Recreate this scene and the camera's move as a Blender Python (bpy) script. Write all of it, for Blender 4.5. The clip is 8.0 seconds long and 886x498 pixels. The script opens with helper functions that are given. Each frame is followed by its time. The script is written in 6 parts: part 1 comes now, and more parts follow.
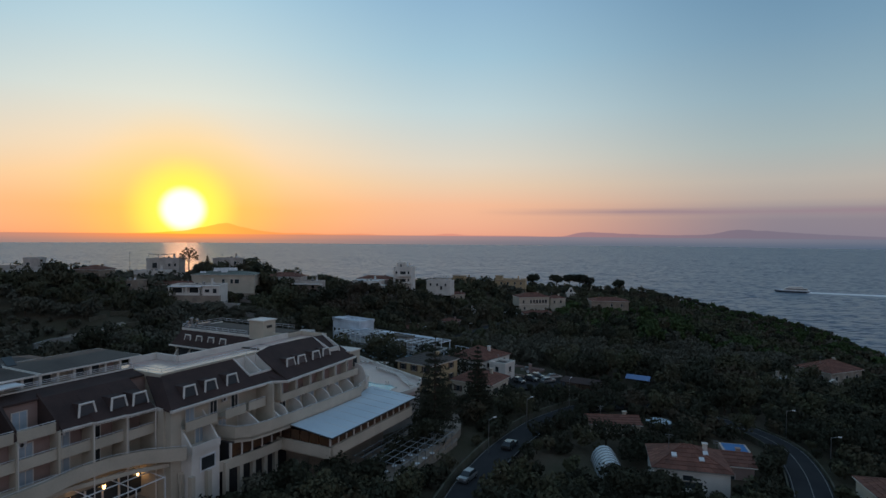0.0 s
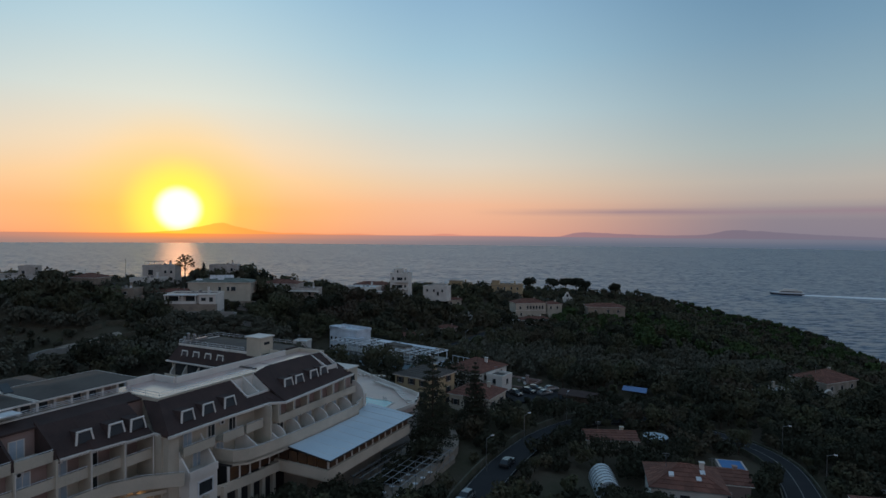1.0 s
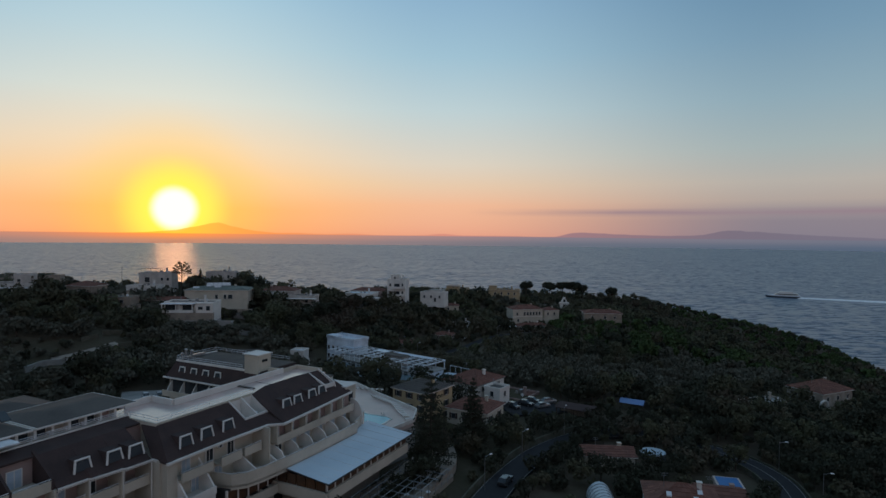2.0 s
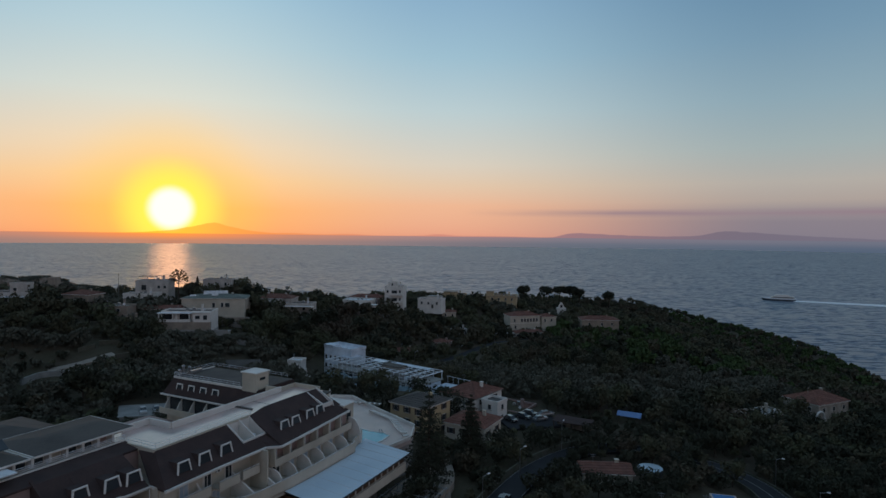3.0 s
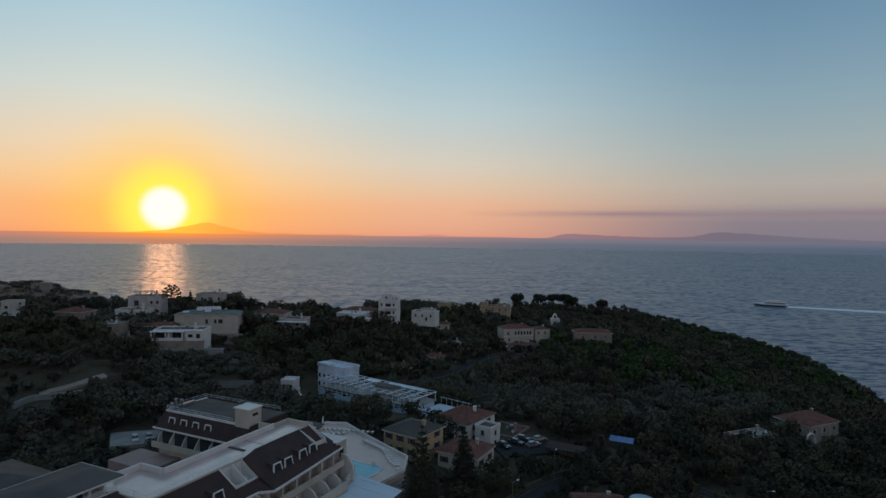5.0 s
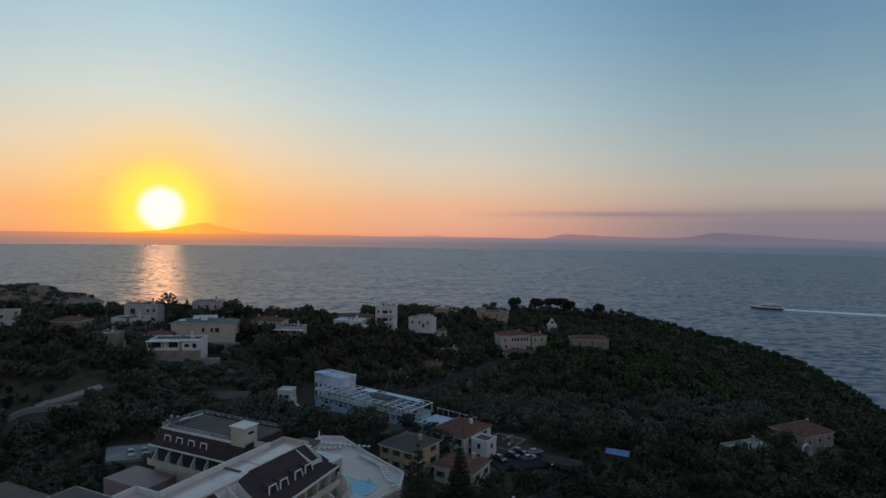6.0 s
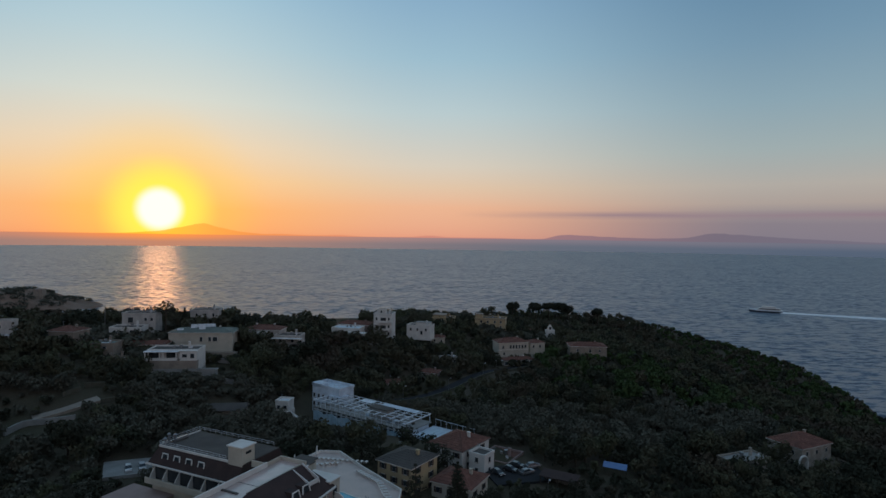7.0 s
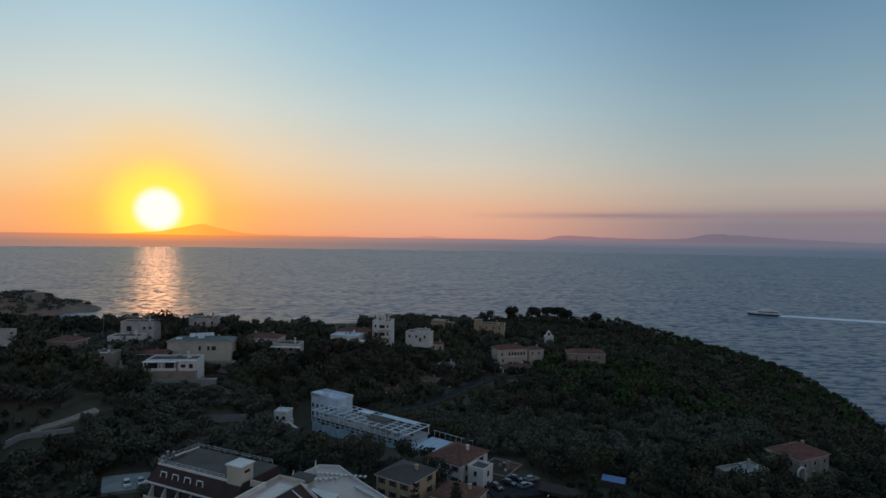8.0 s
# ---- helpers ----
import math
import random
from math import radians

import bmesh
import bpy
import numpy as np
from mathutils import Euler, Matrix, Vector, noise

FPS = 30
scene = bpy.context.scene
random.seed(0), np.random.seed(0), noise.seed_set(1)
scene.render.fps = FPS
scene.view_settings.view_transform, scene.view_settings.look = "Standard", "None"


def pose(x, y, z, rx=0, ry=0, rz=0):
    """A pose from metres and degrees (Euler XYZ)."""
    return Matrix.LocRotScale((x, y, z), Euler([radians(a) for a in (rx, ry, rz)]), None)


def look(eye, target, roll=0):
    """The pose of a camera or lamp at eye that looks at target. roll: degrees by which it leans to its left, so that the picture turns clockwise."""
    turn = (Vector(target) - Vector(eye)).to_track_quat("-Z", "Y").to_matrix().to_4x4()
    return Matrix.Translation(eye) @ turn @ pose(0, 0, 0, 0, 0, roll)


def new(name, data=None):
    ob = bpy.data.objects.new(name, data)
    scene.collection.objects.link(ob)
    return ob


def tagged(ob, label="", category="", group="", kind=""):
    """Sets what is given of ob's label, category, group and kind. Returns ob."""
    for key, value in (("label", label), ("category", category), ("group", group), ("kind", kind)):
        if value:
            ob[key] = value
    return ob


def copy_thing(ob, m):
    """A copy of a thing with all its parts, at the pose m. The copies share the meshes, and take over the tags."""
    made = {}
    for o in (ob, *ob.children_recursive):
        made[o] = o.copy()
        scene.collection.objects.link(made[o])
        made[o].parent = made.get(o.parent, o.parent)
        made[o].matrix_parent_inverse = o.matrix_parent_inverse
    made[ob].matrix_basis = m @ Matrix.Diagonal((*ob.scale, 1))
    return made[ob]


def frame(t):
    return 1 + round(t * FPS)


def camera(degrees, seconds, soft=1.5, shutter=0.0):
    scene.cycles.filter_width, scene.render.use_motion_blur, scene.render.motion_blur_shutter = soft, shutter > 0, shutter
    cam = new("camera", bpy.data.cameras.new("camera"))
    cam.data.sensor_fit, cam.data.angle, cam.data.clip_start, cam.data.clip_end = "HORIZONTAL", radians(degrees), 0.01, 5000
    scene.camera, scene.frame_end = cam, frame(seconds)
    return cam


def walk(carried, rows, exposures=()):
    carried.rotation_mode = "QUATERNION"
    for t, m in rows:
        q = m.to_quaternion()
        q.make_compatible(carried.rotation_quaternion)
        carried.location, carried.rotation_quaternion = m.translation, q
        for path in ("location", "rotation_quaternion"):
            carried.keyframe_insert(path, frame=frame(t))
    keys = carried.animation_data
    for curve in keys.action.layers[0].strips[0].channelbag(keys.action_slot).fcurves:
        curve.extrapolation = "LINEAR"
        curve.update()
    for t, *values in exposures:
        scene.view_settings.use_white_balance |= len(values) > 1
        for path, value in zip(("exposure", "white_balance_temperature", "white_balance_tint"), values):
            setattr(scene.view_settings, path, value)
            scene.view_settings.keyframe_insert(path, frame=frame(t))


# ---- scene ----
cam = camera(74.4, 8.0)
# seconds, place, yaw, pitch, lean to the left
PATH = [
    (0.0, 0.000, -0.000, 75.000, -0.004, -1.290, 0.491),
    (0.5, -0.169, 0.022, 76.649, -0.194, -1.290, 0.522),
    (1.0, -0.346, 0.044, 78.304, -0.378, -1.288, 0.552),
    (1.5, -0.530, 0.063, 79.971, -0.552, -1.283, 0.584),
    (3.0, -0.964, 0.068, 85.160, -1.001, -1.231, 0.690),
    (3.5, -0.980, 0.038, 86.906, -1.143, -1.218, 0.724),
    (4.0, -0.968, 0.003, 88.651, -1.282, -1.207, 0.756),
    (4.5, -0.934, -0.034, 90.399, -1.418, -1.195, 0.785),
    (6.0, -0.561, -0.140, 95.720, -1.790, -1.145, 0.840),
    (6.5, -0.483, -0.169, 97.545, -1.872, -1.113, 0.845),
    (7.0, -0.432, -0.199, 99.374, -1.939, -1.079, 0.847),
    (7.5, -0.412, -0.231, 101.196, -1.994, -1.046, 0.847),
    (8.0, -0.417, -0.270, 103.000, -2.041, -1.017, 0.845),
]
walk(cam, [(t, pose(x, y, z, 90 + pitch, 0, yaw) @ pose(0, 0, 0, 0, 0, roll)) for t, x, y, z, yaw, pitch, roll in PATH],
     [(0.0, 0.13), (1.5, 0.10), (4.5, 0.0), (8.0, 0.0)])

# ---- world and sun ----
SUN_AZ, SUN_EL = -24.0, 2.2          # degrees from straight ahead (left is minus), above the horizon


def lin(r, g, b):
    return tuple((c / 255 / 12.92) if c < 10.3 else ((c / 255 + 0.055) / 1.055) ** 2.4 for c in (r, g, b)) + (1.0,)


def sun_way():
    a, e = radians(SUN_AZ), radians(SUN_EL)
    return Vector((math.sin(a) * math.cos(e), math.cos(a) * math.cos(e), math.sin(e)))


COASTLINE = [(-29, 0.0), (-25.8, 0.12), (-23.4, 0.38), (-21.6, 0.80), (-20.5, 1.0), (-19.4, 0.76), (-18.0, 0.45), (-15.6, 0.16), (-13.4, 0.16), (-11.0, 0.08), (-8.0, 0.14), (-5.5, 0.02), (-1.0, 0.08), (0.6, 0.22), (2.2, 0.1), (7.0, 0.08), (11.6, 0.05), (13.2, 0.42), (15.5, 0.42), (20.0, 0.26), (24.6, 0.34), (26.4, 0.72), (28.6, 0.66), (32.5, 0.42), (37.0, 0.2), (43.0, 0.06)]   # azimuth and height of the far coasts, degrees


def make_world():
    w = bpy.data.worlds.new("sunset_sky")
    scene.world = w
    w.use_nodes = True
    nt = w.node_tree
    nt.nodes.clear()
    N, K = nt.nodes.new, nt.links.new

    def mth(op, a, b=None, clamp=False):
        n = N("ShaderNodeMath")
        n.operation, n.use_clamp = op, clamp
        for i, s in enumerate((a, b)):
            if s is None:
                continue
            if isinstance(s, (int, float)):
                n.inputs[i].default_value = s
            else:
                K(s, n.inputs[i])
        return n.outputs[0]

    def ramp(fac, stops):
        n = N("ShaderNodeValToRGB")
        el = n.color_ramp.elements
        for i, (p, c) in enumerate(stops):
            e = el[i] if i < 2 else el.new(p)
            e.position, e.color = p, lin(*c)
        K(fac, n.inputs[0])
        return n.outputs[0]

    def mix(fac, a, b, kind="MIX"):
        n = N("ShaderNodeMix")
        n.data_type, n.blend_type = "RGBA", kind
        if isinstance(fac, (int, float)):
            n.inputs[0].default_value = fac
        else:
            K(fac, n.inputs[0])
        for s, k in ((a, 6), (b, 7)):
            if isinstance(s, tuple):
                n.inputs[k].default_value = s
            else:
                K(s, n.inputs[k])
        return n.outputs[2]

    co = N("ShaderNodeTexCoord").outputs["Generated"]
    sep = N("ShaderNodeSeparateXYZ")
    K(co, sep.inputs[0])
    x, y, z = sep.outputs
    el = mth("MULTIPLY", mth("ARCSINE", z), 180 / math.pi)              # elevation, degrees
    up = mth("DIVIDE", el, 30.0, True)                                   # 0 at the horizon, 1 at 30 degrees
    up = mth("POWER", up, 0.5)
    az = mth("MULTIPLY", mth("ARCTAN2", x, y), 180 / math.pi)
    off = mth("ABSOLUTE", mth("SUBTRACT", az, SUN_AZ))
    p = lambda d: (d / 30) ** 0.5
    near = ramp(up, [(0, (247, 160, 98)), (p(2.3), (251, 178, 102)), (p(5), (250, 202, 140)), (p(8), (238, 213, 178)), (p(12), (213, 217, 207)), (p(17), (184, 207, 214)), (p(22), (158, 194, 213)), (1, (130, 164, 190))])
    mid = ramp(up, [(0, (224, 152, 128)), (p(3), (234, 180, 146)), (p(5), (224, 196, 168)), (p(7), (214, 204, 188)), (p(12), (184, 202, 206)), (p(17), (155, 188, 205)), (p(22), (136, 172, 198)), (1, (114, 148, 176))])
    far = ramp(up, [(0, (126, 120, 134)), (p(1.6), (134, 126, 136)), (p(2.6), (150, 140, 143)), (p(3.4), (170, 158, 152)), (p(5), (176, 170, 163)), (p(8), (158, 172, 174)), (p(12), (138, 164, 177)), (p(17), (116, 149, 172)), (p(22), (98, 135, 164)), (1, (86, 115, 144))])
    f1 = N("ShaderNodeMapRange")
    f1.interpolation_type = "SMOOTHSTEP"
    K(off, f1.inputs[0])
    f1.inputs[1].default_value, f1.inputs[2].default_value = 0, 26
    f2 = N("ShaderNodeMapRange")
    f2.interpolation_type = "SMOOTHSTEP"
    K(off, f2.inputs[0])
    f2.inputs[1].default_value, f2.inputs[2].default_value = 24, 56
    sky = mix(f2.outputs[0], mix(f1.outputs[0], near, mid), far)
    back = ramp(up, [(0, (134, 122, 130)), (p(4), (168, 150, 154)), (p(10), (170, 162, 168)), (p(18), (150, 157, 170)), (1, (114, 136, 160))])
    f3 = N("ShaderNodeMapRange")
    f3.interpolation_type = "SMOOTHSTEP"
    K(off, f3.inputs[0])
    f3.inputs[1].default_value, f3.inputs[2].default_value = 70, 130
    sky = mix(f3.outputs[0], sky, back)
    # thin veil of cloud low over the horizon
    noi = N("ShaderNodeTexNoise")
    mp = N("ShaderNodeMapping")
    mp.inputs["Scale"].default_value = (5, 5, 90)
    K(co, mp.inputs[0])
    K(mp.outputs[0], noi.inputs["Vector"])
    noi.inputs["Scale"].default_value, noi.inputs["Detail"].default_value = 1.2, 4
    band = mth("SUBTRACT", 1.0, mth("ABSOLUTE", mth("DIVIDE", mth("SUBTRACT", el, 2.35), 0.45)), True)
    reach = mth("MULTIPLY", mth("SUBTRACT", off, 27.0), 0.07, True)
    band = mth("MULTIPLY", mth("MULTIPLY", band, reach), mth("MULTIPLY", noi.outputs[0], 1.25))
    sky = mix(band, sky, lin(142, 122, 134))
    # light round the sun
    dot = N("ShaderNodeVectorMath")
    dot.operation = "DOT_PRODUCT"
    K(co, dot.inputs[0])
    dot.inputs[1].default_value = sun_way()
    ang = mth("MULTIPLY", mth("ARCCOSINE", mth("MINIMUM", dot.outputs["Value"], 1.0)), 180 / math.pi)
    def smooth(v, a, b):
        n = N("ShaderNodeMapRange")
        n.interpolation_type = "SMOOTHSTEP"
        K(v, n.inputs[0])
        n.inputs[1].default_value, n.inputs[2].default_value = a, b
        return n.outputs[0]

    sky = mix(mth("MULTIPLY", smooth(ang, 10.0, 3.5), 0.42), sky, (1.0, 0.60, 0.08, 1.0))
    sky = mix(smooth(ang, 5.3, 2.0), sky, (1.0, 0.85, 0.10, 1.0))
    sky = mix(smooth(ang, 2.3, 1.25), sky, (1.0, 1.0, 0.93, 1.0))
    # far land on the rim of the sea: its height in degrees by azimuth, haze and sunset glow painted into its colour
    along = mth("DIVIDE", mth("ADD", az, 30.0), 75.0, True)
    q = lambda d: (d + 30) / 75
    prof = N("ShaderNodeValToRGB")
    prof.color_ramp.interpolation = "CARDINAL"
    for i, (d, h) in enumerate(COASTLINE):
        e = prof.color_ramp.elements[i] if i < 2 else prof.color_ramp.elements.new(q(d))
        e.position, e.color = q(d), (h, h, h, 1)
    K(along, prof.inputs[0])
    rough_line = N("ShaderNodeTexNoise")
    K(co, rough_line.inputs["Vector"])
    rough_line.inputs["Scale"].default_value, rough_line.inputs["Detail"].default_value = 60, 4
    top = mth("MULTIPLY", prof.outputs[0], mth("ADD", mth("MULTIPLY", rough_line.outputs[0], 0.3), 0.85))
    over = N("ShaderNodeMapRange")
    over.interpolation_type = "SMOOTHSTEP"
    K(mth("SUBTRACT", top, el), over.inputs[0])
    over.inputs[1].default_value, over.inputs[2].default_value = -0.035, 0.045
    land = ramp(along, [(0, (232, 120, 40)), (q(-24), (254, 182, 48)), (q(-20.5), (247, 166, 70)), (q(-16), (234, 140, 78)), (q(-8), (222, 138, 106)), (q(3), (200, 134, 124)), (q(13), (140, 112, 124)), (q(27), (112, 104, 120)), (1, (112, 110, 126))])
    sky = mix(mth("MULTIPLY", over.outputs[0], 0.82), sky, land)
    # far sea under the rim of the sky, haze and sun-side warmth painted in, paler at the rim
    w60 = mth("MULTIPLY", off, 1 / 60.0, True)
    haze_c = ramp(w60, [(0, (244, 146, 70)), (0.07, (228, 136, 86)), (0.17, (190, 132, 112)), (0.36, (158, 130, 130)), (0.6, (126, 120, 132)), (1, (108, 112, 128))])
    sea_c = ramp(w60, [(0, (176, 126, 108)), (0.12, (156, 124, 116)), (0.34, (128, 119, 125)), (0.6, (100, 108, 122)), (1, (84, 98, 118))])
    far_sea = mix(smooth(el, -0.75, -0.05), sea_c, haze_c)
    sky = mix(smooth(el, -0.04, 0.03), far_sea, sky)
    # clear air overhead
    air = N("ShaderNodeTexSky")
    air.sky_type, air.sun_disc = "NISHITA", False
    air.sun_elevation, air.sun_rotation = radians(SUN_EL), radians(SUN_AZ)
    bg, bg2, add, out = N("ShaderNodeBackground"), N("ShaderNodeBackground"), N("ShaderNodeAddShader"), N("ShaderNodeOutputWorld")
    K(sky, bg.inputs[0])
    K(air.outputs[0], bg2.inputs[0])
    bg.inputs[1].default_value, bg2.inputs[1].default_value = 1.0, 0.003
    K(bg.outputs[0], add.inputs[0])
    K(bg2.outputs[0], add.inputs[1])
    K(add.outputs[0], out.inputs[0])


make_world()
lamp = bpy.data.lights.new("sun", "SUN")
lamp.energy, lamp.angle, lamp.color = 0.10, radians(3.0), (1.0, 0.42, 0.16)
sun = new("sun", lamp)
sun.matrix_world = look(sun_way() * 1000, (0, 0, 0))

# ---- materials ----


def material(name, color, rough=0.8, metal=0.0, second=None, scale=0.3, fine=6.0, bump=0.15, amount=0.5, spec=0.5, island=0.0, coat=0.0, fluffy=0.0):
    """A surface with variation at two scales and a fine relief; sizes in 1/metres."""
    m = bpy.data.materials.new(name)
    m.use_nodes = True
    nt = m.node_tree
    N, K = nt.nodes.new, nt.links.new
    b = nt.nodes["Principled BSDF"]
    b.inputs["Roughness"].default_value, b.inputs["Metallic"].default_value = rough, metal
    b.inputs["Specular IOR Level"].default_value = spec
    b.inputs["Coat Weight"].default_value = coat
    co = N("ShaderNodeTexCoord").outputs["Object"]
    n1, n2 = N("ShaderNodeTexNoise"), N("ShaderNodeTexNoise")
    for n, s in ((n1, scale), (n2, fine)):
        K(co, n.inputs["Vector"])
        n.inputs["Scale"].default_value, n.inputs["Detail"].default_value = s, 5
    second = second or tuple(c * 0.72 for c in color)
    add = N("ShaderNodeMath")
    add.operation = "MULTIPLY_ADD"
    K(n2.outputs[0], add.inputs[0])
    add.inputs[1].default_value = 0.35
    K(n1.outputs[0], add.inputs[2])
    mr = N("ShaderNodeMapRange")
    K(add.outputs[0], mr.inputs[0])
    mr.inputs[1].default_value, mr.inputs[2].default_value, mr.inputs[4].default_value = 0.45, 0.9, amount * 2
    mx = N("ShaderNodeMix")
    mx.data_type = "RGBA"
    K(mr.outputs[0], mx.inputs[0])
    mx.inputs[6].default_value, mx.inputs[7].default_value = (*color, 1), (*second, 1)
    last = mx.outputs[2]
    if island:
        g, oi = N("ShaderNodeNewGeometry"), N("ShaderNodeObjectInfo")
        s = N("ShaderNodeMath")
        K(g.outputs["Random Per Island"], s.inputs[0])
        K(oi.outputs["Random"], s.inputs[1])
        fr = N("ShaderNodeMath")
        fr.operation = "FRACT"
        K(s.outputs[0], fr.inputs[0])
        hsv = N("ShaderNodeHueSaturation")
        mr2 = N("ShaderNodeMapRange")
        K(fr.outputs[0], mr2.inputs[0])
        mr2.inputs[3].default_value, mr2.inputs[4].default_value = 1 - island, 1 + island
        K(mr2.outputs[0], hsv.inputs["Value"])
        K(last, hsv.inputs["Color"])
        last = hsv.outputs[0]
    K(last, b.inputs["Base Color"])
    if fluffy:
        g2, up = N("ShaderNodeNewGeometry"), N("ShaderNodeMix")
        up.data_type = "VECTOR"
        up.inputs[0].default_value, up.inputs[5].default_value = fluffy, (0, -0.25, 1)
        K(g2.outputs["Normal"], up.inputs[4])
        nz = N("ShaderNodeVectorMath")
        nz.operation = "NORMALIZE"
        K(up.outputs[1], nz.inputs[0])
        K(nz.outputs[0], b.inputs["Normal"])
    if bump:
        bp = N("ShaderNodeBump")
        bp.inputs["Strength"].default_value, bp.inputs["Distance"].default_value = bump, 0.05
        K(n2.outputs[0], bp.inputs["Height"])
        K(bp.outputs[0], b.inputs["Normal"])
    return m


def glow(name, color, strength):
    m = bpy.data.materials.new(name)
    m.use_nodes = True
    b = m.node_tree.nodes["Principled BSDF"]
    b.inputs["Base Color"].default_value = (*color, 1)
    b.inputs["Emission Color"].default_value, b.inputs["Emission Strength"].default_value = (*color, 1), strength
    b.inputs["Roughness"].default_value = 1.0
    b.inputs["Specular IOR Level"].default_value = 0.0
    return m


def sea_material():
    """Water whose wave slopes come from two scales of noise, so that it glitters far off too."""
    m = bpy.data.materials.new("sea_water")
    m.use_nodes = True
    nt = m.node_tree
    N, K = nt.nodes.new, nt.links.new
    b = nt.nodes["Principled BSDF"]
    b.inputs["Base Color"].default_value = (0.095, 0.125, 0.17, 1)
    b.inputs["Roughness"].default_value, b.inputs["IOR"].default_value = 0.36, 1.33
    b.inputs["Specular IOR Level"].default_value = 0.85
    co = N("ShaderNodeTexCoord").outputs["Object"]

    def vec(op, a, c):
        n = N("ShaderNodeVectorMath")
        n.operation = op
        for i, s in enumerate((a, c)):
            if isinstance(s, tuple):
                n.inputs[i].default_value = s
            elif s is not None:
                K(s, n.inputs[i])
        return n.outputs[0]

    last = (0, 0, 1.0)
    for sx, sy, detail, k in WAVES:
        mp, n = N("ShaderNodeMapping"), N("ShaderNodeTexNoise")
        mp.inputs["Scale"].default_value = (sx, sy, 1)
        mp.inputs["Rotation"].default_value = (0, 0, radians(12))
        K(co, mp.inputs[0])
        K(mp.outputs[0], n.inputs["Vector"])
        n.inputs["Scale"].default_value, n.inputs["Detail"].default_value = 1.0, detail
        last = vec("ADD", last, vec("MULTIPLY", vec("SUBTRACT", n.outputs["Color"], (0.5, 0.5, 0.5)), (k, k, 0)))
    K(vec("NORMALIZE", last, None), b.inputs["Normal"])
    return m


WAVES = ((0.4, 0.8, 2, 0.8), (0.085, 0.20, 3, 2.2), (0.012, 0.03, 3, 0.5))
SEA = sea_material()
EARTH = material("earth_and_grass", (0.060, 0.056, 0.034), 0.95, second=(0.095, 0.075, 0.055), scale=0.06, fine=1.2, bump=0.6, amount=0.6, spec=0.1)
CREAM = material("cream_render", (0.57, 0.51, 0.42), 0.88, second=(0.42, 0.38, 0.31), scale=0.25, bump=0.1)
WHITE = material("white_render", (0.76, 0.73, 0.68), 0.85, second=(0.58, 0.55, 0.51), scale=0.3, bump=0.1)
# white render for far houses, their backlit dimness put into the colour
BACKLIT_WHITE = material("backlit_white_render", (0.56, 0.52, 0.48), 0.88, second=(0.36, 0.33, 0.30), scale=0.35, fine=2, bump=0.2)
RUIN = material("pale_flaking_stone", (0.46, 0.41, 0.35), 0.92, second=(0.24, 0.20, 0.16), scale=0.45, fine=2.5, bump=0.5)
OCHRE = material("ochre_render", (0.50, 0.38, 0.22), 0.88, second=(0.38, 0.29, 0.18), scale=0.3)
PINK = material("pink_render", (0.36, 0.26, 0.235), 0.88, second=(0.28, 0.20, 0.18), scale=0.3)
STONE = material("weathered_stone", (0.34, 0.28, 0.22), 0.92, second=(0.22, 0.18, 0.15), scale=0.5, fine=3, bump=0.5)
SHINGLE = material("dark_red_shingle", (0.074, 0.049, 0.045), 0.9, second=(0.050, 0.036, 0.034), scale=0.4, fine=4, bump=0.5, spec=0.2)
TILE = material("terracotta_tile", (0.21, 0.095, 0.07), 0.9, second=(0.14, 0.07, 0.055), scale=0.5, fine=4, bump=0.5, spec=0.2, island=0.18)
DECK = material("pale_roof_tiles", (0.66, 0.46, 0.41), 0.20, second=(0.40, 0.34, 0.31), scale=0.25, fine=3, bump=0.04, spec=0.9)
FELT = material("grey_roof_felt", (0.125, 0.112, 0.10), 0.95, second=(0.08, 0.073, 0.068), scale=0.2, fine=3, bump=0.3, spec=0.2)
AWNING = material("pale_blue_awning_cloth", (0.56, 0.66, 0.72), 0.75, second=(0.47, 0.57, 0.64), scale=0.15, fine=2, bump=0.1)
METAL = material("white_painted_metal", (0.76, 0.78, 0.80), 0.5, second=(0.5, 0.52, 0.54), scale=0.6, fine=8, bump=0.05)
STEEL = material("galvanised_steel", (0.35, 0.36, 0.37), 0.4, 0.8, scale=1, fine=8, bump=0.05)
DARKMETAL = material("dark_metal", (0.05, 0.05, 0.055), 0.5, 0.5, bump=0.05)
GLASS = material("dark_window_glass", (0.05, 0.058, 0.065), 0.08, second=(0.03, 0.034, 0.038), bump=0.0)
WARM = material("amber_curtain_glass", (0.13, 0.065, 0.03), 0.3, second=(0.04, 0.025, 0.02), scale=0.5, fine=2, bump=0.0)
SHUTTER = material("brown_shutters", (0.075, 0.05, 0.04), 0.7, fine=12)
ASPHALT = material("asphalt", (0.034, 0.035, 0.038), 0.9, second=(0.048, 0.048, 0.05), scale=0.2, fine=5, bump=0.3, spec=0.05)
LINE = material("road_paint", (0.24, 0.24, 0.23), 0.9, second=(0.12, 0.12, 0.12), scale=1.0)
CONCRETE = material("grey_concrete", (0.33, 0.32, 0.30), 0.9, second=(0.22, 0.215, 0.2), scale=0.3, fine=3, bump=0.3)
PAVING = material("pale_paving", (0.58, 0.45, 0.40), 0.45, second=(0.46, 0.37, 0.33), scale=0.3, fine=3, bump=0.15)
POOL = material("pool_water", (0.10, 0.42, 0.52), 0.12, second=(0.08, 0.36, 0.46), scale=0.3, fine=2, bump=0.15)
BLUE = material("blue_pool_cover", (0.02, 0.16, 0.42), 0.5, bump=0.1)
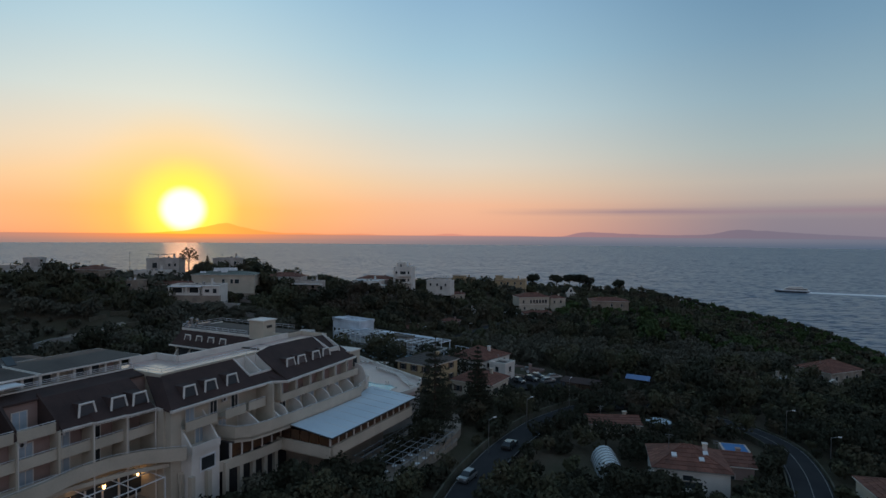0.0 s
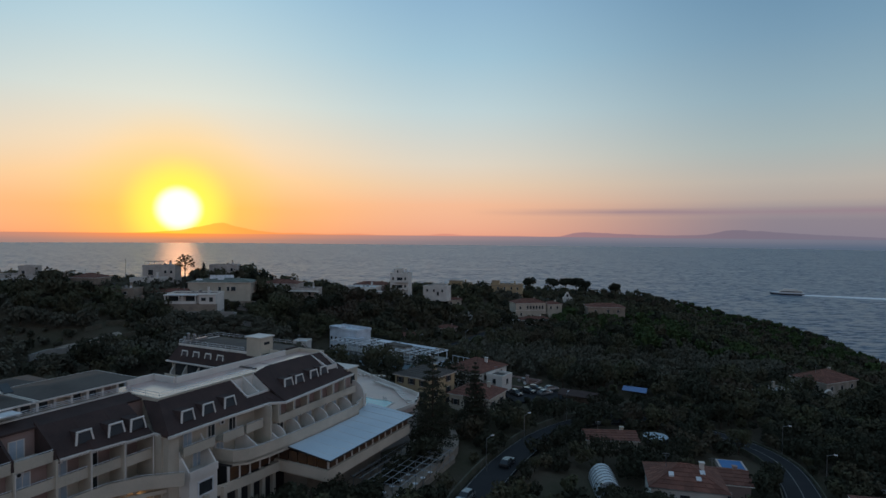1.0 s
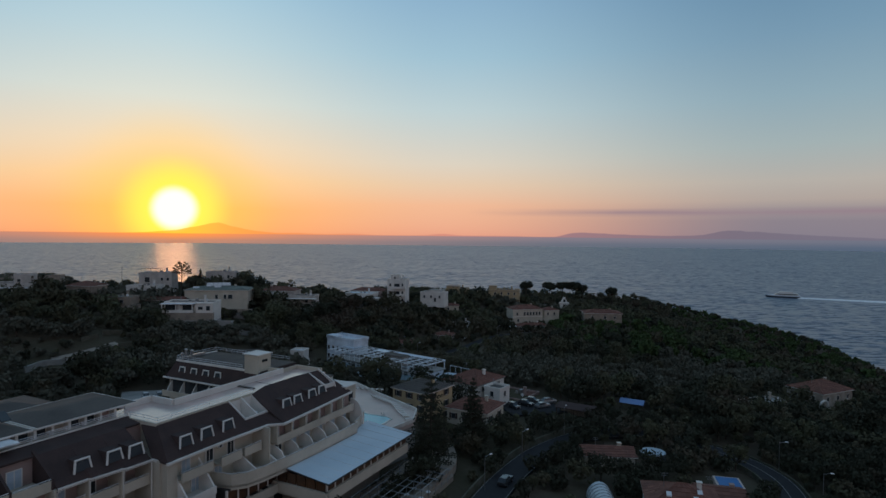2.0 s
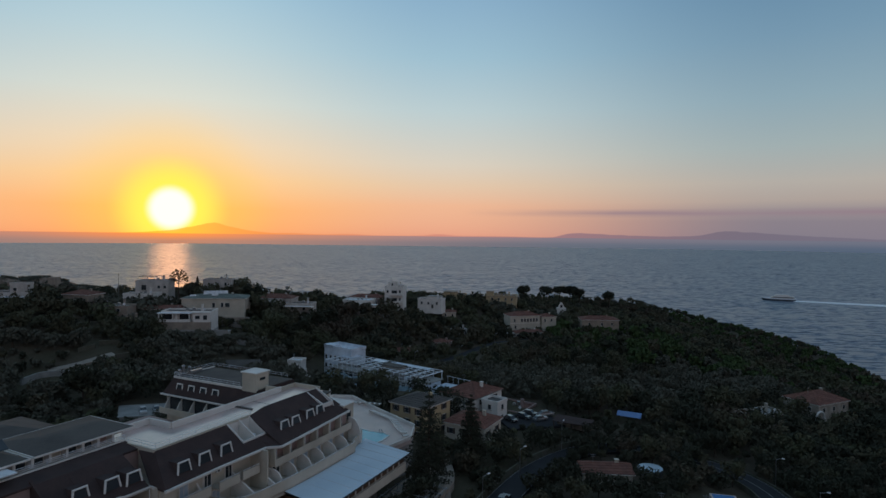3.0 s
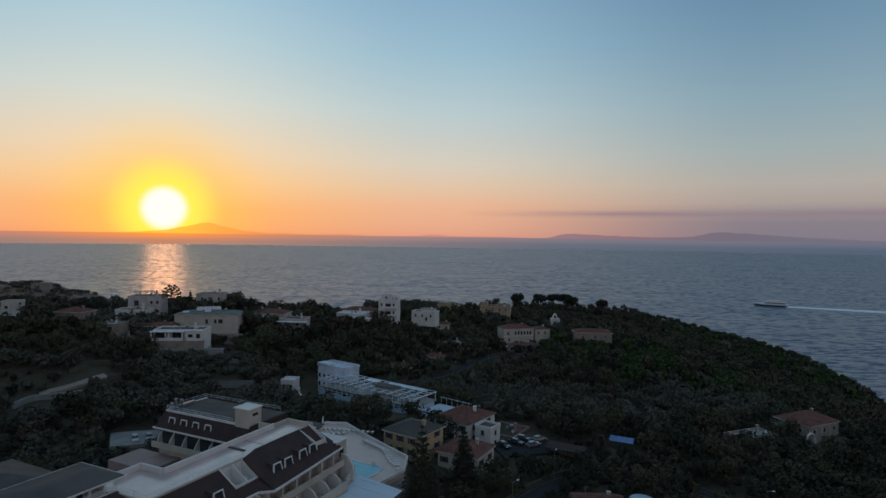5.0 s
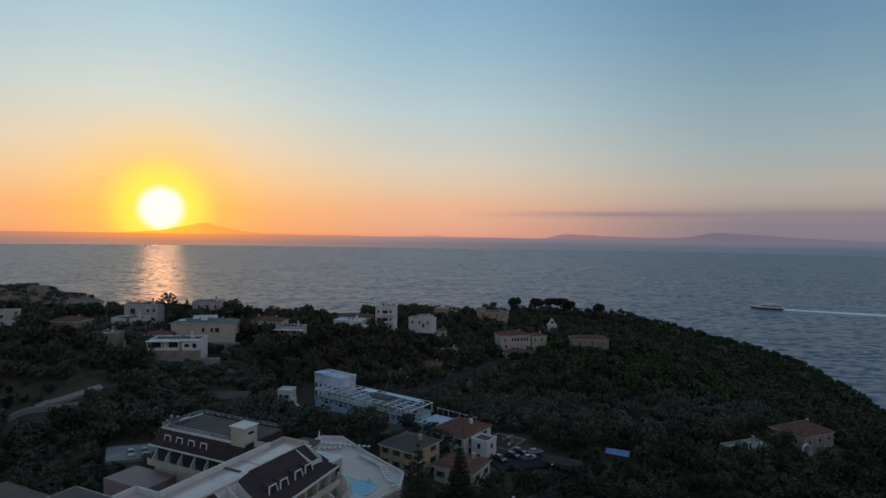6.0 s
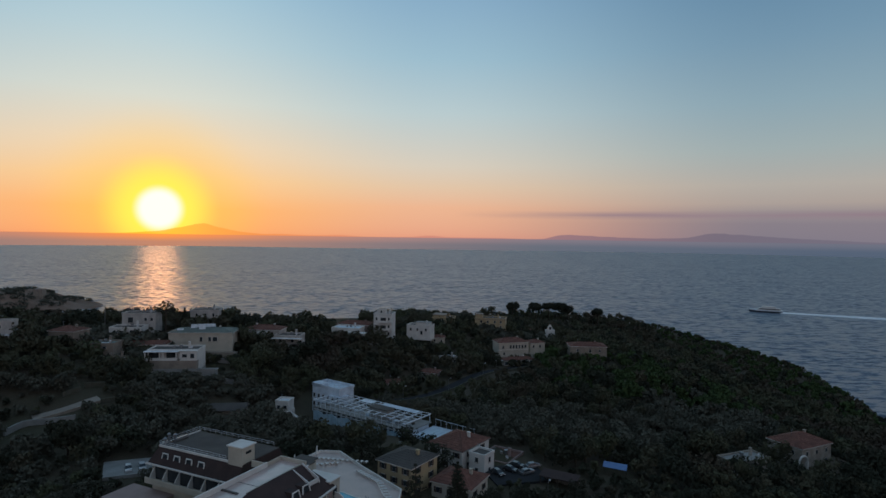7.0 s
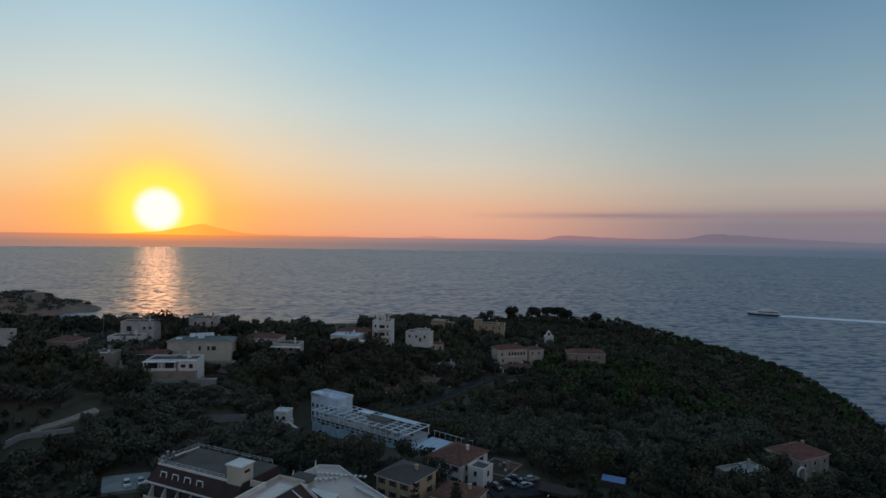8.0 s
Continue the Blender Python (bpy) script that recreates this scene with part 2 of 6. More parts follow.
SITEWHITE = material("blue_white_lime_render", (0.66, 0.73, 0.80), 0.88, second=(0.44, 0.50, 0.56), scale=0.35, fine=2.5, bump=0.25)
SITEMETAL = material("white_primed_steel", (0.78, 0.83, 0.88), 0.6, second=(0.55, 0.6, 0.64), scale=0.8, fine=6, bump=0.05)
NETTING = material("pale_blue_scaffold_net", (0.48, 0.62, 0.70), 0.8, second=(0.26, 0.40, 0.48), scale=0.35, fine=2.5, bump=0.3)
PLASTIC = material("greenhouse_film", (0.55, 0.60, 0.62), 0.35, second=(0.42, 0.47, 0.5), scale=0.5)
BARK = material("bark", (0.075, 0.055, 0.04), 0.95, fine=4, bump=0.8)
LEAF = material("broad_leaves", (0.082, 0.090, 0.046), 0.85, second=(0.086, 0.062, 0.044), scale=0.03, fine=1.0, bump=0, spec=0.15, island=0.16, fluffy=0.72)
OLIVE = material("olive_leaves", (0.118, 0.112, 0.082), 0.85, second=(0.082, 0.076, 0.054), scale=0.05, fine=1.5, bump=0, spec=0.15, island=0.16, fluffy=0.72)
PINE = material("pine_needles", (0.050, 0.054, 0.034), 0.9, second=(0.042, 0.040, 0.028), scale=0.12, fine=1.5, bump=0, spec=0.1, island=0.16, fluffy=0.72)
FRESH = material("young_leaves", (0.066, 0.095, 0.03), 0.85, second=(0.045, 0.068, 0.024), scale=0.12, fine=1.5, bump=0, spec=0.15, island=0.16, fluffy=0.72)
FOAM = material("sea_foam", (0.9, 0.92, 0.93), 0.9, second=(0.78, 0.8, 0.82), scale=0.08, fine=0.6, bump=0.3)
LAMPGLASS = glow("lit_lamp_glass", (1.0, 0.55, 0.2), 6.0)
OLDWALL = material("mossy_old_wall", (0.13, 0.12, 0.10), 0.95, second=(0.07, 0.075, 0.05), scale=0.4, fine=2.5, bump=0.6, spec=0.1)
GREENROOF = material("grey_green_roofing", (0.17, 0.20, 0.17), 0.7, second=(0.11, 0.13, 0.115), scale=0.3, fine=3, bump=0.2)
CURTAIN = material("pale_blue_curtain", (0.42, 0.50, 0.58), 0.8, second=(0.32, 0.39, 0.46), scale=0.8)
CARPAINT_W = material("white_car_paint", (0.7, 0.7, 0.7), 0.25, bump=0, coat=0.5)
CARPAINT_S = material("silver_car_paint", (0.26, 0.27, 0.28), 0.3, 0.4, bump=0, coat=0.5)
TARP = material("blue_tarpaulin", (0.10, 0.20, 0.42), 0.6, second=(0.16, 0.26, 0.46), scale=0.8, fine=4, bump=0.3)
CARPAINT_D = material("dark_car_paint", (0.03, 0.032, 0.036), 0.25, bump=0, coat=0.5)
RUBBER = material("rubber", (0.02, 0.02, 0.02), 0.8)

# ---- building blocks ----


class Mesh:
    """Gathers points and faces of one mesh."""

    def __init__(self):
        self.v, self.f = [], []

    def poly(self, pts):
        i = len(self.v)
        self.v += [tuple(p) for p in pts]
        self.f.append(tuple(range(i, i + len(pts))))
        return self

    def hexa(self, low, high):
        """A solid between two rings of as many points, each counter-clockwise from above."""
        i, n = len(self.v), len(low)
        self.v += [tuple(p) for p in low] + [tuple(p) for p in high]
        self.f.append(tuple(range(i + n - 1, i - 1, -1)))
        self.f.append(tuple(range(i + n, i + 2 * n)))
        for k in range(n):
            j = (k + 1) % n
            self.f.append((i + k, i + j, i + n + j, i + n + k))
        return self

    def box(self, x0, x1, y0, y1, z0, z1, inset=0.0):
        a, b = [(x0, y0), (x1, y0), (x1, y1), (x0, y1)], [(x0 + inset, y0 + inset), (x1 - inset, y0 + inset), (x1 - inset, y1 - inset), (x0 + inset, y1 - inset)]
        return self.hexa([(x, y, z0) for x, y in a], [(x, y, z1) for x, y in b])

    def prism(self, ring, z0, z1):
        return self.hexa([(x, y, z0) for x, y in ring], [(x, y, z1) for x, y in ring])

    def beam(self, a, b, r, n=6, r2=None):
        a, b = Vector(a), Vector(b)
        q = (b - a).to_track_quat("Z", "Y").to_matrix()
        r2 = r if r2 is None else r2
        ring = lambda c, rr: [tuple(c + q @ Vector((rr * math.cos(math.tau * k / n), rr * math.sin(math.tau * k / n), 0))) for k in range(n)]
        return self.hexa(ring(a, r), ring(b, r2))

    def band(self, pts, t, z0, z1):
        """A wall of thickness t along a line of plan points."""
        n = len(pts)
        i = len(self.v)
        for k in range(n):
            a, b = Vector(pts[max(k - 1, 0)]), Vector(pts[min(k + 1, n - 1)])
            d = (b - a).normalized()
            x, y = pts[k][0], pts[k][1]
            ox, oy = x - d.y * t, y + d.x * t
            self.v += [(x, y, z0), (ox, oy, z0), (ox, oy, z1), (x, y, z1)]
        for k in range(n - 1):
            j = i + 4 * k
            for e in range(4):
                f = (e + 1) % 4
                self.f.append((j + e, j + 4 + e, j + 4 + f, j + f))
        j = i + 4 * (n - 1)
        self.f += [(i, i + 1, i + 2, i + 3), (j + 3, j + 2, j + 1, j)]
        return self

    def tube(self, pts, r, n=5):
        """One bent round bar along points."""
        i, pts = len(self.v), [Vector(q) for q in pts]
        for k, c in enumerate(pts):
            d = (pts[min(k + 1, len(pts) - 1)] - pts[max(k - 1, 0)]).to_track_quat("Z", "Y").to_matrix()
            self.v += [tuple(c + d @ Vector((r * math.cos(math.tau * j / n), r * math.sin(math.tau * j / n), 0))) for j in range(n)]
        for k in range(len(pts) - 1):
            for j in range(n):
                a, b = i + k * n + j, i + k * n + (j + 1) % n
                self.f.append((a, b, b + n, a + n))
        self.f += [tuple(range(i + n - 1, i - 1, -1)), tuple(range(len(self.v) - n, len(self.v)))]
        return self

    def data(self, name):
        me = bpy.data.meshes.new(name)
        me.from_pydata(self.v, [], self.f)
        me.update()
        return me


def part(name, mesh, mat, parent, label="", m=None):
    ob = new(name, mesh.data(name) if isinstance(mesh, Mesh) else mesh)
    if not ob.data.materials:
        ob.data.materials.append(mat)
    ob.parent = parent
    if m is not None:
        ob.matrix_basis = m
    if label:
        ob["label"] = label
    return ob


def thing(name, m, label, category, group="", kind=""):
    ob = new(name)
    ob.matrix_world = m
    return tagged(ob, label, category, group, kind)


def solid(name, mesh, mat, label, category="", kind="", m=None):
    ob = part(name, mesh, mat, None, "", m)
    return tagged(ob, label, category, "", kind)


# ---- ground ----
SPOTS = [  # plan x, y, height of the ground over the sea
    (0, -60, 37), (60, 0, 34), (-60, 20, 38), (-100, 80, 42), (12, 104, 35.5), (30, 129, 35), (41, 102, 32.5),
    (70, 124, 32.5), (0, 100, 36), (-30, 80, 37.5), (-8, 146, 37), (16, 156, 35.5), (-25, 225, 31), (-108, 252, 50),
    (-104, 222, 46), (-156, 226, 55), (-105, 283, 55), (-47, 315, 45), (14, 384, 41), (43, 318, 30.5), (85, 332, 32),
    (90, 560, 20), (-180, 330, 42), (-95, 345, 41), (-30, 390, 33), (45, 450, 28), (160, 540, 18), (240, 470, 9), (117, 188, 26), (200, 205, 11), (225, 298, 7), (245, 361, 6), (200, 268, 12), (252, 430, 8), (-118, 165, 40), (2, 262, 28)]
COAST = [(-900, 470), (-300, 440), (-150, 440), (-60, 500), (0, 580), (80, 640), (180, 625), (250, 570), (285, 500), (290, 440), (274, 350), (246, 285), (225, 200), (230, 100), (300, -100), (320, -400), (-900, -400)]
_sp = np.array(SPOTS, float)
_co = np.array(COAST, float)


def heights(x, y):
    """Height of the land over the sea at plan points."""
    x, y = np.atleast_1d(np.asarray(x, float)), np.atleast_1d(np.asarray(y, float))
    d2 = (x[:, None] - _sp[:, 0]) ** 2 + (y[:, None] - _sp[:, 1]) ** 2
    w = 1 / (d2 + 120) ** 1.5
    h = (w * _sp[:, 2]).sum(1) / w.sum(1)
    a, b = _co, np.roll(_co, -1, 0)
    e = b - a
    px, py = x[:, None] - a[:, 0], y[:, None] - a[:, 1]
    t = np.clip((px * e[:, 0] + py * e[:, 1]) / (e ** 2).sum(1), 0, 1)
    dist = np.sqrt((px - t * e[:, 0]) ** 2 + (py - t * e[:, 1]) ** 2).min(1)
    c = (a[:, 1] > y[:, None]) != (b[:, 1] > y[:, None])
    inside = (c & (x[:, None] < e[:, 0] * (y[:, None] - a[:, 1]) / np.where(e[:, 1] == 0, 1, e[:, 1]) + a[:, 0])).sum(1) % 2 == 1
    s = np.clip(dist / 32, 0, 1)
    return np.where(inside, h * s * (2 - s), -np.minimum(dist * 0.3, 12))


def ground_at(x, y):
    return float(heights(x, y)[0])


def make_land():
    xs, ys = np.arange(-640, 345, 5.0), np.arange(-130, 665, 5.0)
    gx, gy = np.meshgrid(xs, ys)
    h = heights(gx.ravel(), gy.ravel())
    h += np.array([noise.noise((x * 0.06, y * 0.06, 1)) * 0.6 for x, y in zip(gx.ravel(), gy.ravel())])
    n = len(xs)
    v = np.stack([gx.ravel(), gy.ravel(), h], 1)
    k = np.arange(len(ys) - 1)[:, None] * n + np.arange(n - 1)[None]
    f = np.stack([k, k + 1, k + n + 1, k + n], -1).reshape(-1, 4)
    me = bpy.data.meshes.new("ground")
    me.from_pydata(v.tolist(), [], f.tolist())
    me.materials.append(EARTH)
    me.polygons.foreach_set("use_smooth", [True] * len(me.polygons))
    tagged(new("ground", me), "dark wooded hillside falling to the sea", "ground", "", "structure")


make_land()
sea = Mesh()
R = [60, 200, 400, 700, 1100, 1700, 2600, 4000, 5400]
for i in range(len(R) - 1):
    for k in range(64):
        a, b = math.tau * k / 64, math.tau * (k + 1) / 64
        sea.poly([(R[i] * math.cos(a), R[i] * math.sin(a), 0), (R[i + 1] * math.cos(a), R[i + 1] * math.sin(a), 0), (R[i + 1] * math.cos(b), R[i + 1] * math.sin(b), 0), (R[i] * math.cos(b), R[i] * math.sin(b), 0)])
solid("water", sea, SEA, "calm sea with fine waves under the low sun", "sea", "structure")

# ---- houses ----


def window_parts(parent, x, y, z, w, h, face, shutters=False, mat=None):
    """A window on the wall face 'x-','x+','y-','y+' of a house: frame, pane, sill and, on some, shutters."""
    s = -1 if face[1] == "-" else 1

    def bx(a0, a1, o0, o1, z0, z1):
        m = Mesh()
        if face[0] == "y":
            m.box(x + a0, x + a1, y + min(s * o0, s * o1), y + max(s * o0, s * o1), z0, z1)
        else:
            m.box(x + min(s * o0, s * o1), x + max(s * o0, s * o1), y + a0, y + a1, z0, z1)
        return m
    fr = part("window", bx(-w / 2 - 0.1, w / 2 + 0.1, -0.05, 0.06, z - 0.1, z + h + 0.1), WHITE, parent)
    part("pane", bx(-w / 2, w / 2, 0, 0.08, z, z + h), mat or GLASS, fr)
    part("sill", bx(-w / 2 - 0.18, w / 2 + 0.18, 0.0, 0.2, z - 0.2, z - 0.1), STONE, fr)
    if shutters:
        for k in (-1, 1):
            c = k * (w / 2 + 0.32)
            part("shutter", bx(c - 0.27, c + 0.27, 0.0, 0.1, z - 0.05, z + h + 0.05), SHUTTER, fr)


def tile_rows(m, a, b, c, d, n):
    """Overlapping courses of tiles on the roof slope a-b (eave) to d-c (ridge)."""
    a, b, c, d = (Vector(p) for p in (a, b, c, d))
    nor = (b - a).cross(d - a).normalized()
    cols = max(3, int((b - a).length / 1.3))
    for k in range(n):
        s, e = k / n, (k + 1) / n
        for j in range(cols):
            f, g = j / cols, (j + 0.94) / cols
            lo, hi = (a.lerp(d, s), b.lerp(c, s)), (a.lerp(d, e), b.lerp(c, e))
            if (hi[1] - hi[0]).length + (lo[1] - lo[0]).length < 0.2:
                continue
            m.hexa([lo[0].lerp(lo[1], f) - nor * 0.01, lo[0].lerp(lo[1], g) - nor * 0.01, hi[0].lerp(hi[1], g) - nor * 0.03, hi[0].lerp(hi[1], f) - nor * 0.03],
                   [lo[0].lerp(lo[1], f) + nor * 0.09, lo[0].lerp(lo[1], g) + nor * 0.09, hi[0].lerp(hi[1], g) + nor * 0.02, hi[0].lerp(hi[1], f) + nor * 0.02])


GARDENS = []      # plan, size and turn of the houses on the ridge


def house(x, y, z, w, d, h, turn, wall, roof="flat", storeys=2, cols=3, roof_mat=None, label="", shutters=False, side_cols=2, rise=2.2, group="houses on the hillside", sink=3.0, win=(1.0, 1.3), name="house", front=None):
    """A house whose middle stands at x, y on height z; w along its own x, d along y, h to the eaves."""
    t = thing(name, pose(x, y, z, 0, 0, turn), label, "house", group)
    if y > 225 and sink:
        GARDENS.append((x, y, w, d, turn))
    m = Mesh().box(-w / 2, w / 2, -d / 2, d / 2, -sink, h)
    m.box(-w / 2 - 0.06, w / 2 + 0.06, -d / 2 - 0.06, d / 2 + 0.06, -sink, 0.5)
    part("wall", m, wall, t)
    rm = roof_mat or (TILE if roof != "flat" else FELT)
    o = 0.45
    if roof == "flat":
        part("roof", Mesh().box(-w / 2 + 0.25, w / 2 - 0.25, -d / 2 + 0.25, d / 2 - 0.25, h - 0.1, h + 0.12), rm, t)
        p = Mesh()
        for a in (((-w / 2 - .1, w / 2 + .1), (-d / 2 - .1, -d / 2 + .2)), ((-w / 2 - .1, w / 2 + .1), (d / 2 - .2, d / 2 + .1)), ((-w / 2 - .1, -w / 2 + .2), (-d / 2 + .2, d / 2 - .2)), ((w / 2 - .2, w / 2 + .1), (-d / 2 + .2, d / 2 - .2))):
            p.box(*a[0], *a[1], h - 0.15, h + 0.65)
        part("parapet", p, wall, t)
    else:
        W, D = w / 2 + o, d / 2 + o
        part("eave_board", Mesh().box(-W, W, -D, D, h - 0.05, h + 0.14), WHITE if wall is not WHITE else CONCRETE, t)
        e = h + 0.15
        m = Mesh()
        n = max(4, int(D / 0.8))
        if roof == "hip":
            r = max(W - D, 0.3)
            A, B, C, Dd, P, Q = (-W, -D, e), (W, -D, e), (W, D, e), (-W, D, e), (-r, 0, e + rise), (r, 0, e + rise)
            body = Mesh().hexa([A, B, C, Dd], [P, (r, -.02, e + rise), Q, (-r, .02, e + rise)])
            tile_rows(m, A, B, Q, P, n)
            tile_rows(m, C, Dd, P, Q, n)
            tile_rows(m, Dd, A, P, P, n)
            tile_rows(m, B, C, Q, Q, n)
            m.beam(P, Q, 0.14)
            for a, b in ((A, P), (Dd, P), (B, Q), (C, Q)):
                m.beam(a, b, 0.12)
        else:
            P, Q = (-W, 0, e + rise), (W, 0, e + rise)
            body = Mesh().hexa([(-W, -D, e), (W, -D, e), (W, D, e), (-W, D, e)], [(-W, -.02, e + rise), (W, -.02, e + rise), (W, .02, e + rise), (-W, .02, e + rise)])
            tile_rows(m, (-W, -D, e), (W, -D, e), Q, P, n)
            tile_rows(m, (W, D, e), (-W, D, e), P, Q, n)
            m.beam(P, Q, 0.14)
            g = Mesh()
            for s in (-1, 1):
                k = s * (w / 2 - 0.1)
                g.hexa([(k - .1, -d / 2, h), (k + .1, -d / 2, h), (k + .1, d / 2, h), (k - .1, d / 2, h)], [(k - .1, -.05, e + rise - .15), (k + .1, -.05, e + rise - .15), (k + .1, .05, e + rise - .15), (k - .1, .05, e + rise - .15)])
            part("gable", g, wall, t)
        part("roof", body, rm, t)
        part("roof_tiles", m, rm, t)["kind"] = "stuff"
    if w > 6:
        part("chimney", Mesh().box(w * 0.22, w * 0.22 + 0.7, 0.3, 1.0, h, h + rise * 0.75 + 0.9).box(w * 0.22 - .1, w * 0.22 + .8, .2, 1.1, h + rise * 0.75 + 0.9, h + rise * 0.75 + 1.05), wall, t)
    top = h + (0.12 if roof == "flat" else rise * 0.8)
    an = part("aerial", Mesh().beam((-w * .25, .2, h), (-w * .25, .2, top + 2.2), .04, 4).beam((-w * .25 - .6, .2, top + 2.0), (-w * .25 + .6, .2, top + 2.0), .03, 4).beam((-w * .25 - .4, .2, top + 1.6), (-w * .25 + .4, .2, top + 1.6), .03, 4), STEEL, t, "thin roof aerial")
    if roof == "flat" and w > 8:
        part("water_tank", Mesh().prism([(w * .05 + .6 * math.cos(a), d * .2 + .6 * math.sin(a)) for a in np.arange(10) * math.tau / 10], h + .1, h + 1.3), STEEL, t)
        part("satellite_dish", Mesh().hexa([(w * .32 + .5 * math.cos(a), -d * .2 - .1, h + 1.1 + .5 * math.sin(a)) for a in np.arange(10) * math.tau / 10], [(w * .32 + .15 * math.cos(a), -d * .2 + .1, h + 1.1 + .15 * math.sin(a)) for a in np.arange(10) * math.tau / 10]).beam((w * .32, -d * .2 + .1, h), (w * .32, -d * .2 + .1, h + 1.1), .04, 4), METAL, t)
        part("roof_vent", Mesh().box(-w * .1, -w * .1 + .8, d * .1, d * .1 + .6, h + .1, h + .9), CONCRETE, t)
    sh = h / storeys
    if front is not None:
        for xx, zz, ww, hh in front:
            window_parts(t, xx, -d / 2, zz, ww, hh, "y-", shutters)
        return t
    for s in range(storeys):
        for k in range(cols):
            xx = -w / 2 + w * (k + 0.5) / cols
            door = s == 0 and k == cols // 2
            window_parts(t, xx, -d / 2, s * sh + (0.1 if door else 1.0), win[0], 2.1 if door else win[1], "y-", shutters and not door)
        for k in range(side_cols):
            yy = -d / 2 + d * (k + 0.5) / side_cols
            window_parts(t, -w / 2, yy, s * sh + 1.0, win[0], win[1], "x-", shutters)
            window_parts(t, w / 2, yy, s * sh + 1.0, win[0], win[1], "x+", shutters)
    return t


W_LABEL = "white rendered flat-roofed villa among dark trees"


def porch(t, x0, x1, y, z, h, out, wall, mat):
    """A flat-roofed porch on posts before the wall at y, with a solid parapet."""
    p = part("porch", Mesh().box(x0, x1, y - out, y, z - .25, z), wall, t)
    part("parapet", Mesh().box(x0, x1, y - out, y - out + .14, z, z + .85), wall, p)
    part("porch_roof", Mesh().box(x0 - .2, x1 + .2, y - out - .3, y, z + h, z + h + .2), mat, p)
    n = max(2, int((x1 - x0) / 2.6))
    for k in range(n + 1):
        x = x0 + .15 + (x1 - x0 - .3) * k / n
        part("porch_post", Mesh().box(x - .12, x + .12, y - out + .02, y - out + .26, z, z + h), wall, p)
    part("opening", Mesh().box(x0 + .3, x1 - .3, y - .06, y + .02, z, z + h - .3), GLASS, p)
    return p


def roof_pergola(t, x0, x1, y0, y1, z, h=2.2):
    g = part("pergola", Mesh().box(x0, x1, y0, y0 + .12, z + h, z + h + .12).box(x0, x1, y1, y1 + .12, z + h, z + h + .12), STEEL, t)
    for x in (x0, (x0 + x1) / 2, x1 - .1):
        for y in (y0, y1):
            part("post", Mesh().box(x, x + .1, y, y + .1, z, z + h), STEEL, g)
    for k in range(7):
        x = x0 + (x1 - x0 - .1) * k / 6
        part("rafter", Mesh().box(x, x + .08, y0 - .3, y1 + .4, z + h + .12, z + h + .2), STEEL, g)


# along the ridge
v = house(-169, 232, 57.0, 22, 10, 4.0, 8, BACKLIT_WHITE, "flat", 1, label="long white flat-roofed villa on the ridge", front=[(-6, 1.0, 1.6, 1.4), (1.5, 1.0, 1.1, 1.3), (6.5, .2, 1.4, 2.1), (9.2, 1.0, .9, 1.2)])
porch(v, -1, 10.5, -5, -.2, 3.0, 2.0, BACKLIT_WHITE, METAL)
house(-163, 233, 61.0, 6, 5, 3.4, 8, BACKLIT_WHITE, "flat", 1, label="white rooftop room on the long villa", sink=0, front=[(-1.2, .9, 1.2, 1.2)])
house(-143, 240, 56.0, 11, 9, 4.0, -10, STONE, "hip", 1, 3, label="low brown house with a worn tiled roof", rise=1.6, front=[(-3, 1, 1, 1.2), (2, 1, 1, 1.2)])
g = house(-128, 236, 53.0, 13, 8, 2.6, 2, STONE, "flat", 1, label="low stone house with a grey-green flat roof", roof_mat=GREENROOF, front=[(-4, .9, 1, 1.1), (3, .9, 1.3, 1.1)])
part("skylight", Mesh().box(-1, 4, -2.5, -1.2, 2.7, 3.0, .2), METAL, g)
v = house(-130.1, 262, 53.5, 13.4, 8, 4.4, 4, WHITE, "flat", 1, label=W_LABEL, front=[(-4.6, 1.9, 1.1, 1.4), (-1.4, 1.9, 1.3, 1.4)])
# dark sheet on the flat wall stands in for the loggia's shade
part("opening", Mesh().box(2.0, 6.0, -4.06, -3.9, .8, 3.6), GLASS, v, "dark panel painted as the shade of a loggia")
v = house(-128.6, 271, 57.4, 14.4, 8, 5.6, 4, BACKLIT_WHITE, "flat", 1, label="white upper villa with a pergola on its roof terrace", front=[(3, 2.6, 1.1, 1.3), (5.6, 2.6, 1.1, 1.3), (-3.5, 1.8, 2.2, 2.4)])
roof_pergola(v, -6.4, 2.2, -3.4, 1.5, 5.7)
house(-104.8, 286, 57.0, 12.9, 9, 5.8, 6, BACKLIT_WHITE, "flat", 2, label="two-storey white block with chimneys", front=[(-3.6, 3.4, 1, 1.3), (.4, 3.4, 1, 1.3), (4, 3.2, 1, 1.6), (-3.6, .8, 1, 1.3), (4, .6, 1, 1.3)])
big = house(-95.6, 259, 49.6, 26.5, 13, 7.6, 3, CREAM, "hip", 1, roof_mat=GREENROOF, rise=1.3, label="broad cream house with skylights on its low green roof", front=[(.2, 3.9, 1.1, 1.9), (3.8, 4.0, 1.1, 1.8), (6.0, 4.0, 1.9, 1.8)])
part("terrace", Mesh().box(-14.5, 15.5, -12.5, -6.4, -5, -.4).box(-14.5, 15.5, -12.5, -12.2, -.4, .3), STONE, big, "low stone terrace before the house")

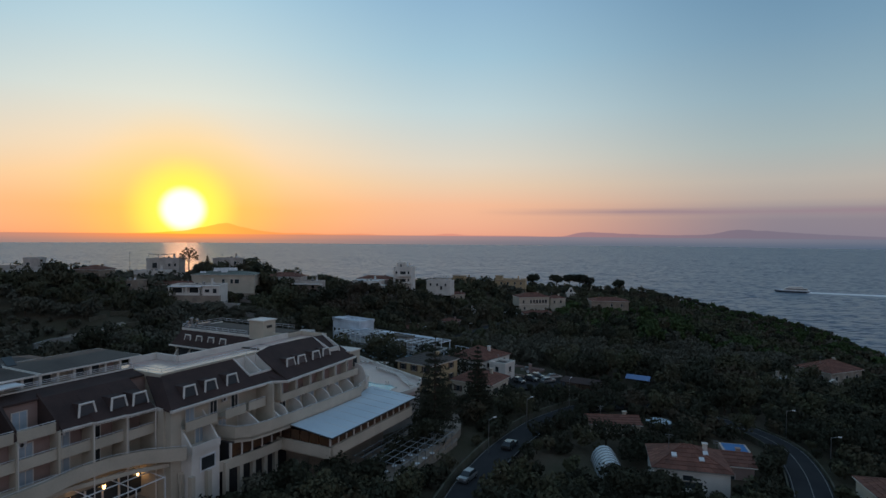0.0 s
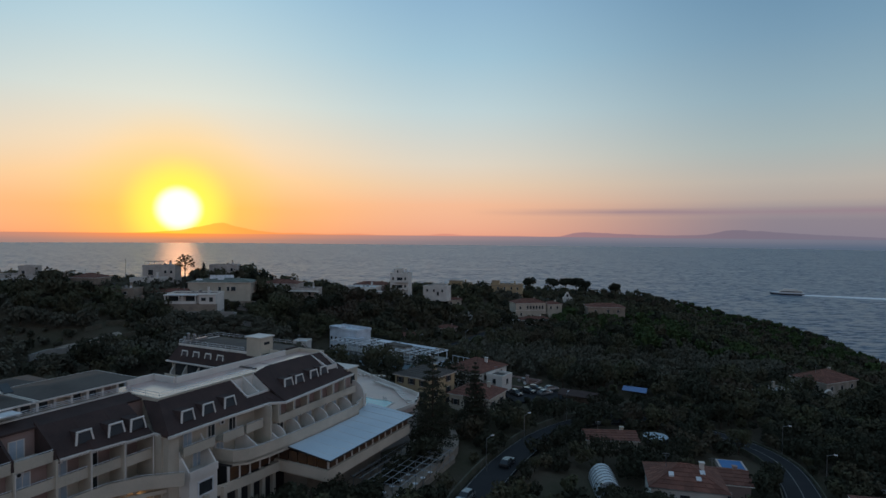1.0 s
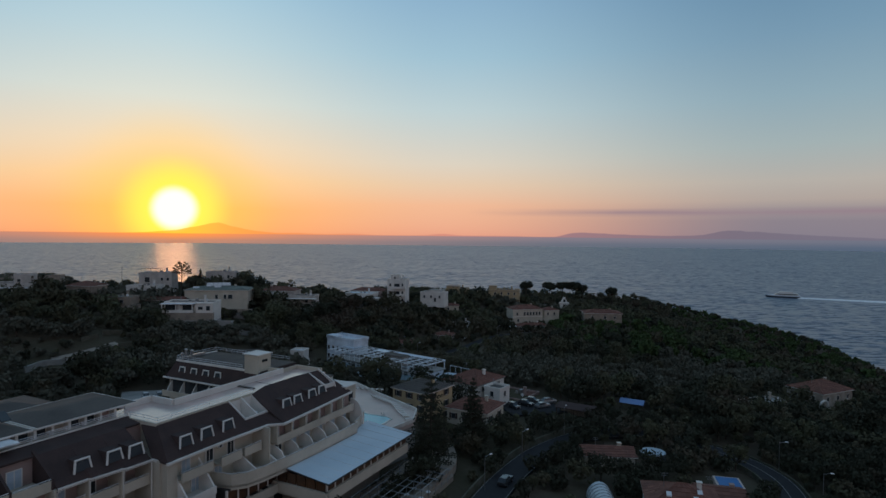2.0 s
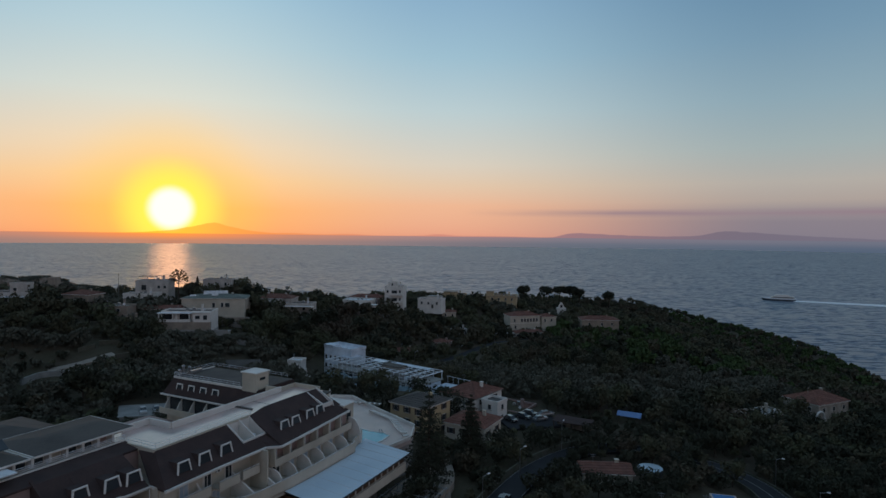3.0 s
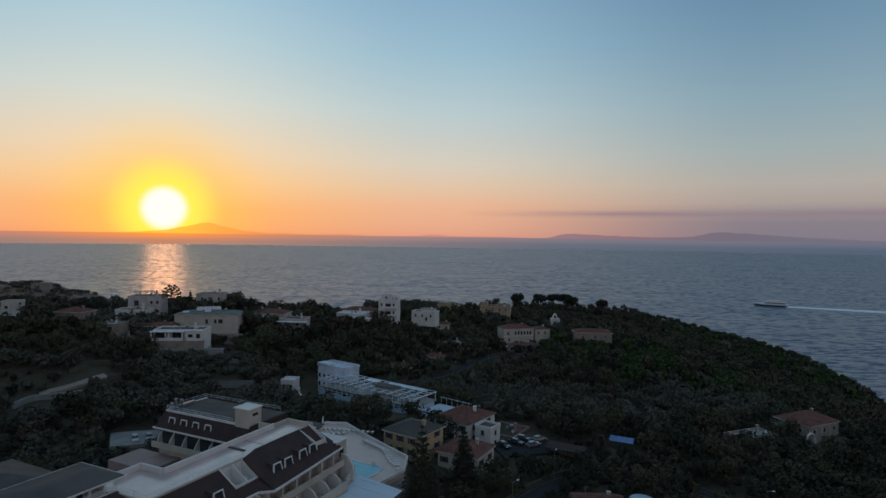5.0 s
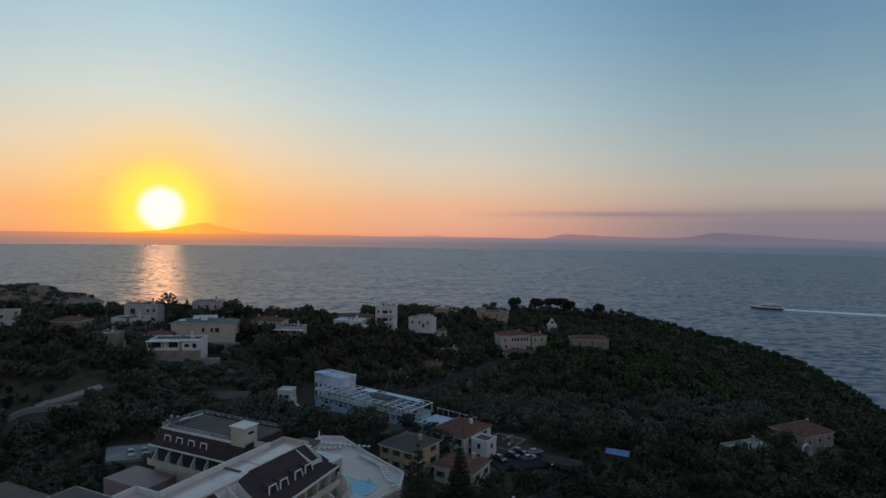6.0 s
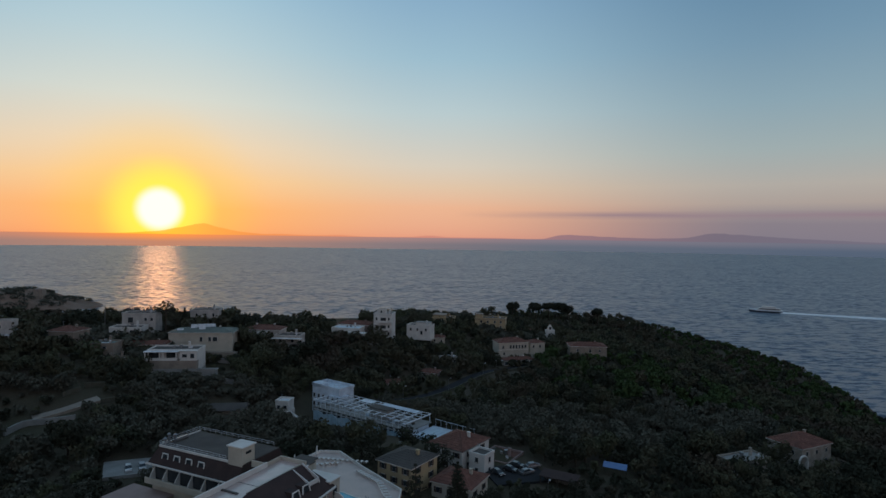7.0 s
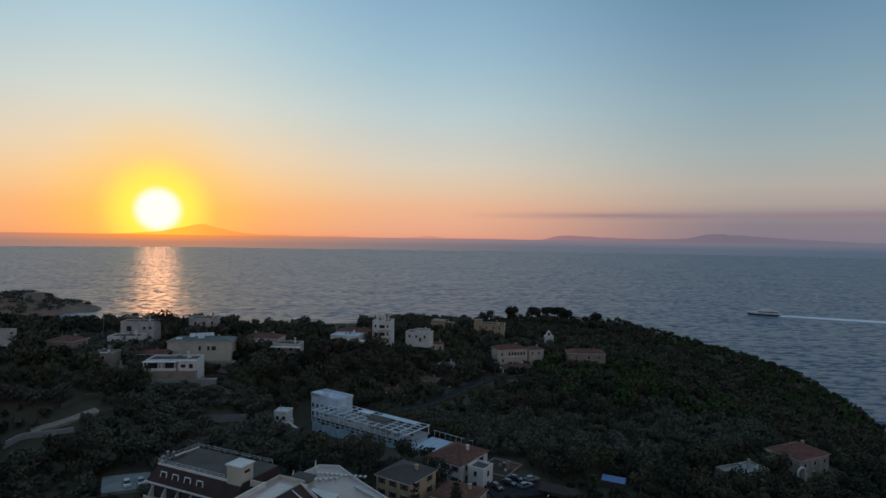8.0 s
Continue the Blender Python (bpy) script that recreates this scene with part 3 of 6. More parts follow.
# white villa with a recessed loggia, standing on its terrace
f = house(-96, 230.5, 48.6, 18.7, 9, 6.0, 4, WHITE, "flat", 2, label="white villa with a deep loggia and a terrace wall", front=[(4.6, 3.9, 1.7, 1.1), (7.6, 3.7, 1.2, 1.5), (.6, .2, 1.0, 1.8), (3.0, .2, 1.0, 1.8), (6.4, .6, 1.1, 1.2)])
lo = part("loggia", Mesh().box(-9.6, 2.2, -6.9, -4.5, 2.7, 3.0).box(-9.6, 2.2, -6.9, -6.75, 3.0, 3.75), WHITE, f)
part("loggia_roof", Mesh().box(-9.9, 2.5, -7.2, -4.4, 5.9, 6.2), METAL, lo, "pale sheet roof of the loggia")
for x in (-9.4, -4.2, -2.9, 1.9):
    part("loggia_post", Mesh().box(x - .18, x + .18, -6.85, -6.5, 3.0, 5.9), WHITE, lo)
for x0, x1 in ((-8.8, -4.6), (-2.4, 1.6)):
    part("opening", Mesh().box(x0, x1, -4.6, -4.45, 3.0, 5.5), GLASS, lo, "dark glazed loggia front")
part("wing", Mesh().box(3.0, 9.4, -6.2, -4.4, 2.6, 6.1), WHITE, f)
part("wing_roof", Mesh().box(2.8, 9.6, -6.5, -4.4, 6.1, 6.35), WHITE, f)
for x0, x1, z0, z1 in ((3.9, 5.6, 3.8, 5.0), (6.9, 8.3, 3.5, 5.2)):
    part("window", Mesh().box(x0, x1, -6.27, -6.15, z0, z1), GLASS, f)
part("base", Mesh().box(-9.4, 9.4, -6.8, -4.4, -4, 2.6), STONE, f, "stone base storey in shade")
part("terrace", Mesh().box(-11, 17, -9.4, -4.6, -6, -.6).box(-11, 17, -9.4, -9.15, -.6, .1).box(12, 12.25, -9.2, -5, -.6, .6), CONCRETE, f, "pale terrace and low wall beside the villa")
house(-114, 246, 51.2, 15, 6, 2.4, 6, STONE, "gable", 1, label="long low outhouse with a brown tiled roof", rise=1.2, front=[(-3, .6, 1.2, 1.3), (3, .6, 1.2, 1.3)])

v = house(-75.3, 281, 50.6, 17, 10, 4.3, -6, BACKLIT_WHITE, "hip", 1, label="white villa with a low tiled roof and chimneys", rise=1.7, front=[(-6, 1.4, 1.0, 1.4), (-3.2, 1.4, 1.0, 1.4), (5.0, 1.2, 1.2, 1.6)])
part("porch_block", Mesh().box(-1.4, 3.2, -7.4, -5, -3, 3.6), WHITE, v)
part("window", Mesh().box(.1, 1.7, -7.46, -7.35, 1.2, 2.7), GLASS, v)
part("chimney", Mesh().box(-4.6, -3.9, -.4, .4, 4, 6.6).box(-4.75, -3.75, -.5, .5, 6.6, 6.8), BACKLIT_WHITE, v)
v = house(-62.5, 275, 49.4, 12, 8, 3.4, -6, BACKLIT_WHITE, "flat", 1, label="white single-storey annexe with a roof terrace", front=[(-3, .8, 1.3, 1.4), (2.6, .8, 1.3, 1.4)])
part("terrace_roof", Mesh().box(-6.6, 7.4, -7, -4, 2.6, 2.85), WHITE, v)
v = house(-40.3, 316, 45.6, 15, 10, 4.6, -14, WHITE, "flat", 1, label="white villa with pale flat roof terraces", roof_mat=AWNING, front=[(-5, 1.2, 1.3, 1.4), (-1.6, 1.2, 1.3, 1.4)])
part("low_wing", Mesh().box(1.0, 11.5, -8.5, -5.0, -4, 3.0), WHITE, v)
part("wing_roof", Mesh().box(.6, 12.2, -9, -4.9, 3.0, 3.3), WHITE, v)
for k in range(3):
    part("opening", Mesh().box(2.0 + 3.1 * k, 4.2 + 3.1 * k, -8.57, -8.45, .3, 2.4), GLASS, v)
house(-37, 328, 46.4, 20, 9, 4.2, -14, PINK, "hip", 1, label="long house under a dark tiled roof", rise=1.6, front=[(-6, 1.6, 1, 1.3), (0, 1.6, 1, 1.3), (6, 1.6, 1, 1.3)])
# tall house with balconies
v = house(-21.2, 322.5, 44.8, 10.1, 9, 12.4, -10, WHITE, "flat", 3, label="tall white house with balconies and roof tanks", front=[(x, z, 1.0, 1.4) for x in (-3.4, 3.4) for z in (1.2, 5.2, 9.3)])
for z in (4.1, 8.2):
    b = part("balcony", Mesh().box(-2.2, 5.2, -6.0, -4.5, z - .2, z), WHITE, v)
    part("parapet", Mesh().box(-2.2, 5.2, -6.0, -5.88, z, z + .9), WHITE, b)
    part("opening", Mesh().box(-1.2, 1.8, -4.58, -4.45, z + .1, z + 2.4), GLASS, v)
house(-22.6, 322, 57.3, 4.6, 4, 2.2, -10, WHITE, "flat", 1, label="small white roof room of a tall house", sink=0, front=[(0, .6, .8, 1.2)])
v = house(-1.3, 334, 44.4, 14, 8, 4.8, -18, WHITE, "flat", 1, label="white house with a flat roof in blue shade", front=[(-4.6, 2.2, 1, 1.4), (-.6, 2.2, 1, 1.4), (4.4, 2.2, 1, 1.4), (1.8, .2, 1.2, 2.0)])
part("upper_room", Mesh().box(-2.5, 5.5, -1, 3.6, 4.8, 6.4), WHITE, v)
part("upper_roof", Mesh().box(-2.8, 5.8, -1.3, 3.9, 6.4, 6.6), CONCRETE, v)
v = house(14, 386, 38.6, 14, 11, 8.2, -12, OCHRE, "flat", 3, label="ochre apartment house with a stepped top", front=[(x, z, 1.0, 1.4) for x in (-3.6, 0, 3.8) for z in (3.4, 6.0)])
part("upper_room", Mesh().box(-6.6, 1.2, -4.6, 4, 8.2, 10.2), OCHRE, v)
part("sloping_roof", Mesh().hexa([(-7.2, -5.2, 10.2), (1.8, -5.2, 10.2), (1.8, 4.6, 10.2), (-7.2, 4.6, 10.2)], [(-6.4, -4.6, 10.7), (1.4, -4.6, 10.4), (1.4, 4, 10.4), (-6.4, 4, 10.7)]), STONE, v)
v = house(46, 392, 35.4, 20, 11, 10.4, -14, OCHRE, "flat", 3, label="pale ochre house with a corner turret", front=[(x, z, 1.1, 1.5) for x in (-5.8, -1.4, 3.2, 7.2) for z in (4.6, 7.8)])
part("cornice", Mesh().box(-10.4, 10.4, -5.9, 5.9, 10.0, 10.3), STONE, v)
part("turret", Mesh().box(-9.8, -5.2, -5.2, -.4, 10.3, 13.2), OCHRE, v)
part("turret_roof", Mesh().box(-10.1, -4.9, -5.5, -.1, 13.2, 13.5), STONE, v)
# villa with the red roof beside the valley road
v = house(50.2, 331, 33.4, 17.8, 10, 7.6, 14, CREAM, "hip", 2, label="cream two-storey villa with a dark red roof", rise=2.0, front=[(-6.4, 4.4, 1.0, 1.6), (-5.8, .8, 1.0, 1.6)] + [(-2.0 + 1.8 * k, 4.4, 1.1, 1.8) for k in range(6)])
part("cornice", Mesh().box(-9.2, 9.2, -5.3, -5.0, 3.5, 3.75), WHITE, v)
v = house(65, 336, 33.6, 9, 8, 6.2, 14, CREAM, "hip", 2, label="cream wing of a villa with a red roof", rise=1.4, front=[(-2.4, 3.6, 1, 1.5), (1.6, 3.6, 1, 1.5)])
v = house(51.8, 318, 30.6, 17, 6, 2.9, 14, WHITE, "hip", 1, label="white glazed veranda with a dark red roof", rise=1.1, front=[(-7.2 + 2.05 * k, .7, 1.6, 1.6) for k in range(8)])
part("canopy", Mesh().box(-13, -8.6, -2.4, 2, 2.6, 2.8), WHITE, v)
for x in (-12.8, -9.0):
    part("canopy_post", Mesh().beam((x, -2.2, -3), (x, -2.2, 2.6), .1, 6), WHITE, v)
house(94, 331, 32.0, 20.5, 12, 7.2, -5, STONE, "hip", 2, label="old stone farmhouse with a shallow roof", rise=1.6, front=[(-6, 4.4, 1.0, 1.3), (1, 4.2, 1.2, 1.6), (6.4, 4.4, 1.0, 1.3), (-1, .6, 1.8, 2.4)])
house(120, 352, 27.5, 8, 6, 2.6, 10, BACKLIT_WHITE, "flat", 1, label="low pale garden house on the slope", front=[(-1.6, .8, 1, 1.2)])
house(137, 330, 24.2, 9, 5, 2.2, -12, BACKLIT_WHITE, "gable", 1, label="low pale shed among the trees", rise=.9, front=[(0, .5, 1, 1.2)])
house(-118, 228, 48.5, 7, 5, 2.6, 12, STONE, "flat", 1, label="small stone outbuilding on a terrace", front=[(0, .6, 1.2, 1.2)])
house(-152, 205, 48.0, 9, 6, 2.8, 8, STONE, "gable", 1, label="small stone farm building on the slope", rise=1.2, front=[(-1, .6, 1.2, 1.4)])
house(4, 290, 29.5, 9, 7, 3.2, -20, PINK, "hip", 1, 2, label="small pink house with a tiled roof", rise=1.3)
house(-13, 272, 29.0, 8, 6, 2.8, 15, STONE, "gable", 1, 2, label="small stone barn with a tiled roof", rise=1.2)
house(14, 318, 31.0, 9, 6, 3.0, 10, BACKLIT_WHITE, "flat", 1, 3, label="low white garden house")
house(9, 345, 37.5, 8, 7, 3.2, 0, CREAM, "hip", 1, 2, label="small cream house with a brown tiled roof", rise=1.2)
house(70, 420, 30.5, 16, 8, 3.2, -6, CREAM, "gable", 1, 4, label="long low cream house among pines", rise=1.2)
# middle ground
house(-3.6, 147, 35.4, 10.5, 11, 8.2, -36, OCHRE, "hip", 3, 3, label="cream three-storey house with brown shutters", shutters=True, roof_mat=FELT, rise=1.8)
house(10.8, 168, 31.6, 11.5, 14, 9.0, -38, WHITE, "hip", 3, 3, label="white house with a broad red tiled roof", shutters=True, rise=2.6)
house(16.5, 159.5, 31.6, 5, 5, 8.6, -38, WHITE, "flat", 3, 1, label="white stair turret with a railed roof", side_cols=1)
house(9.5, 143, 33.2, 10.5, 10, 6.8, -30, CREAM, "hip", 2, 3, label="cream house with a red hipped roof", shutters=True, rise=2.2)
house(23.5, 171, 29.6, 9.5, 11, 5.4, -34, PINK, "flat", 2, 3, roof_mat=TILE, label="pink house with a flat red-brown roof")
house(128.6, 193.4, 25.2, 15.5, 12, 6.9, 24, RUIN, "hip", 2, 3, label="old stone villa with a broken red roof", rise=2.7)
house(103, 182, 27.8, 15, 7, 2.6, 20, RUIN, "flat", 1, 3, roof_mat=CONCRETE, label="ruined stone outbuilding with a pale flat roof")
gh1 = house(41.6, 98, 31.5, 11.5, 10, 6.0, -14, WHITE, "hip", 2, label="white house with a broad terracotta roof", rise=2.4, front=[(-.6, 4.4, 1.5, .8), (-2.2, .4, 1.2, 2.0), (1.0, 1.0, 1.2, 1.3)])
part("balcony", Mesh().box(-4.2, 2.4, -6.6, -5, 2.6, 2.85).box(-4.2, 2.4, -6.6, -6.45, 2.85, 3.7), WHITE, gh1)
part("opening", Mesh().box(-3.4, 1.6, -5.12, -4.95, 2.9, 4.2), GLASS, gh1)
for x, y, z in ((-2.4, -2.6, 7.6), (1.8, -3.0, 7.3), (2.6, -1.6, 7.9)):
    part("skylight", Mesh().hexa([(x - .4, y - .4, z - .5), (x + .4, y - .4, z - .5), (x + .4, y + .4, z - .1), (x - .4, y + .4, z - .1)], [(x - .4, y - .4, z - .1), (x + .4, y - .4, z - .1), (x + .4, y + .4, z + .25), (x - .4, y + .4, z + .25)]), METAL, gh1)
house(51.5, 104.5, 31.8, 7.5, 7, 3.4, -14, PINK, "gable", 1, label="low annexe with a red-brown tiled roof", rise=1.2, front=[(0, .8, 1.2, 1.2)])
house(36, 122, 33.5, 10, 6, 3.0, -4, CREAM, "gable", 1, 2, label="low shed with a red-brown tiled roof", rise=1.0)
house(71.6, 88, 31.8, 11, 9, 4.6, -12, CREAM, "hip", 1, 3, label="low house with a red tiled roof beside the road", rise=1.6)
hut = house(-50.4, 214.5, 35.0, 5.0, 5, 4.0, -10, WHITE, "flat", 1, label="small white two-tier hut with a pale roof", roof_mat=METAL, front=[(-1.2, 1.6, 1.2, 1.2), (1.2, 1.6, 1.2, 1.2)], group="")
part("base", Mesh().box(-2.9, 2.9, -3.4, 2.5, -3, .8), WHITE, hut)
part("steps", Mesh().hexa([(2.6, -2.4, -3), (8.0, -2.4, -4.5), (8.0, -1.0, -4.5), (2.6, -1.0, -3)], [(2.6, -2.4, .6), (8.0, -2.4, -2.6), (8.0, -1.0, -2.6), (2.6, -1.0, .6)]), WHITE, hut)

# ---- hotel ----
HOTEL = pose(-44.3, 67.1, 0, 0, 0, 90 - 27)   # own x runs along the front, own y into the building
hotel = thing("hotel", HOTEL, "long cream hotel with a dark red mansard roof and balconies", "hotel")


def hb(u0, u1, v0, v1, z0, z1, m=None):
    """A box by run along the front (u), distance out of it (v) and height."""
    return (m or Mesh()).box(min(u0, u1), max(u0, u1), -max(v0, v1), -min(v0, v1), z0, z1)


def P(u, v, z):
    return (u, -v, z)


def ring(*uv):
    """Plan points given as u, v; counter-clockwise seen from above in the hotel's own axes."""
    return [(u, -v) for u, v in uv]


def hrail(parent, pts, z, h=1.0, bars=2, name="railing", mat=None, step=1.6):
    m = Mesh()
    for (a, b) in zip(pts, pts[1:]):
        for k in range(bars):
            zz = z + h * (k + 1) / bars
            m.beam(P(*a, zz), P(*b, zz), 0.035, 4)
        n = max(1, int(math.dist(a, b) / step))
        for k in range(n + 1):
            u, v = a[0] + (b[0] - a[0]) * k / n, a[1] + (b[1] - a[1]) * k / n
            m.beam(P(u, v, z), P(u, v, z + h), 0.03, 4)
    return part(name, m, mat or METAL, parent)


FLOORS = (49.0, 45.9, 42.8)


def french_door(parent, u, v, z, w=1.6, h=2.1, mat=None):
    if mat is None and (int(u * 7.3 + z * 3.1) % 5) < 3:
        mat = CURTAIN
    d = part("balcony_door", hb(u - w / 2 - .08, u + w / 2 + .08, v - .05, v + .05, z, z + h + .08), WHITE, parent)
    for k in (-1, 1):
        part("pane", hb(u + k * w / 4 - w / 4 + .06, u + k * w / 4 + w / 4 - .06, v, v + .07, z + .08, z + h), mat or GLASS, d)
    return d


def balcony(u0, u1, vf, vb, z, solid_front=True):
    b = part("balcony", hb(u0 + .1, u1 - .1, vb, vf, z - .22, z), CREAM, hotel)
    part("parapet", hb(u0 + .1, u1 - .1, vf - .02, vf + .14, z - .3, z + 0.95), CREAM, b)
    r = Mesh().beam(P(u0 + .15, vf + .06, z + 1.12), P(u1 - .15, vf + .06, z + 1.12), 0.04, 5)
    for k in range(4):
        u = u0 + .3 + (u1 - u0 - .6) * k / 3
        r.beam(P(u, vf + .06, z + .9), P(u, vf + .06, z + 1.12), 0.03, 4)
    part("handrail", r, METAL, b)
    return b


# bodies
part("wall", hb(-30, 11.5, -20, -1.6, 33, 51.9), CREAM, hotel)
part("wall", hb(11.5, 28, -7.2, 3.0, 33, 51.9), CREAM, hotel)
part("wall", hb(28, 51, -7.2, 4.6, 33, 51.9), CREAM, hotel)
part("wall", hb(13.9, 50.4, -7.2, -0.4, 51.9, 55.1), CREAM, hotel)
part("wall", hb(13.9, 21.6, -12.0, -7.2, 33, 55.1), CREAM, hotel)
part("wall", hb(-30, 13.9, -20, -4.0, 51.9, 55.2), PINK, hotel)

# front with stepped bays
bays = [(-4.3 * (k + 1), -4.3 * k, -0.22 * (k + 1)) for k in range(6)] + [(0.0, 3.7, 0.1), (3.7, 7.6, 0.6), (7.6, 11.5, 1.2)]
for u0, u1, vf in bays:
    part("party_wall", hb(u0 - .14, u0 + .14, -1.6, vf + .1, 45.2 if u0 > -14 else 33, 52.0), CREAM, hotel)
    for i, z in enumerate(FLOORS[:2] if u0 > -14 else FLOORS):
        if i < 1 or u0 < 0:
            balcony(u0, u1, vf, -1.6, z)
        french_door(hotel, u0 + (u1 - u0) * 0.35, -1.58, z)
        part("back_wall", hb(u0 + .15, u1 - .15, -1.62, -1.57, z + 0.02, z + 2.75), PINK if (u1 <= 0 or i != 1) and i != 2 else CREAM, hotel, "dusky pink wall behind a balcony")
    if u1 <= 0.1:      # open attic terraces between sloping fins
        balcony(u0, u1, vf - .2, -4.0, 52.1)
        french_door(hotel, (u0 + u1) / 2, -3.96, 52.1)
        f = Mesh()
        f.hexa([P(u1 - .16, vf + .1, 52.0), P(u1 + .16, vf + .1, 52.0), P(u1 + .16, -4.2, 52.0), P(u1 - .16, -4.2, 52.0)][::1],
               [P(u1 - .16, vf - .1, 53.2), P(u1 + .16, vf - .1, 53.2), P(u1 + .16, -4.2, 55.9), P(u1 - .16, -4.2, 55.9)])
        part("sloping_fin", f, SHINGLE, hotel)
part("party_wall", hb(11.3, 11.6, -1.6, 3.2, 33, 52), CREAM, hotel)


def slope(name, low, high, thick=0.25, mat=SHINGLE, label=""):
    """A roof slope between an eave line and an upper line of u, v, z points."""
    m = Mesh()
    for k in range(len(low) - 1):
        a, b, c, d = low[k], low[k + 1], high[k + 1], high[k]
        top = [P(*a), P(*b), P(*c), P(*d)]
        m.hexa([(x, y, z - thick) for x, y, z in top], top)
    return part(name, m, mat, hotel, label)


def cornice(pts, z):
    m = Mesh()
    m.band([(u, -v) for u, v in pts], 0.4, z - 0.28, z + 0.06)
    m.band([(u, -v - .12) for u, v in pts], 0.3, z - 0.1, z + 0.1)
    return part("cornice", m, WHITE, hotel, "pale moulded eaves band")


A_E = [(0.2, 0.3), (3.6, 0.5), (3.9, 0.9), (7.4, 1.3), (7.8, 1.7), (11.2, 1.9), (11.6, 4.9)]
slope("mansard_roof", [(u, v, 52.05) for u, v in A_E[:-1]], [(u, -3.6, 55.4) for u, v in A_E[:-1]])
slope("mansard_roof", [(-30, -3.6, 55.4), (13.8, -3.6, 55.4)], [(-30, -7, 55.9), (13.8, -7, 55.9)])
slope("mansard_roof", [(11.2, 4.9, 52.05), (20, 4.8, 52.05), (26.3, 5.0, 52.05)], [(13.6, -0.3, 55.5), (20, -.3, 55.5), (26.3, -.3, 55.5)])
slope("mansard_roof", [(26.3, 5.0, 52.05), (29.0, 5.1, 52.05), (30.6, 6.9, 52.05)], [(26.3, 3.1, 53.3), (29.0, 3.1, 53.3), (31.0, 3.1, 53.3)])
slope("mansard_roof", [(30.6, 6.9, 52.05), (40, 6.2, 52.05), (51.2, 5.2, 52.05)], [(34.5, -.5, 56.2), (42, -.6, 56.2), (48.6, -0.5, 56.0)])
slope("mansard_roof", [(31.0, -.3, 55.6), (30.7, 6.9, 52.05)][::-1], [(34.5, -.5, 56.2), (34.6, -.6, 56.2)])
slope("mansard_roof", [(11.4, 1.8, 52.05), (11.2, 4.9, 52.05)][::-1], [(13.6, -3.6, 55.4), (13.6, -0.3, 55.5)][::-1])
slope("roof_back", [(31.5, -.6, 55.3), (34.8, -1.3, 55.3), (48.9, -1.3, 55.3)][::-1], [(31.6, -.3, 55.6), (34.5, -.5, 56.2), (48.6, -0.5, 56.0)][::-1])
part("roof_end", Mesh().hexa([P(50.9, 5.0, 51.8), P(51.1, 5.0, 51.8), P(50.6, -2.4, 51.8), P(50.4, -2.4, 51.8)], [P(50.9, 4.6, 52.1), P(51.1, 4.6, 52.1), P(48.8, -.9, 55.9), P(48.6, -.9, 55.9)]), SHINGLE, hotel)
cornice(A_E, 52.0)
cornice([(11.2, 5.0), (20, 4.9), (29.0, 5.2), (30.6, 7.0), (40, 6.3), (51.2, 5.3)], 52.0)


def dormer(parent, to, w=2.2, h=1.5, depth=1.9):
    """A sloping-sided dormer; its own x across, y into the roof, z up, foot of the front at the origin."""
    t = 0.76
    d = part("dormer", Mesh().hexa([(-w / 2, 0.05, 0), (w / 2, 0.05, 0), (w / 2, depth + .6, 0), (-w / 2, depth + .6, 0)], [(-w / 2 * t, .25, h), (w / 2 * t, .25, h), (w / 2 * t, depth + .6, h), (-w / 2 * t, depth + .6, h)]), SHINGLE, parent, "", to)
    f = Mesh()
    for s in (-1, 1):
        f.beam((s * (w / 2 - .02), 0, 0), (s * (w / 2 * t - .02), .22, h), 0.14, 4)
    f.beam((-w / 2 * t - .1, .2, h), (w / 2 * t + .1, .2, h), 0.14, 4)
    part("frame", f, WHITE, d, "white window surround")
    part("pane", Mesh().hexa([(-w / 2 * .86, -.02, .12), (w / 2 * .86, -.02, .12), (w / 2 * .86, .1, .12), (-w / 2 * .86, .1, .12)], [(-w / 2 * .66, .16, h - .15), (w / 2 * .66, .16, h - .15), (w / 2 * .66, .3, h - .15), (-w / 2 * .66, .3, h - .15)]), GLASS, d)
    return d


for u, v, z in ((3.6, -.4, 52.75), (7.2, .3, 52.75), (9.8, .8, 52.75), (15.1, 3.7, 52.8), (18.7, 3.6, 52.8), (22.6, 3.6, 52.8)):
    dormer(hotel, pose(u, -v, z))
for u, v, z in ((34.3, 4.4, 53.3), (37.0, 4.4, 53.3), (41.0, 4.2, 53.3), (44.0, 4.0, 53.3)):
    dormer(hotel, pose(u, -v, z), 2.1, 1.3, 1.6)
# terrace cut into the roof
cut = part("roof_terrace", hb(26.3, 31.0, -0.5, 3.2, 52.3, 52.6), WHITE, hotel)
for u in (26.2, 28.7, 30.9):
    part("side_wall", Mesh().hexa([P(u, 3.3, 52.3), P(u + .2, 3.3, 52.3), P(u + .2, -.5, 52.3), P(u, -.5, 52.3)], [P(u, 3.2, 53.45), P(u + .2, 3.2, 53.45), P(u + .2, -.5, 55.75), P(u, -.5, 55.75)]), WHITE, cut)
part("parapet", hb(26.2, 31.1, 3.0, 3.25, 52.6, 53.5), WHITE, cut)
part("back_wall", hb(26.4, 30.9, -.45, -.25, 52.6, 55.4), WHITE, cut)
part("cafe_table", Mesh().prism([(29.8 + .5 * math.cos(a), -1.6 + .5 * math.sin(a)) for a in np.arange(10) * math.tau / 10], 53.25, 53.32), METAL, cut)
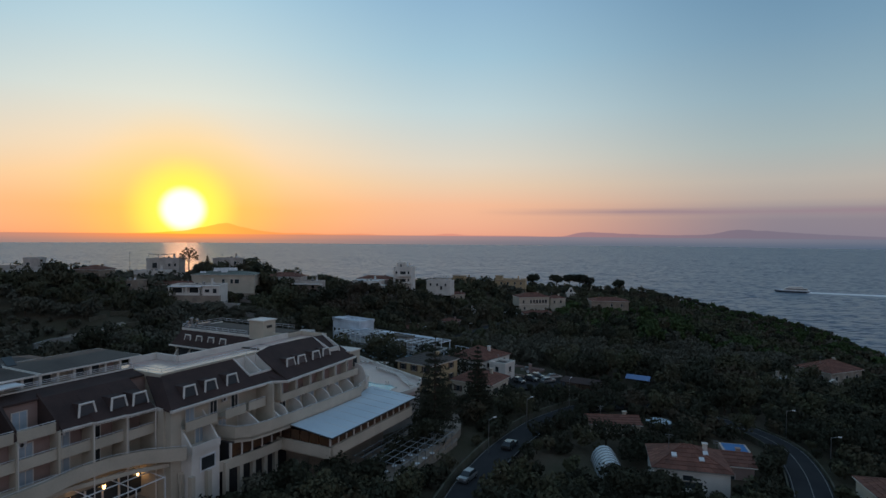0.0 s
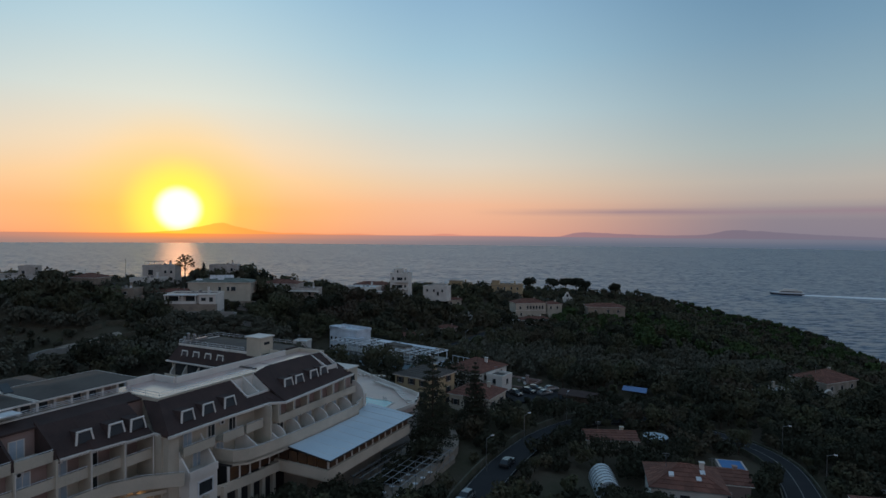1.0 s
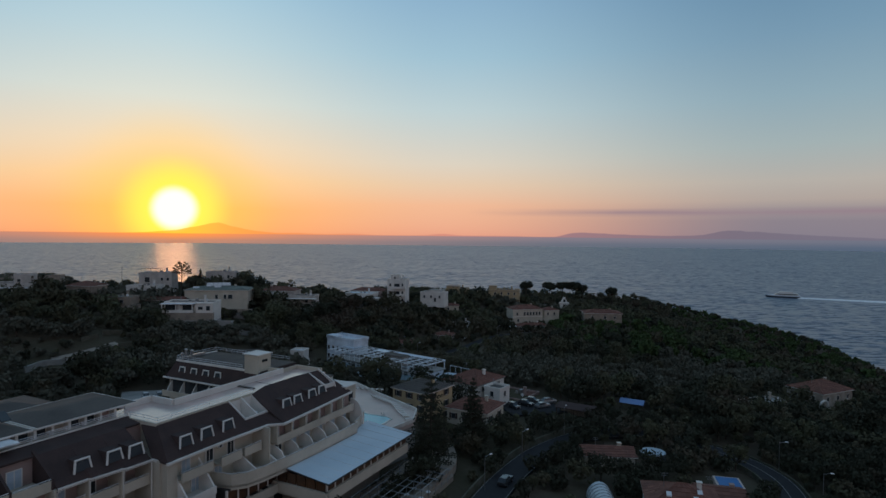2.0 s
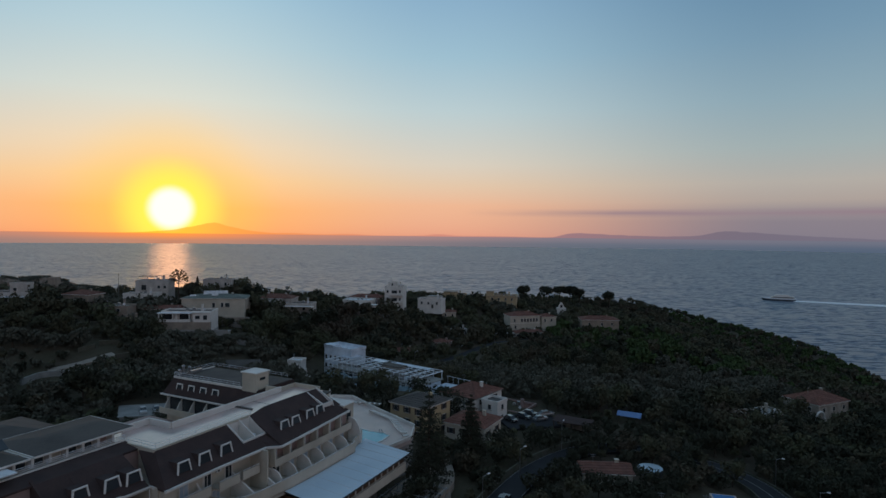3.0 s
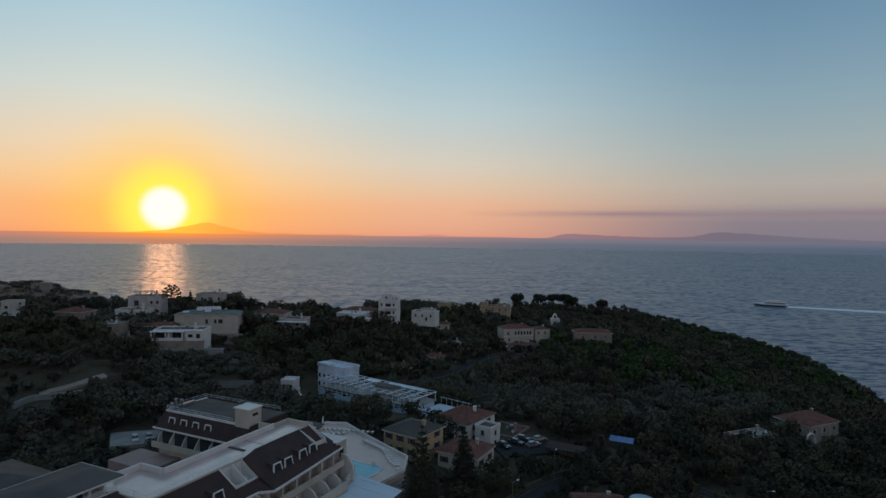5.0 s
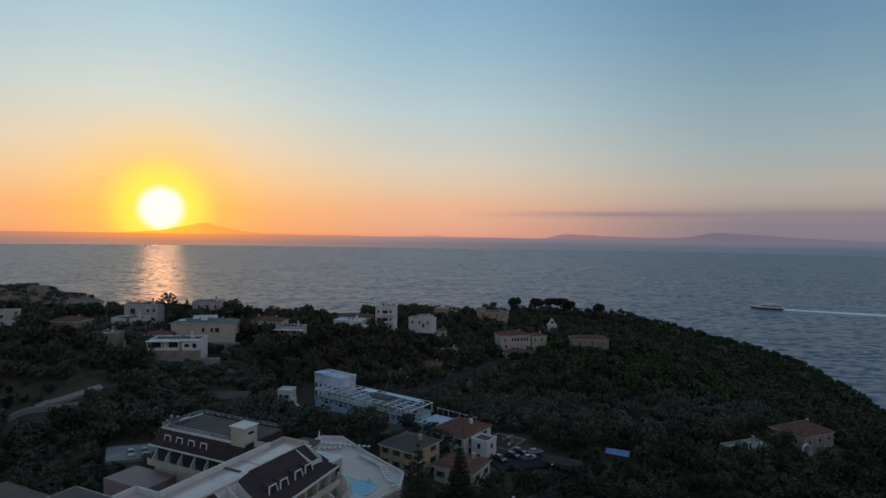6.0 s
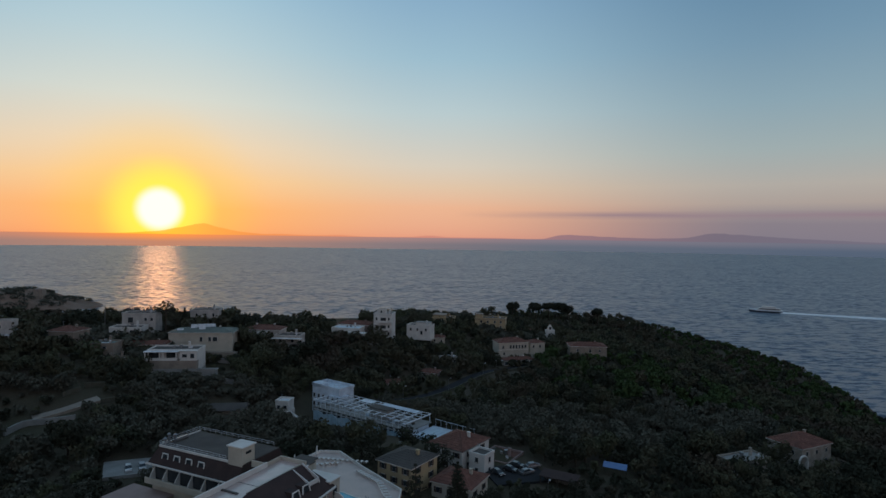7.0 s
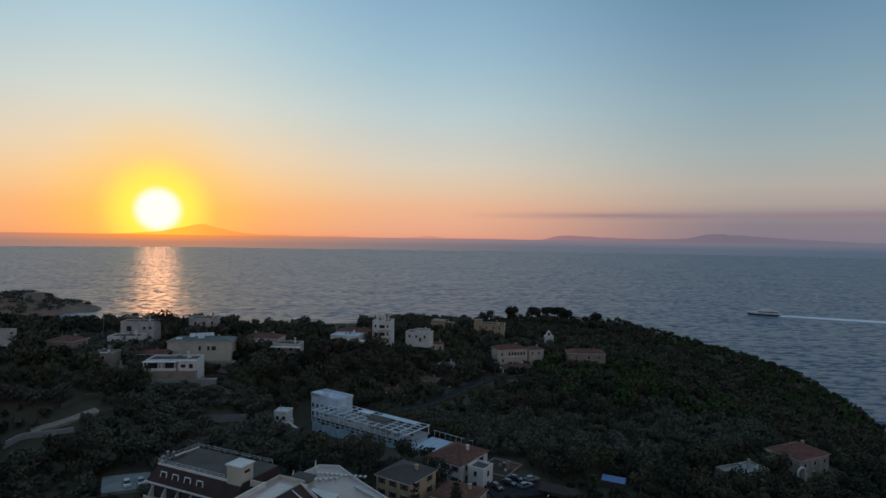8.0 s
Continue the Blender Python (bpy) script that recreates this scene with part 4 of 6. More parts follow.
# stepped white walls at the far end of the roof
for u, z in ((45.6, 55.2), (48.4, 55.4)):
    part("sloping_partition", Mesh().hexa([P(u, 3.6, 53.0), P(u + .25, 3.6, 53.0), P(u + .25, -.6, 53.0), P(u, -.6, 53.0)], [P(u, 3.2, 54.3), P(u + .25, 3.2, 54.3), P(u + .25, -.6, z + .9), P(u, -.6, z + .9)]), WHITE, hotel)
part("terrace_parapet", hb(45.6, 48.6, 3.1, 3.3, 53.2, 54.3), WHITE, hotel)
part("end_turret", hb(50.2, 53.4, -1.5, 4.6, 40, 52.9), CREAM, hotel)
part("end_cap", hb(50.0, 53.6, -1.7, 4.8, 52.9, 53.1), WHITE, hotel)
part("pane", hb(51.2, 52.4, 4.6, 4.68, 50.0, 51.6), GLASS, hotel)
fin = Mesh()
pts = [(4.6, 46.0)] + [(4.6 + 3.0 * math.cos(math.pi / 2 * i / 8) ** .7, 46.0 + 4.6 * math.sin(math.pi / 2 * i / 8)) for i in range(9)]
fin.hexa([P(51.6, v, z) for v, z in pts], [P(51.9, v, z) for v, z in pts])
part("rounded_partition", fin, WHITE, hotel)

# air-conditioning boxes and drainpipes along the front
for k, (u, v, z) in enumerate(((1.0, -1.5, 50.9), (5.2, -1.5, 50.9), (9.2, -1.5, 47.9), (-3.2, -1.5, 50.9), (-7.6, -1.5, 47.9), (21.4, 3.05, 50.6), (25.2, 3.05, 47.6), (36.5, 4.7, 48.0), (43.2, 4.7, 48.0))):
    a = part("air_conditioner", hb(u - .42, u + .42, v, v + .32, z, z + .6), METAL, hotel, "white air-conditioning box")
    part("grille", Mesh().beam(P(u - .1, v + .31, z + .3), P(u - .1, v + .345, z + .3), .22, 10), DARKMETAL, a)
for u, v in ((-4.3, .05), (3.7, .75), (7.6, 1.35), (11.0, 2.1), (18.9, 3.12), (24.0, 3.12)):
    part("drainpipe", Mesh().beam(P(u, v, 40), P(u, v, 51.8), .07, 6), WHITE, hotel)
# roof deck
part("roof_deck", Mesh().prism(ring((13.9, -.3), (13.9, -12.0), (21.6, -12.0), (21.6, -7.2), (50.4, -7.2), (50.4, -.3))[::-1], 55.1, 55.25), DECK, hotel, "pale pinkish tiled roof deck")
par = Mesh()
par.band([(21.7, 12.0), (17.0, 12.0)], .3, 54.6, 56.2)
par.band([(21.7, 7.1), (21.7, 12.1)], .3, 54.6, 56.2)
par.band([(46.0, 7.1), (21.7, 7.1)], .3, 54.6, 56.2)
part("parapet", par, WHITE, hotel)
lp = Mesh()
lp.band([(13.8, .3), (31.6, .3)], .3, 55.0, 55.75)
lp.band([(13.8, 6.4), (13.8, .3)], -.3, 55.0, 55.75)
lp.band([(34.8, 1.3), (49.0, 1.3)], .2, 55.0, 55.8)
lp.band([(50.3, 1.0), (50.3, 7.2), (46, 7.2), (46, 10.5)], .3, 54.8, 56.0)
part("parapet", lp, CREAM, hotel)
hrail(hotel, [(13.9, -6.2), (13.9, -.5), (31.5, -.5)], 55.7, .75, 2, step=2.2)
part("expansion_kerb", hb(34.4, 34.9, -7.0, -3.2, 55.25, 55.42), FELT, hotel)
part("floor_joint", hb(38.4, 38.55, -7.0, -2.4, 55.25, 55.27), FELT, hotel)
for k in range(6):
    part("roof_drain", hb(17 + 5.1 * k, 17.25 + 5.1 * k, -1.6, -1.35, 55.25, 55.31), STEEL, hotel)

# penthouse
ph = part("penthouse", hb(-30, 13.4, -17, -8.6, 55.2, 57.25), CREAM, hotel)
for k in range(20):
    u = 12.6 - k * 2.1
    part("column", hb(u - .16, u + .16, -8.6, -7.5, 55.9, 57.2), WHITE, ph)
    if k % 4 != 3:
        part("pane", hb(u - 1.9, u - .35, -8.62, -8.5, 55.9, 57.0), GLASS if k % 3 else PINK, ph)
for u0, u1, peak in ((-30, 1.6, 57.95), (2.0, 15.6, 57.95)):
    part("roof_slab", hb(u0, u1, -17.2, -7.0, 57.2, 57.42), WHITE, ph)
    r = Mesh()
    r.hexa([P(u0 + .1, -7.1, 57.42), P(u1 - .1, -7.1, 57.42), P(u1 - .1, -17.1, 57.42), P(u0 + .1, -17.1, 57.42)], [P(u0 + 3.5, -11.6, peak), P(u1 - 1.6, -11.6, peak), P(u1 - 1.6, -12.6, peak), P(u0 + 3.5, -12.6, peak)])
    part("roof", r, FELT, ph, "grey felt low-pitched roof")
r = Mesh().hexa([P(-30, -18, 54.4), P(16, -18, 54.4), P(16, -36, 54.4), P(-30, -36, 54.4)], [P(-30, -26.6, 56.2), P(9.4, -26.6, 56.2), P(9.4, -28.0, 56.2), P(-30, -28.0, 56.2)])
part("roof", r, FELT, ph, "grey felt hipped roof of the rear block")
part("wall", hb(-30, 15.4, -35.4, -18.6, 33, 54.4), CREAM, ph)
part("roof_slab", hb(-6.5, -1.0, -7.4, -4.9, 56.9, 57.05), METAL, ph, "translucent white canopy")
for k in range(3):
    part("solar_panel", Mesh().hexa([P(-4 + 1.6 * k, -9.2, 58.6), P(-2.9 + 1.6 * k, -9.2, 58.6), P(-2.9 + 1.6 * k, -10.6, 59.5), P(-4 + 1.6 * k, -10.6, 59.5)], [P(-4 + 1.6 * k, -9.15, 58.7), P(-2.9 + 1.6 * k, -9.15, 58.7), P(-2.9 + 1.6 * k, -10.6, 59.6), P(-4 + 1.6 * k, -10.6, 59.6)]), GLASS, ph, "dark tilted panel on the roof")
part("parapet", hb(-30, 13.8, -6.9, -6.6, 55.4, 56.0), WHITE, hotel)
hrail(hotel, [(-30, -6.75), (13.8, -6.75)], 56.0, .7, 3, step=2.0)

# stair tower and rear wing
tw = part("stair_tower", hb(45.4, 48.8, -16.2, -12.6, 50, 58.0), CREAM, hotel)
part("cap", hb(45.15, 49.05, -16.45, -12.35, 58.0, 58.2), WHITE, tw)
part("vent", hb(46.4, 47.8, -12.62, -12.5, 56.6, 57.1), GLASS, tw)
part("wall", hb(44.5, 57, -36.4, -7.2, 30, 51.6), CREAM, hotel)
w2 = Mesh()
w2.hexa([P(43.8, -12.5, 51.6), P(57.6, -12.5, 51.6), P(57.6, -37, 51.6), P(43.8, -37, 51.6)], [P(45.6, -12.5, 54.7), P(56.2, -12.5, 54.7), P(56.2, -35.6, 54.7), P(45.6, -35.6, 54.7)])
part("mansard_roof", w2, SHINGLE, hotel)
part("cornice", hb(43.5, 57.9, -37.3, -12.6, 51.35, 51.62), WHITE, hotel)
part("flat_roof", hb(46.0, 56.0, -35.2, -12.6, 54.7, 54.85), FELT, hotel)
part("parapet", hb(45.5, 45.8, -35.7, -12.6, 54.6, 55.0).box(45.8, 56.3, 35.4, 35.7, 54.6, 55.0), WHITE, hotel)
hrail(hotel, [(45.6, -17), (45.6, -35.6), (56.0, -35.6), (56.0, -14)], 55.0, .8, 2)
for k in range(4):
    dormer(hotel, pose(44.5, 22.6 + 3.4 * k, 52.3, 0, 0, -90), 1.9, 1.5, 1.4)
for k in range(6):
    y = 17.5 + 3.6 * k
    fin = Mesh()
    n = 7
    arc = [(43.0 + 1.6 - 1.6 * math.cos(math.pi / 2 * i / (n - 1)), 48.2 + 2.9 * (i / (n - 1))) for i in range(n)]
    pts = [(44.6, 48.2)] + arc
    fin.hexa([(x, y - .1, z) for x, z in pts], [(x, y + .1, z) for x, z in pts])
    part("rounded_partition", fin, WHITE, hotel)
part("balcony", hb(42.6, 44.6, -36.4, -14, 47.9, 48.2), CREAM, hotel)
part("parapet", hb(42.6, 42.8, -36.4, -14, 48.2, 49.1), CREAM, hotel)
part("dark_opening", hb(44.42, 44.5, -36, -14, 48.3, 51.2), GLASS, hotel)
for u, y, h in ((46.3, 34.8, 1.1), (47.4, 35.0, 1.7), (48.6, 34.6, 1.3)):
    c = part("flue", Mesh().beam((u, y, 55.0), (u, y, 55.0 + h), .26, 8).box(u - .45, u + .45, y - .45, y + .45, 54.9, 55.35), STEEL, hotel, "steel flue on the wing's roof")
    part("cowl", Mesh().beam((u, y, 55.1 + h), (u, y, 55.35 + h), .42, 8, .1), STEEL, c)
part("duct", Mesh().box(48.4, 51.6, 34.0, 34.6, 55.1, 55.6), STEEL, hotel)
part("annexe", hb(37, 44.4, -42, -30, 34, 46), PINK, hotel, "low pinkish annexe beside the wing")
for k, (u, v) in enumerate(((54, -9.5), (57.5, -8.0), (61, -10))):
    part("roof_room", hb(u - 1.6, u + 1.6, v - 2, v + 2, 44, 52.6 - .8 * k), CREAM, hotel)
    part("roof_cap", hb(u - 1.9, u + 1.9, v - 2.3, v + 2.3, 52.6 - .8 * k, 52.85 - .8 * k), FELT, hotel)

# second stretch of the front: loggias, bay and balconies
for u in (15.5, 19.5, 23.5):
    french_door(hotel, u, 3.02, 49.0, 1.4)
    french_door(hotel, u + 1.6, 3.02, 45.9, 1.4)
balcony(19.6, 23.6, 5.2, 3.0, 49.0)
balcony(24.0, 27.6, 5.2, 3.0, 49.0)
part("roof_end_wall", hb(27.9, 28.2, 3.0, 6.4, 46, 52), CREAM, hotel)
bay = part("bay", hb(13.2, 17.8, 3.0, 6.2, 36, 45.9), WHITE, hotel)
for u in (13.2, 17.6):
    part("side_wall", Mesh().hexa([P(u, 6.3, 45.9), P(u + .25, 6.3, 45.9), P(u + .25, 3.0, 45.9), P(u, 3.0, 45.9)], [P(u, 6.0, 46.9), P(u + .25, 6.0, 46.9), P(u + .25, 3.0, 50.3), P(u, 3.0, 50.3)]), WHITE, bay)
part("parapet", hb(13.2, 17.85, 6.15, 6.35, 45.9, 46.95), WHITE, bay)
fw = part("window", hb(14.5, 17.1, 6.15, 6.3, 43.1, 43.3).box(14.5, 17.1, -6.3, -6.15, 45.0, 45.2).box(14.5, 14.7, -6.3, -6.15, 43.3, 45.0).box(16.9, 17.1, -6.3, -6.15, 43.3, 45.0), METAL, bay)
part("pane", hb(14.7, 16.9, 6.15, 6.24, 43.3, 45.0), GLASS, bay)
balcony(13.2, 18.6, 4.9, 3.0, 49.0)
part("wall_return", hb(11.6, 13.2, 3.0, 4.2, 36, 51.9), CREAM, hotel)
# sloping partition of the broad terrace
part("sloping_partition", Mesh().hexa([P(24.2, 8.2, 46.0), P(24.45, 8.2, 46.0), P(24.45, 3.0, 46.0), P(24.2, 3.0, 46.0)], [P(24.2, 7.8, 46.9), P(24.45, 7.8, 46.9), P(24.45, 3.0, 49.4), P(24.2, 3.0, 49.4)]), WHITE, hotel)
part("sloping_partition", Mesh().hexa([P(28.2, 8.4, 46.0), P(28.45, 8.4, 46.0), P(28.45, 3.0, 46.0), P(28.2, 3.0, 46.0)], [P(28.2, 8.0, 46.9), P(28.45, 8.0, 46.9), P(28.45, 3.0, 49.4), P(28.2, 3.0, 49.4)]), WHITE, hotel)

# third stretch: loggia row under the eaves, rounded partitions, curved terrace
for k in range(6):
    u0, u1 = 30.0 + 3.5 * k, 33.5 + 3.5 * k
    # darker panel on the cream wall, the loggia's shade put into its colour
    part("opening", hb(u0 + .15, u1 - .15, 4.58, 4.66, 49.3, 51.6), PINK, hotel, "darker pink panel for the shade in a loggia")
    french_door(hotel, u0 + 1.2, 4.66, 49.2, 1.5)
    part("pillar", hb(u0 - .15, u0 + .15, 4.6, 6.2 - .06 * k, 49.0, 52), CREAM, hotel)
    b = part("loggia_parapet", hb(u0, u1, 6.0 - .06 * k, 6.2 - .06 * k, 48.7, 49.9), CREAM, hotel)
    part("slab", hb(u0, u1, 4.6, 6.1 - .06 * k, 48.75, 49.0), CREAM, b)
    fin = Mesh()
    n = 9
    pts = [(4.6, 46.0)] + [(4.6 + 3.2 * math.cos(math.pi / 2 * i / (n - 1)) ** .7, 46.0 + 2.5 * math.sin(math.pi / 2 * i / (n - 1))) for i in range(n)]
    fin.hexa([P(u0 - .12, v, z) for v, z in pts], [P(u0 + .12, v, z) for v, z in pts])
    part("rounded_partition", fin, WHITE, hotel)
    french_door(hotel, u0 + 1.8, 4.66, 46.0, 1.6)
TER = [(19.8, 3.2), (20.4, 6.4), (22.0, 7.8), (25, 8.4), (30, 8.8), (37, 9.0), (44.5, 8.9), (48, 8.8), (48.4, 8.0), (52, 7.0), (55, 5.6)]
part("terrace_slab", Mesh().prism([(u, -v) for u, v in TER] + [(55, -3.0), (19.8, -3.0)], 45.6, 45.95), CREAM, hotel)
part("curved_parapet", Mesh().band([(u, -v) for u, v in TER], .22, 45.3, 47.5), CREAM, hotel)
rl = Mesh()
for a, b in zip(TER, TER[1:]):
    rl.beam(P(*a, 47.68), P(*b, 47.68), 0.04, 5)
part("handrail", rl, METAL, hotel)
part("end_wall", Mesh().hexa([P(51, 4.6, 36), P(54.5, 4.6, 36), P(54.5, -2, 36), P(51, -2, 36)], [P(51, 4.6, 51), P(52.6, 4.6, 50), P(52.6, -2, 52), P(51, -2, 52.5)]), CREAM, hotel)
# glazed restaurant storey under the terrace, and the arcade
for k in range(7):
    u = 19.6 + 2.0 * k
    g = part("glazing", hb(u + .12, u + 1.88, 6.3, 6.45, 43.4, 45.3), WARM, hotel, "amber-curtained restaurant window")
    part("mullion", hb(u - .1, u + .1, 6.2, 6.55, 43.2, 45.5), WHITE, g)
# near-black body in place of the shade behind glazing and arcade
part("restaurant", hb(19.6, 53, 3, 6.3, 36, 45.5), DARKMETAL, hotel)
part("fascia", Mesh().band([(12.5, -4.4), (19, -6.6), (24, -7.4), (29, -7.6)], .3, 42.0, 43.4), CREAM, hotel)
for u in (12.9, 15.6, 18.6, 21.2, 23.6, 26.0, 28.2):
    part("column", hb(u - .3, u + .3, 6.2, 6.9, 33, 43.2), CREAM, hotel)
    part("column", hb(u - .22, u + .22, 4.4, 4.9, 33, 43.2), CREAM, hotel)
# restaurant hall with its awning roof
hall = part("hall", hb(29.2, 52.6, 6.3, 16.2, 41.6, 42.4), CREAM, hotel)
# stone colour, darker than the hall's cream, stands in for the shade underneath
part("hall_back", hb(31, 52, 6.3, 11.0, 33, 41.6), STONE, hall, "wall under the restaurant hall, stone-dark in place of shade")
part("base_band", hb(29.0, 52.8, 16.0, 16.7, 42.0, 43.6), CREAM, hall)
part("base_band", hb(28.7, 29.4, 6.3, 16.7, 42.0, 43.6), CREAM, hall)
for k in range(12):
    u = 29.4 + 1.95 * k
    g = part("glazing", hb(u + .1, u + 1.85, 16.1, 16.25, 43.6, 45.15), WARM, hall)
    part("mullion", hb(u - .07, u + .09, 16.05, 16.4, 43.4, 45.4), WHITE, g)
for k in range(5):
    v = 7.0 + 1.85 * k
    part("glazing", hb(29.1, 29.25, v + .1, v + 1.75, 43.4, 45.2), WARM, hall)
aw = Mesh().hexa([P(28.3, 17.4, 45.2), P(53.2, 17.3, 45.2), P(54.6, 6.6, 45.62), P(29.3, 8.7, 45.62)], [P(28.3, 17.4, 45.35), P(53.2, 17.3, 45.35), P(54.6, 6.6, 45.77), P(29.3, 8.7, 45.77)])
awn = part("awning", aw, AWNING, hotel, "pale blue awning cloth over the restaurant")
ed = Mesh().beam(P(28.3, 17.45, 45.25), P(53.2, 17.35, 45.25), .12, 6).beam(P(28.3, 17.45, 45.25), P(29.3, 8.7, 45.6), .12, 6).beam(P(53.2, 17.35, 45.25), P(54.6, 6.6, 45.6), .12, 6)
part("edge_beam", ed, DARKMETAL, awn)
for k in range(9):
    u = 30 + 2.8 * k
    part("seam", Mesh().beam(P(u, 17.3, 45.36), P(u + .6, 8.2, 45.74), .035, 4), METAL, awn)

# curved terrace, canopy frame and lamps at the foot of the first stretch
LOW = [(-30, 5.0), (-12, 2.6), (-2.4, 1.6), (1.4, .7), (5.5, .9), (9, 2.6), (12.4, 6.2)]
part("curved_parapet", Mesh().band([(u, -v) for u, v in LOW], .22, 45.9, 47.2), CREAM, hotel)
part("terrace_slab", Mesh().prism([(u, -v) for u, v in LOW] + [(12.4, 1.5), (-30, 1.5)], 45.5, 45.9), CREAM, hotel)
part("handrail", Mesh().band([(u, -v) for u, v in LOW], .06, 47.4, 47.46), METAL, hotel)
part("canopy_edge", Mesh().band([(-30, -1.2), (-3.4, 0.2), (1, 0.0), (8, -2.0), (11.5, -4.0)], .3, 44.5, 45.0), CREAM, hotel)
part("glazed_front", hb(-28, 11.4, -1.5, -1.3, 40.3, 43.2), GLASS, hotel)
part("entrance_terrace", hb(-28, 12.4, -1.6, 8.2, 33, 39.8), CONCRETE, hotel)
for u in (-11.5, -7, -2.5, 2.0, 6.0, 10.0):
    part("canopy_beam", Mesh().beam(P(u, -1.2, 44.2), P(u, 5.2, 43.9), .08, 4), METAL, hotel, "white steel canopy beam")
    part("canopy_post", Mesh().beam(P(u, 5.2, 39.8), P(u, 5.2, 43.9), .08, 4), METAL, hotel)
for v in (5.2, 2.0, -1.2):
    part("canopy_beam", Mesh().beam(P(-11.5, v, 44.0), P(10, v, 44.0), .08, 4), METAL, hotel)
for k in range(9):
    u = -9.5 + 2.2 * k
    part("mullion", hb(u - .09, u + .09, -1.3, -1.1, 40.0, 43.3), WHITE, hotel)
for u in (1.7, 6.0, 10.6):
    l = part("wall_lamp", Mesh().beam(P(u, -1.0, 42.75), P(u, -1.0, 43.2), .13, 8, .19), LAMPGLASS, hotel, "lit warm wall lamp")
    part("bracket", hb(u - .05, u + .05, -1.35, -.95, 43.2, 43.3), DARKMETAL, l)
    pl = bpy.data.lights.new("lamp_light", "POINT")
    pl.energy, pl.color, pl.shadow_soft_size = 3.5, (1.0, 0.6, 0.28), 0.2
    o = new("lamp_light", pl)
    o.matrix_world = HOTEL @ Matrix.Translation(P(u, -0.6, 42.9))


def armchair(m):
    t = thing("garden_armchair", m, "dark wicker armchair on the entrance terrace", "armchair", "terrace armchairs")
    part("seat", Mesh().box(-.35, .35, -.35, .35, .2, .42), DARKMETAL, t)
    part("backrest", Mesh().box(-.35, .35, .28, .4, .42, .85), DARKMETAL, t)
    for s in (-1, 1):
        part("armrest", Mesh().box(s * .4 - .06, s * .4 + .06, -.35, .4, .1, .62), DARKMETAL, t)
    return t


ac = armchair(HOTEL @ pose(-6, -1.5, 39.8))
for k in range(1, 12):
    copy_thing(ac, HOTEL @ pose(-6 + 2.5 * (k % 6), -1.5 - 2.2 * (k // 6), 39.8, 0, 0, 180 * (k % 2)))

# pool terrace
pt = thing("pool_terrace", HOTEL, "pale paved hotel pool terrace with a low wall", "terrace")
part("paving", Mesh().prism(ring((53, 8.5), (66, 10.5), (73, 7.5), (80, -7), (86, -18), (84, -23), (70, -24), (56, -13))[::1], 42.0, 42.8), PAVING, pt)
part("base", Mesh().prism(ring((53.4, 8.2), (66, 10.2), (72.6, 7.3), (79.6, -7), (85.6, -18), (83.6, -22.6), (70, -23.6), (56.4, -12.6)), 30, 42.0), CONCRETE, pt)
edge = Mesh().band(ring((53, 8.5), (66, 10.5), (73, 7.5), (80, -7), (86, -18), (84, -23), (70, -24)), .25, 42.6, 43.5)
part("low_wall", edge, WHITE, pt)
wat = [(53.6, 1.5), (57.5, 4.6), (62, 6.0), (65.6, 5.6), (66.6, 3.6), (66.2, 0.0), (67.0, -4.0), (66.0, -7.0), (61.5, -7.6), (56.5, -5.0)]
part("pool", Mesh().prism(ring(*wat), 42.7, 42.86), POOL, pt, "still turquoise pool water")
part("pool_edge", Mesh().band(ring(*(wat + wat[:1])), .35, 42.78, 42.93), WHITE, pt)
lad = Mesh()
for s in (-.3, .3):
    lad.beam(P(65.8, 3.0 + s, 42.8), P(65.8, 3.0 + s, 43.8), .04, 5).beam(P(65.8, 3.0 + s, 43.8), P(66.4, 3.0 + s, 42.8), .04, 5)
part("pool_ladder", lad, STEEL, pt)


def lounger(m):
    t = thing("sun_lounger", m, "white slatted sun lounger on the pool terrace", "sun lounger", "sun loungers by the pool")
    part("bed", Mesh().box(-.33, .33, -.95, .35, .28, .36), WHITE, t)
    part("backrest", Mesh().hexa([(-.33, .35, .28), (.33, .35, .28), (.33, .43, .28), (-.33, .43, .28)], [(-.33, .85, .82), (.33, .85, .82), (.33, .93, .82), (-.33, .93, .82)]), WHITE, t)
    for x in (-.28, .28):
        for y in (-.85, .3):
            part("leg", Mesh().box(x - .03, x + .03, y - .03, y + .03, 0, .28), WHITE, t)
    return t


def hpose(u, v, z, turn=0):
    return HOTEL @ pose(u, -v, z, 0, 0, turn)


first = lounger(hpose(66.5, 8.6, 42.8, 60))
for k in range(1, 16):
    f = k / 15
    copy_thing(first, hpose(67.5 + 5 * min(f * 2, 1) + 6.0 * max(f - .15, 0), 8.2 - 15 * f, 42.8, 20 + 50 * f))
for k in range(11):
    copy_thing(first, hpose(83.3 - 1.1 * k * .3, -8.5 - 1.2 * k, 42.8, 100))
for k in range(6):
    copy_thing(first, hpose(79.5 - .8 * k, -14.5 - 1.0 * k, 42.8, 100))
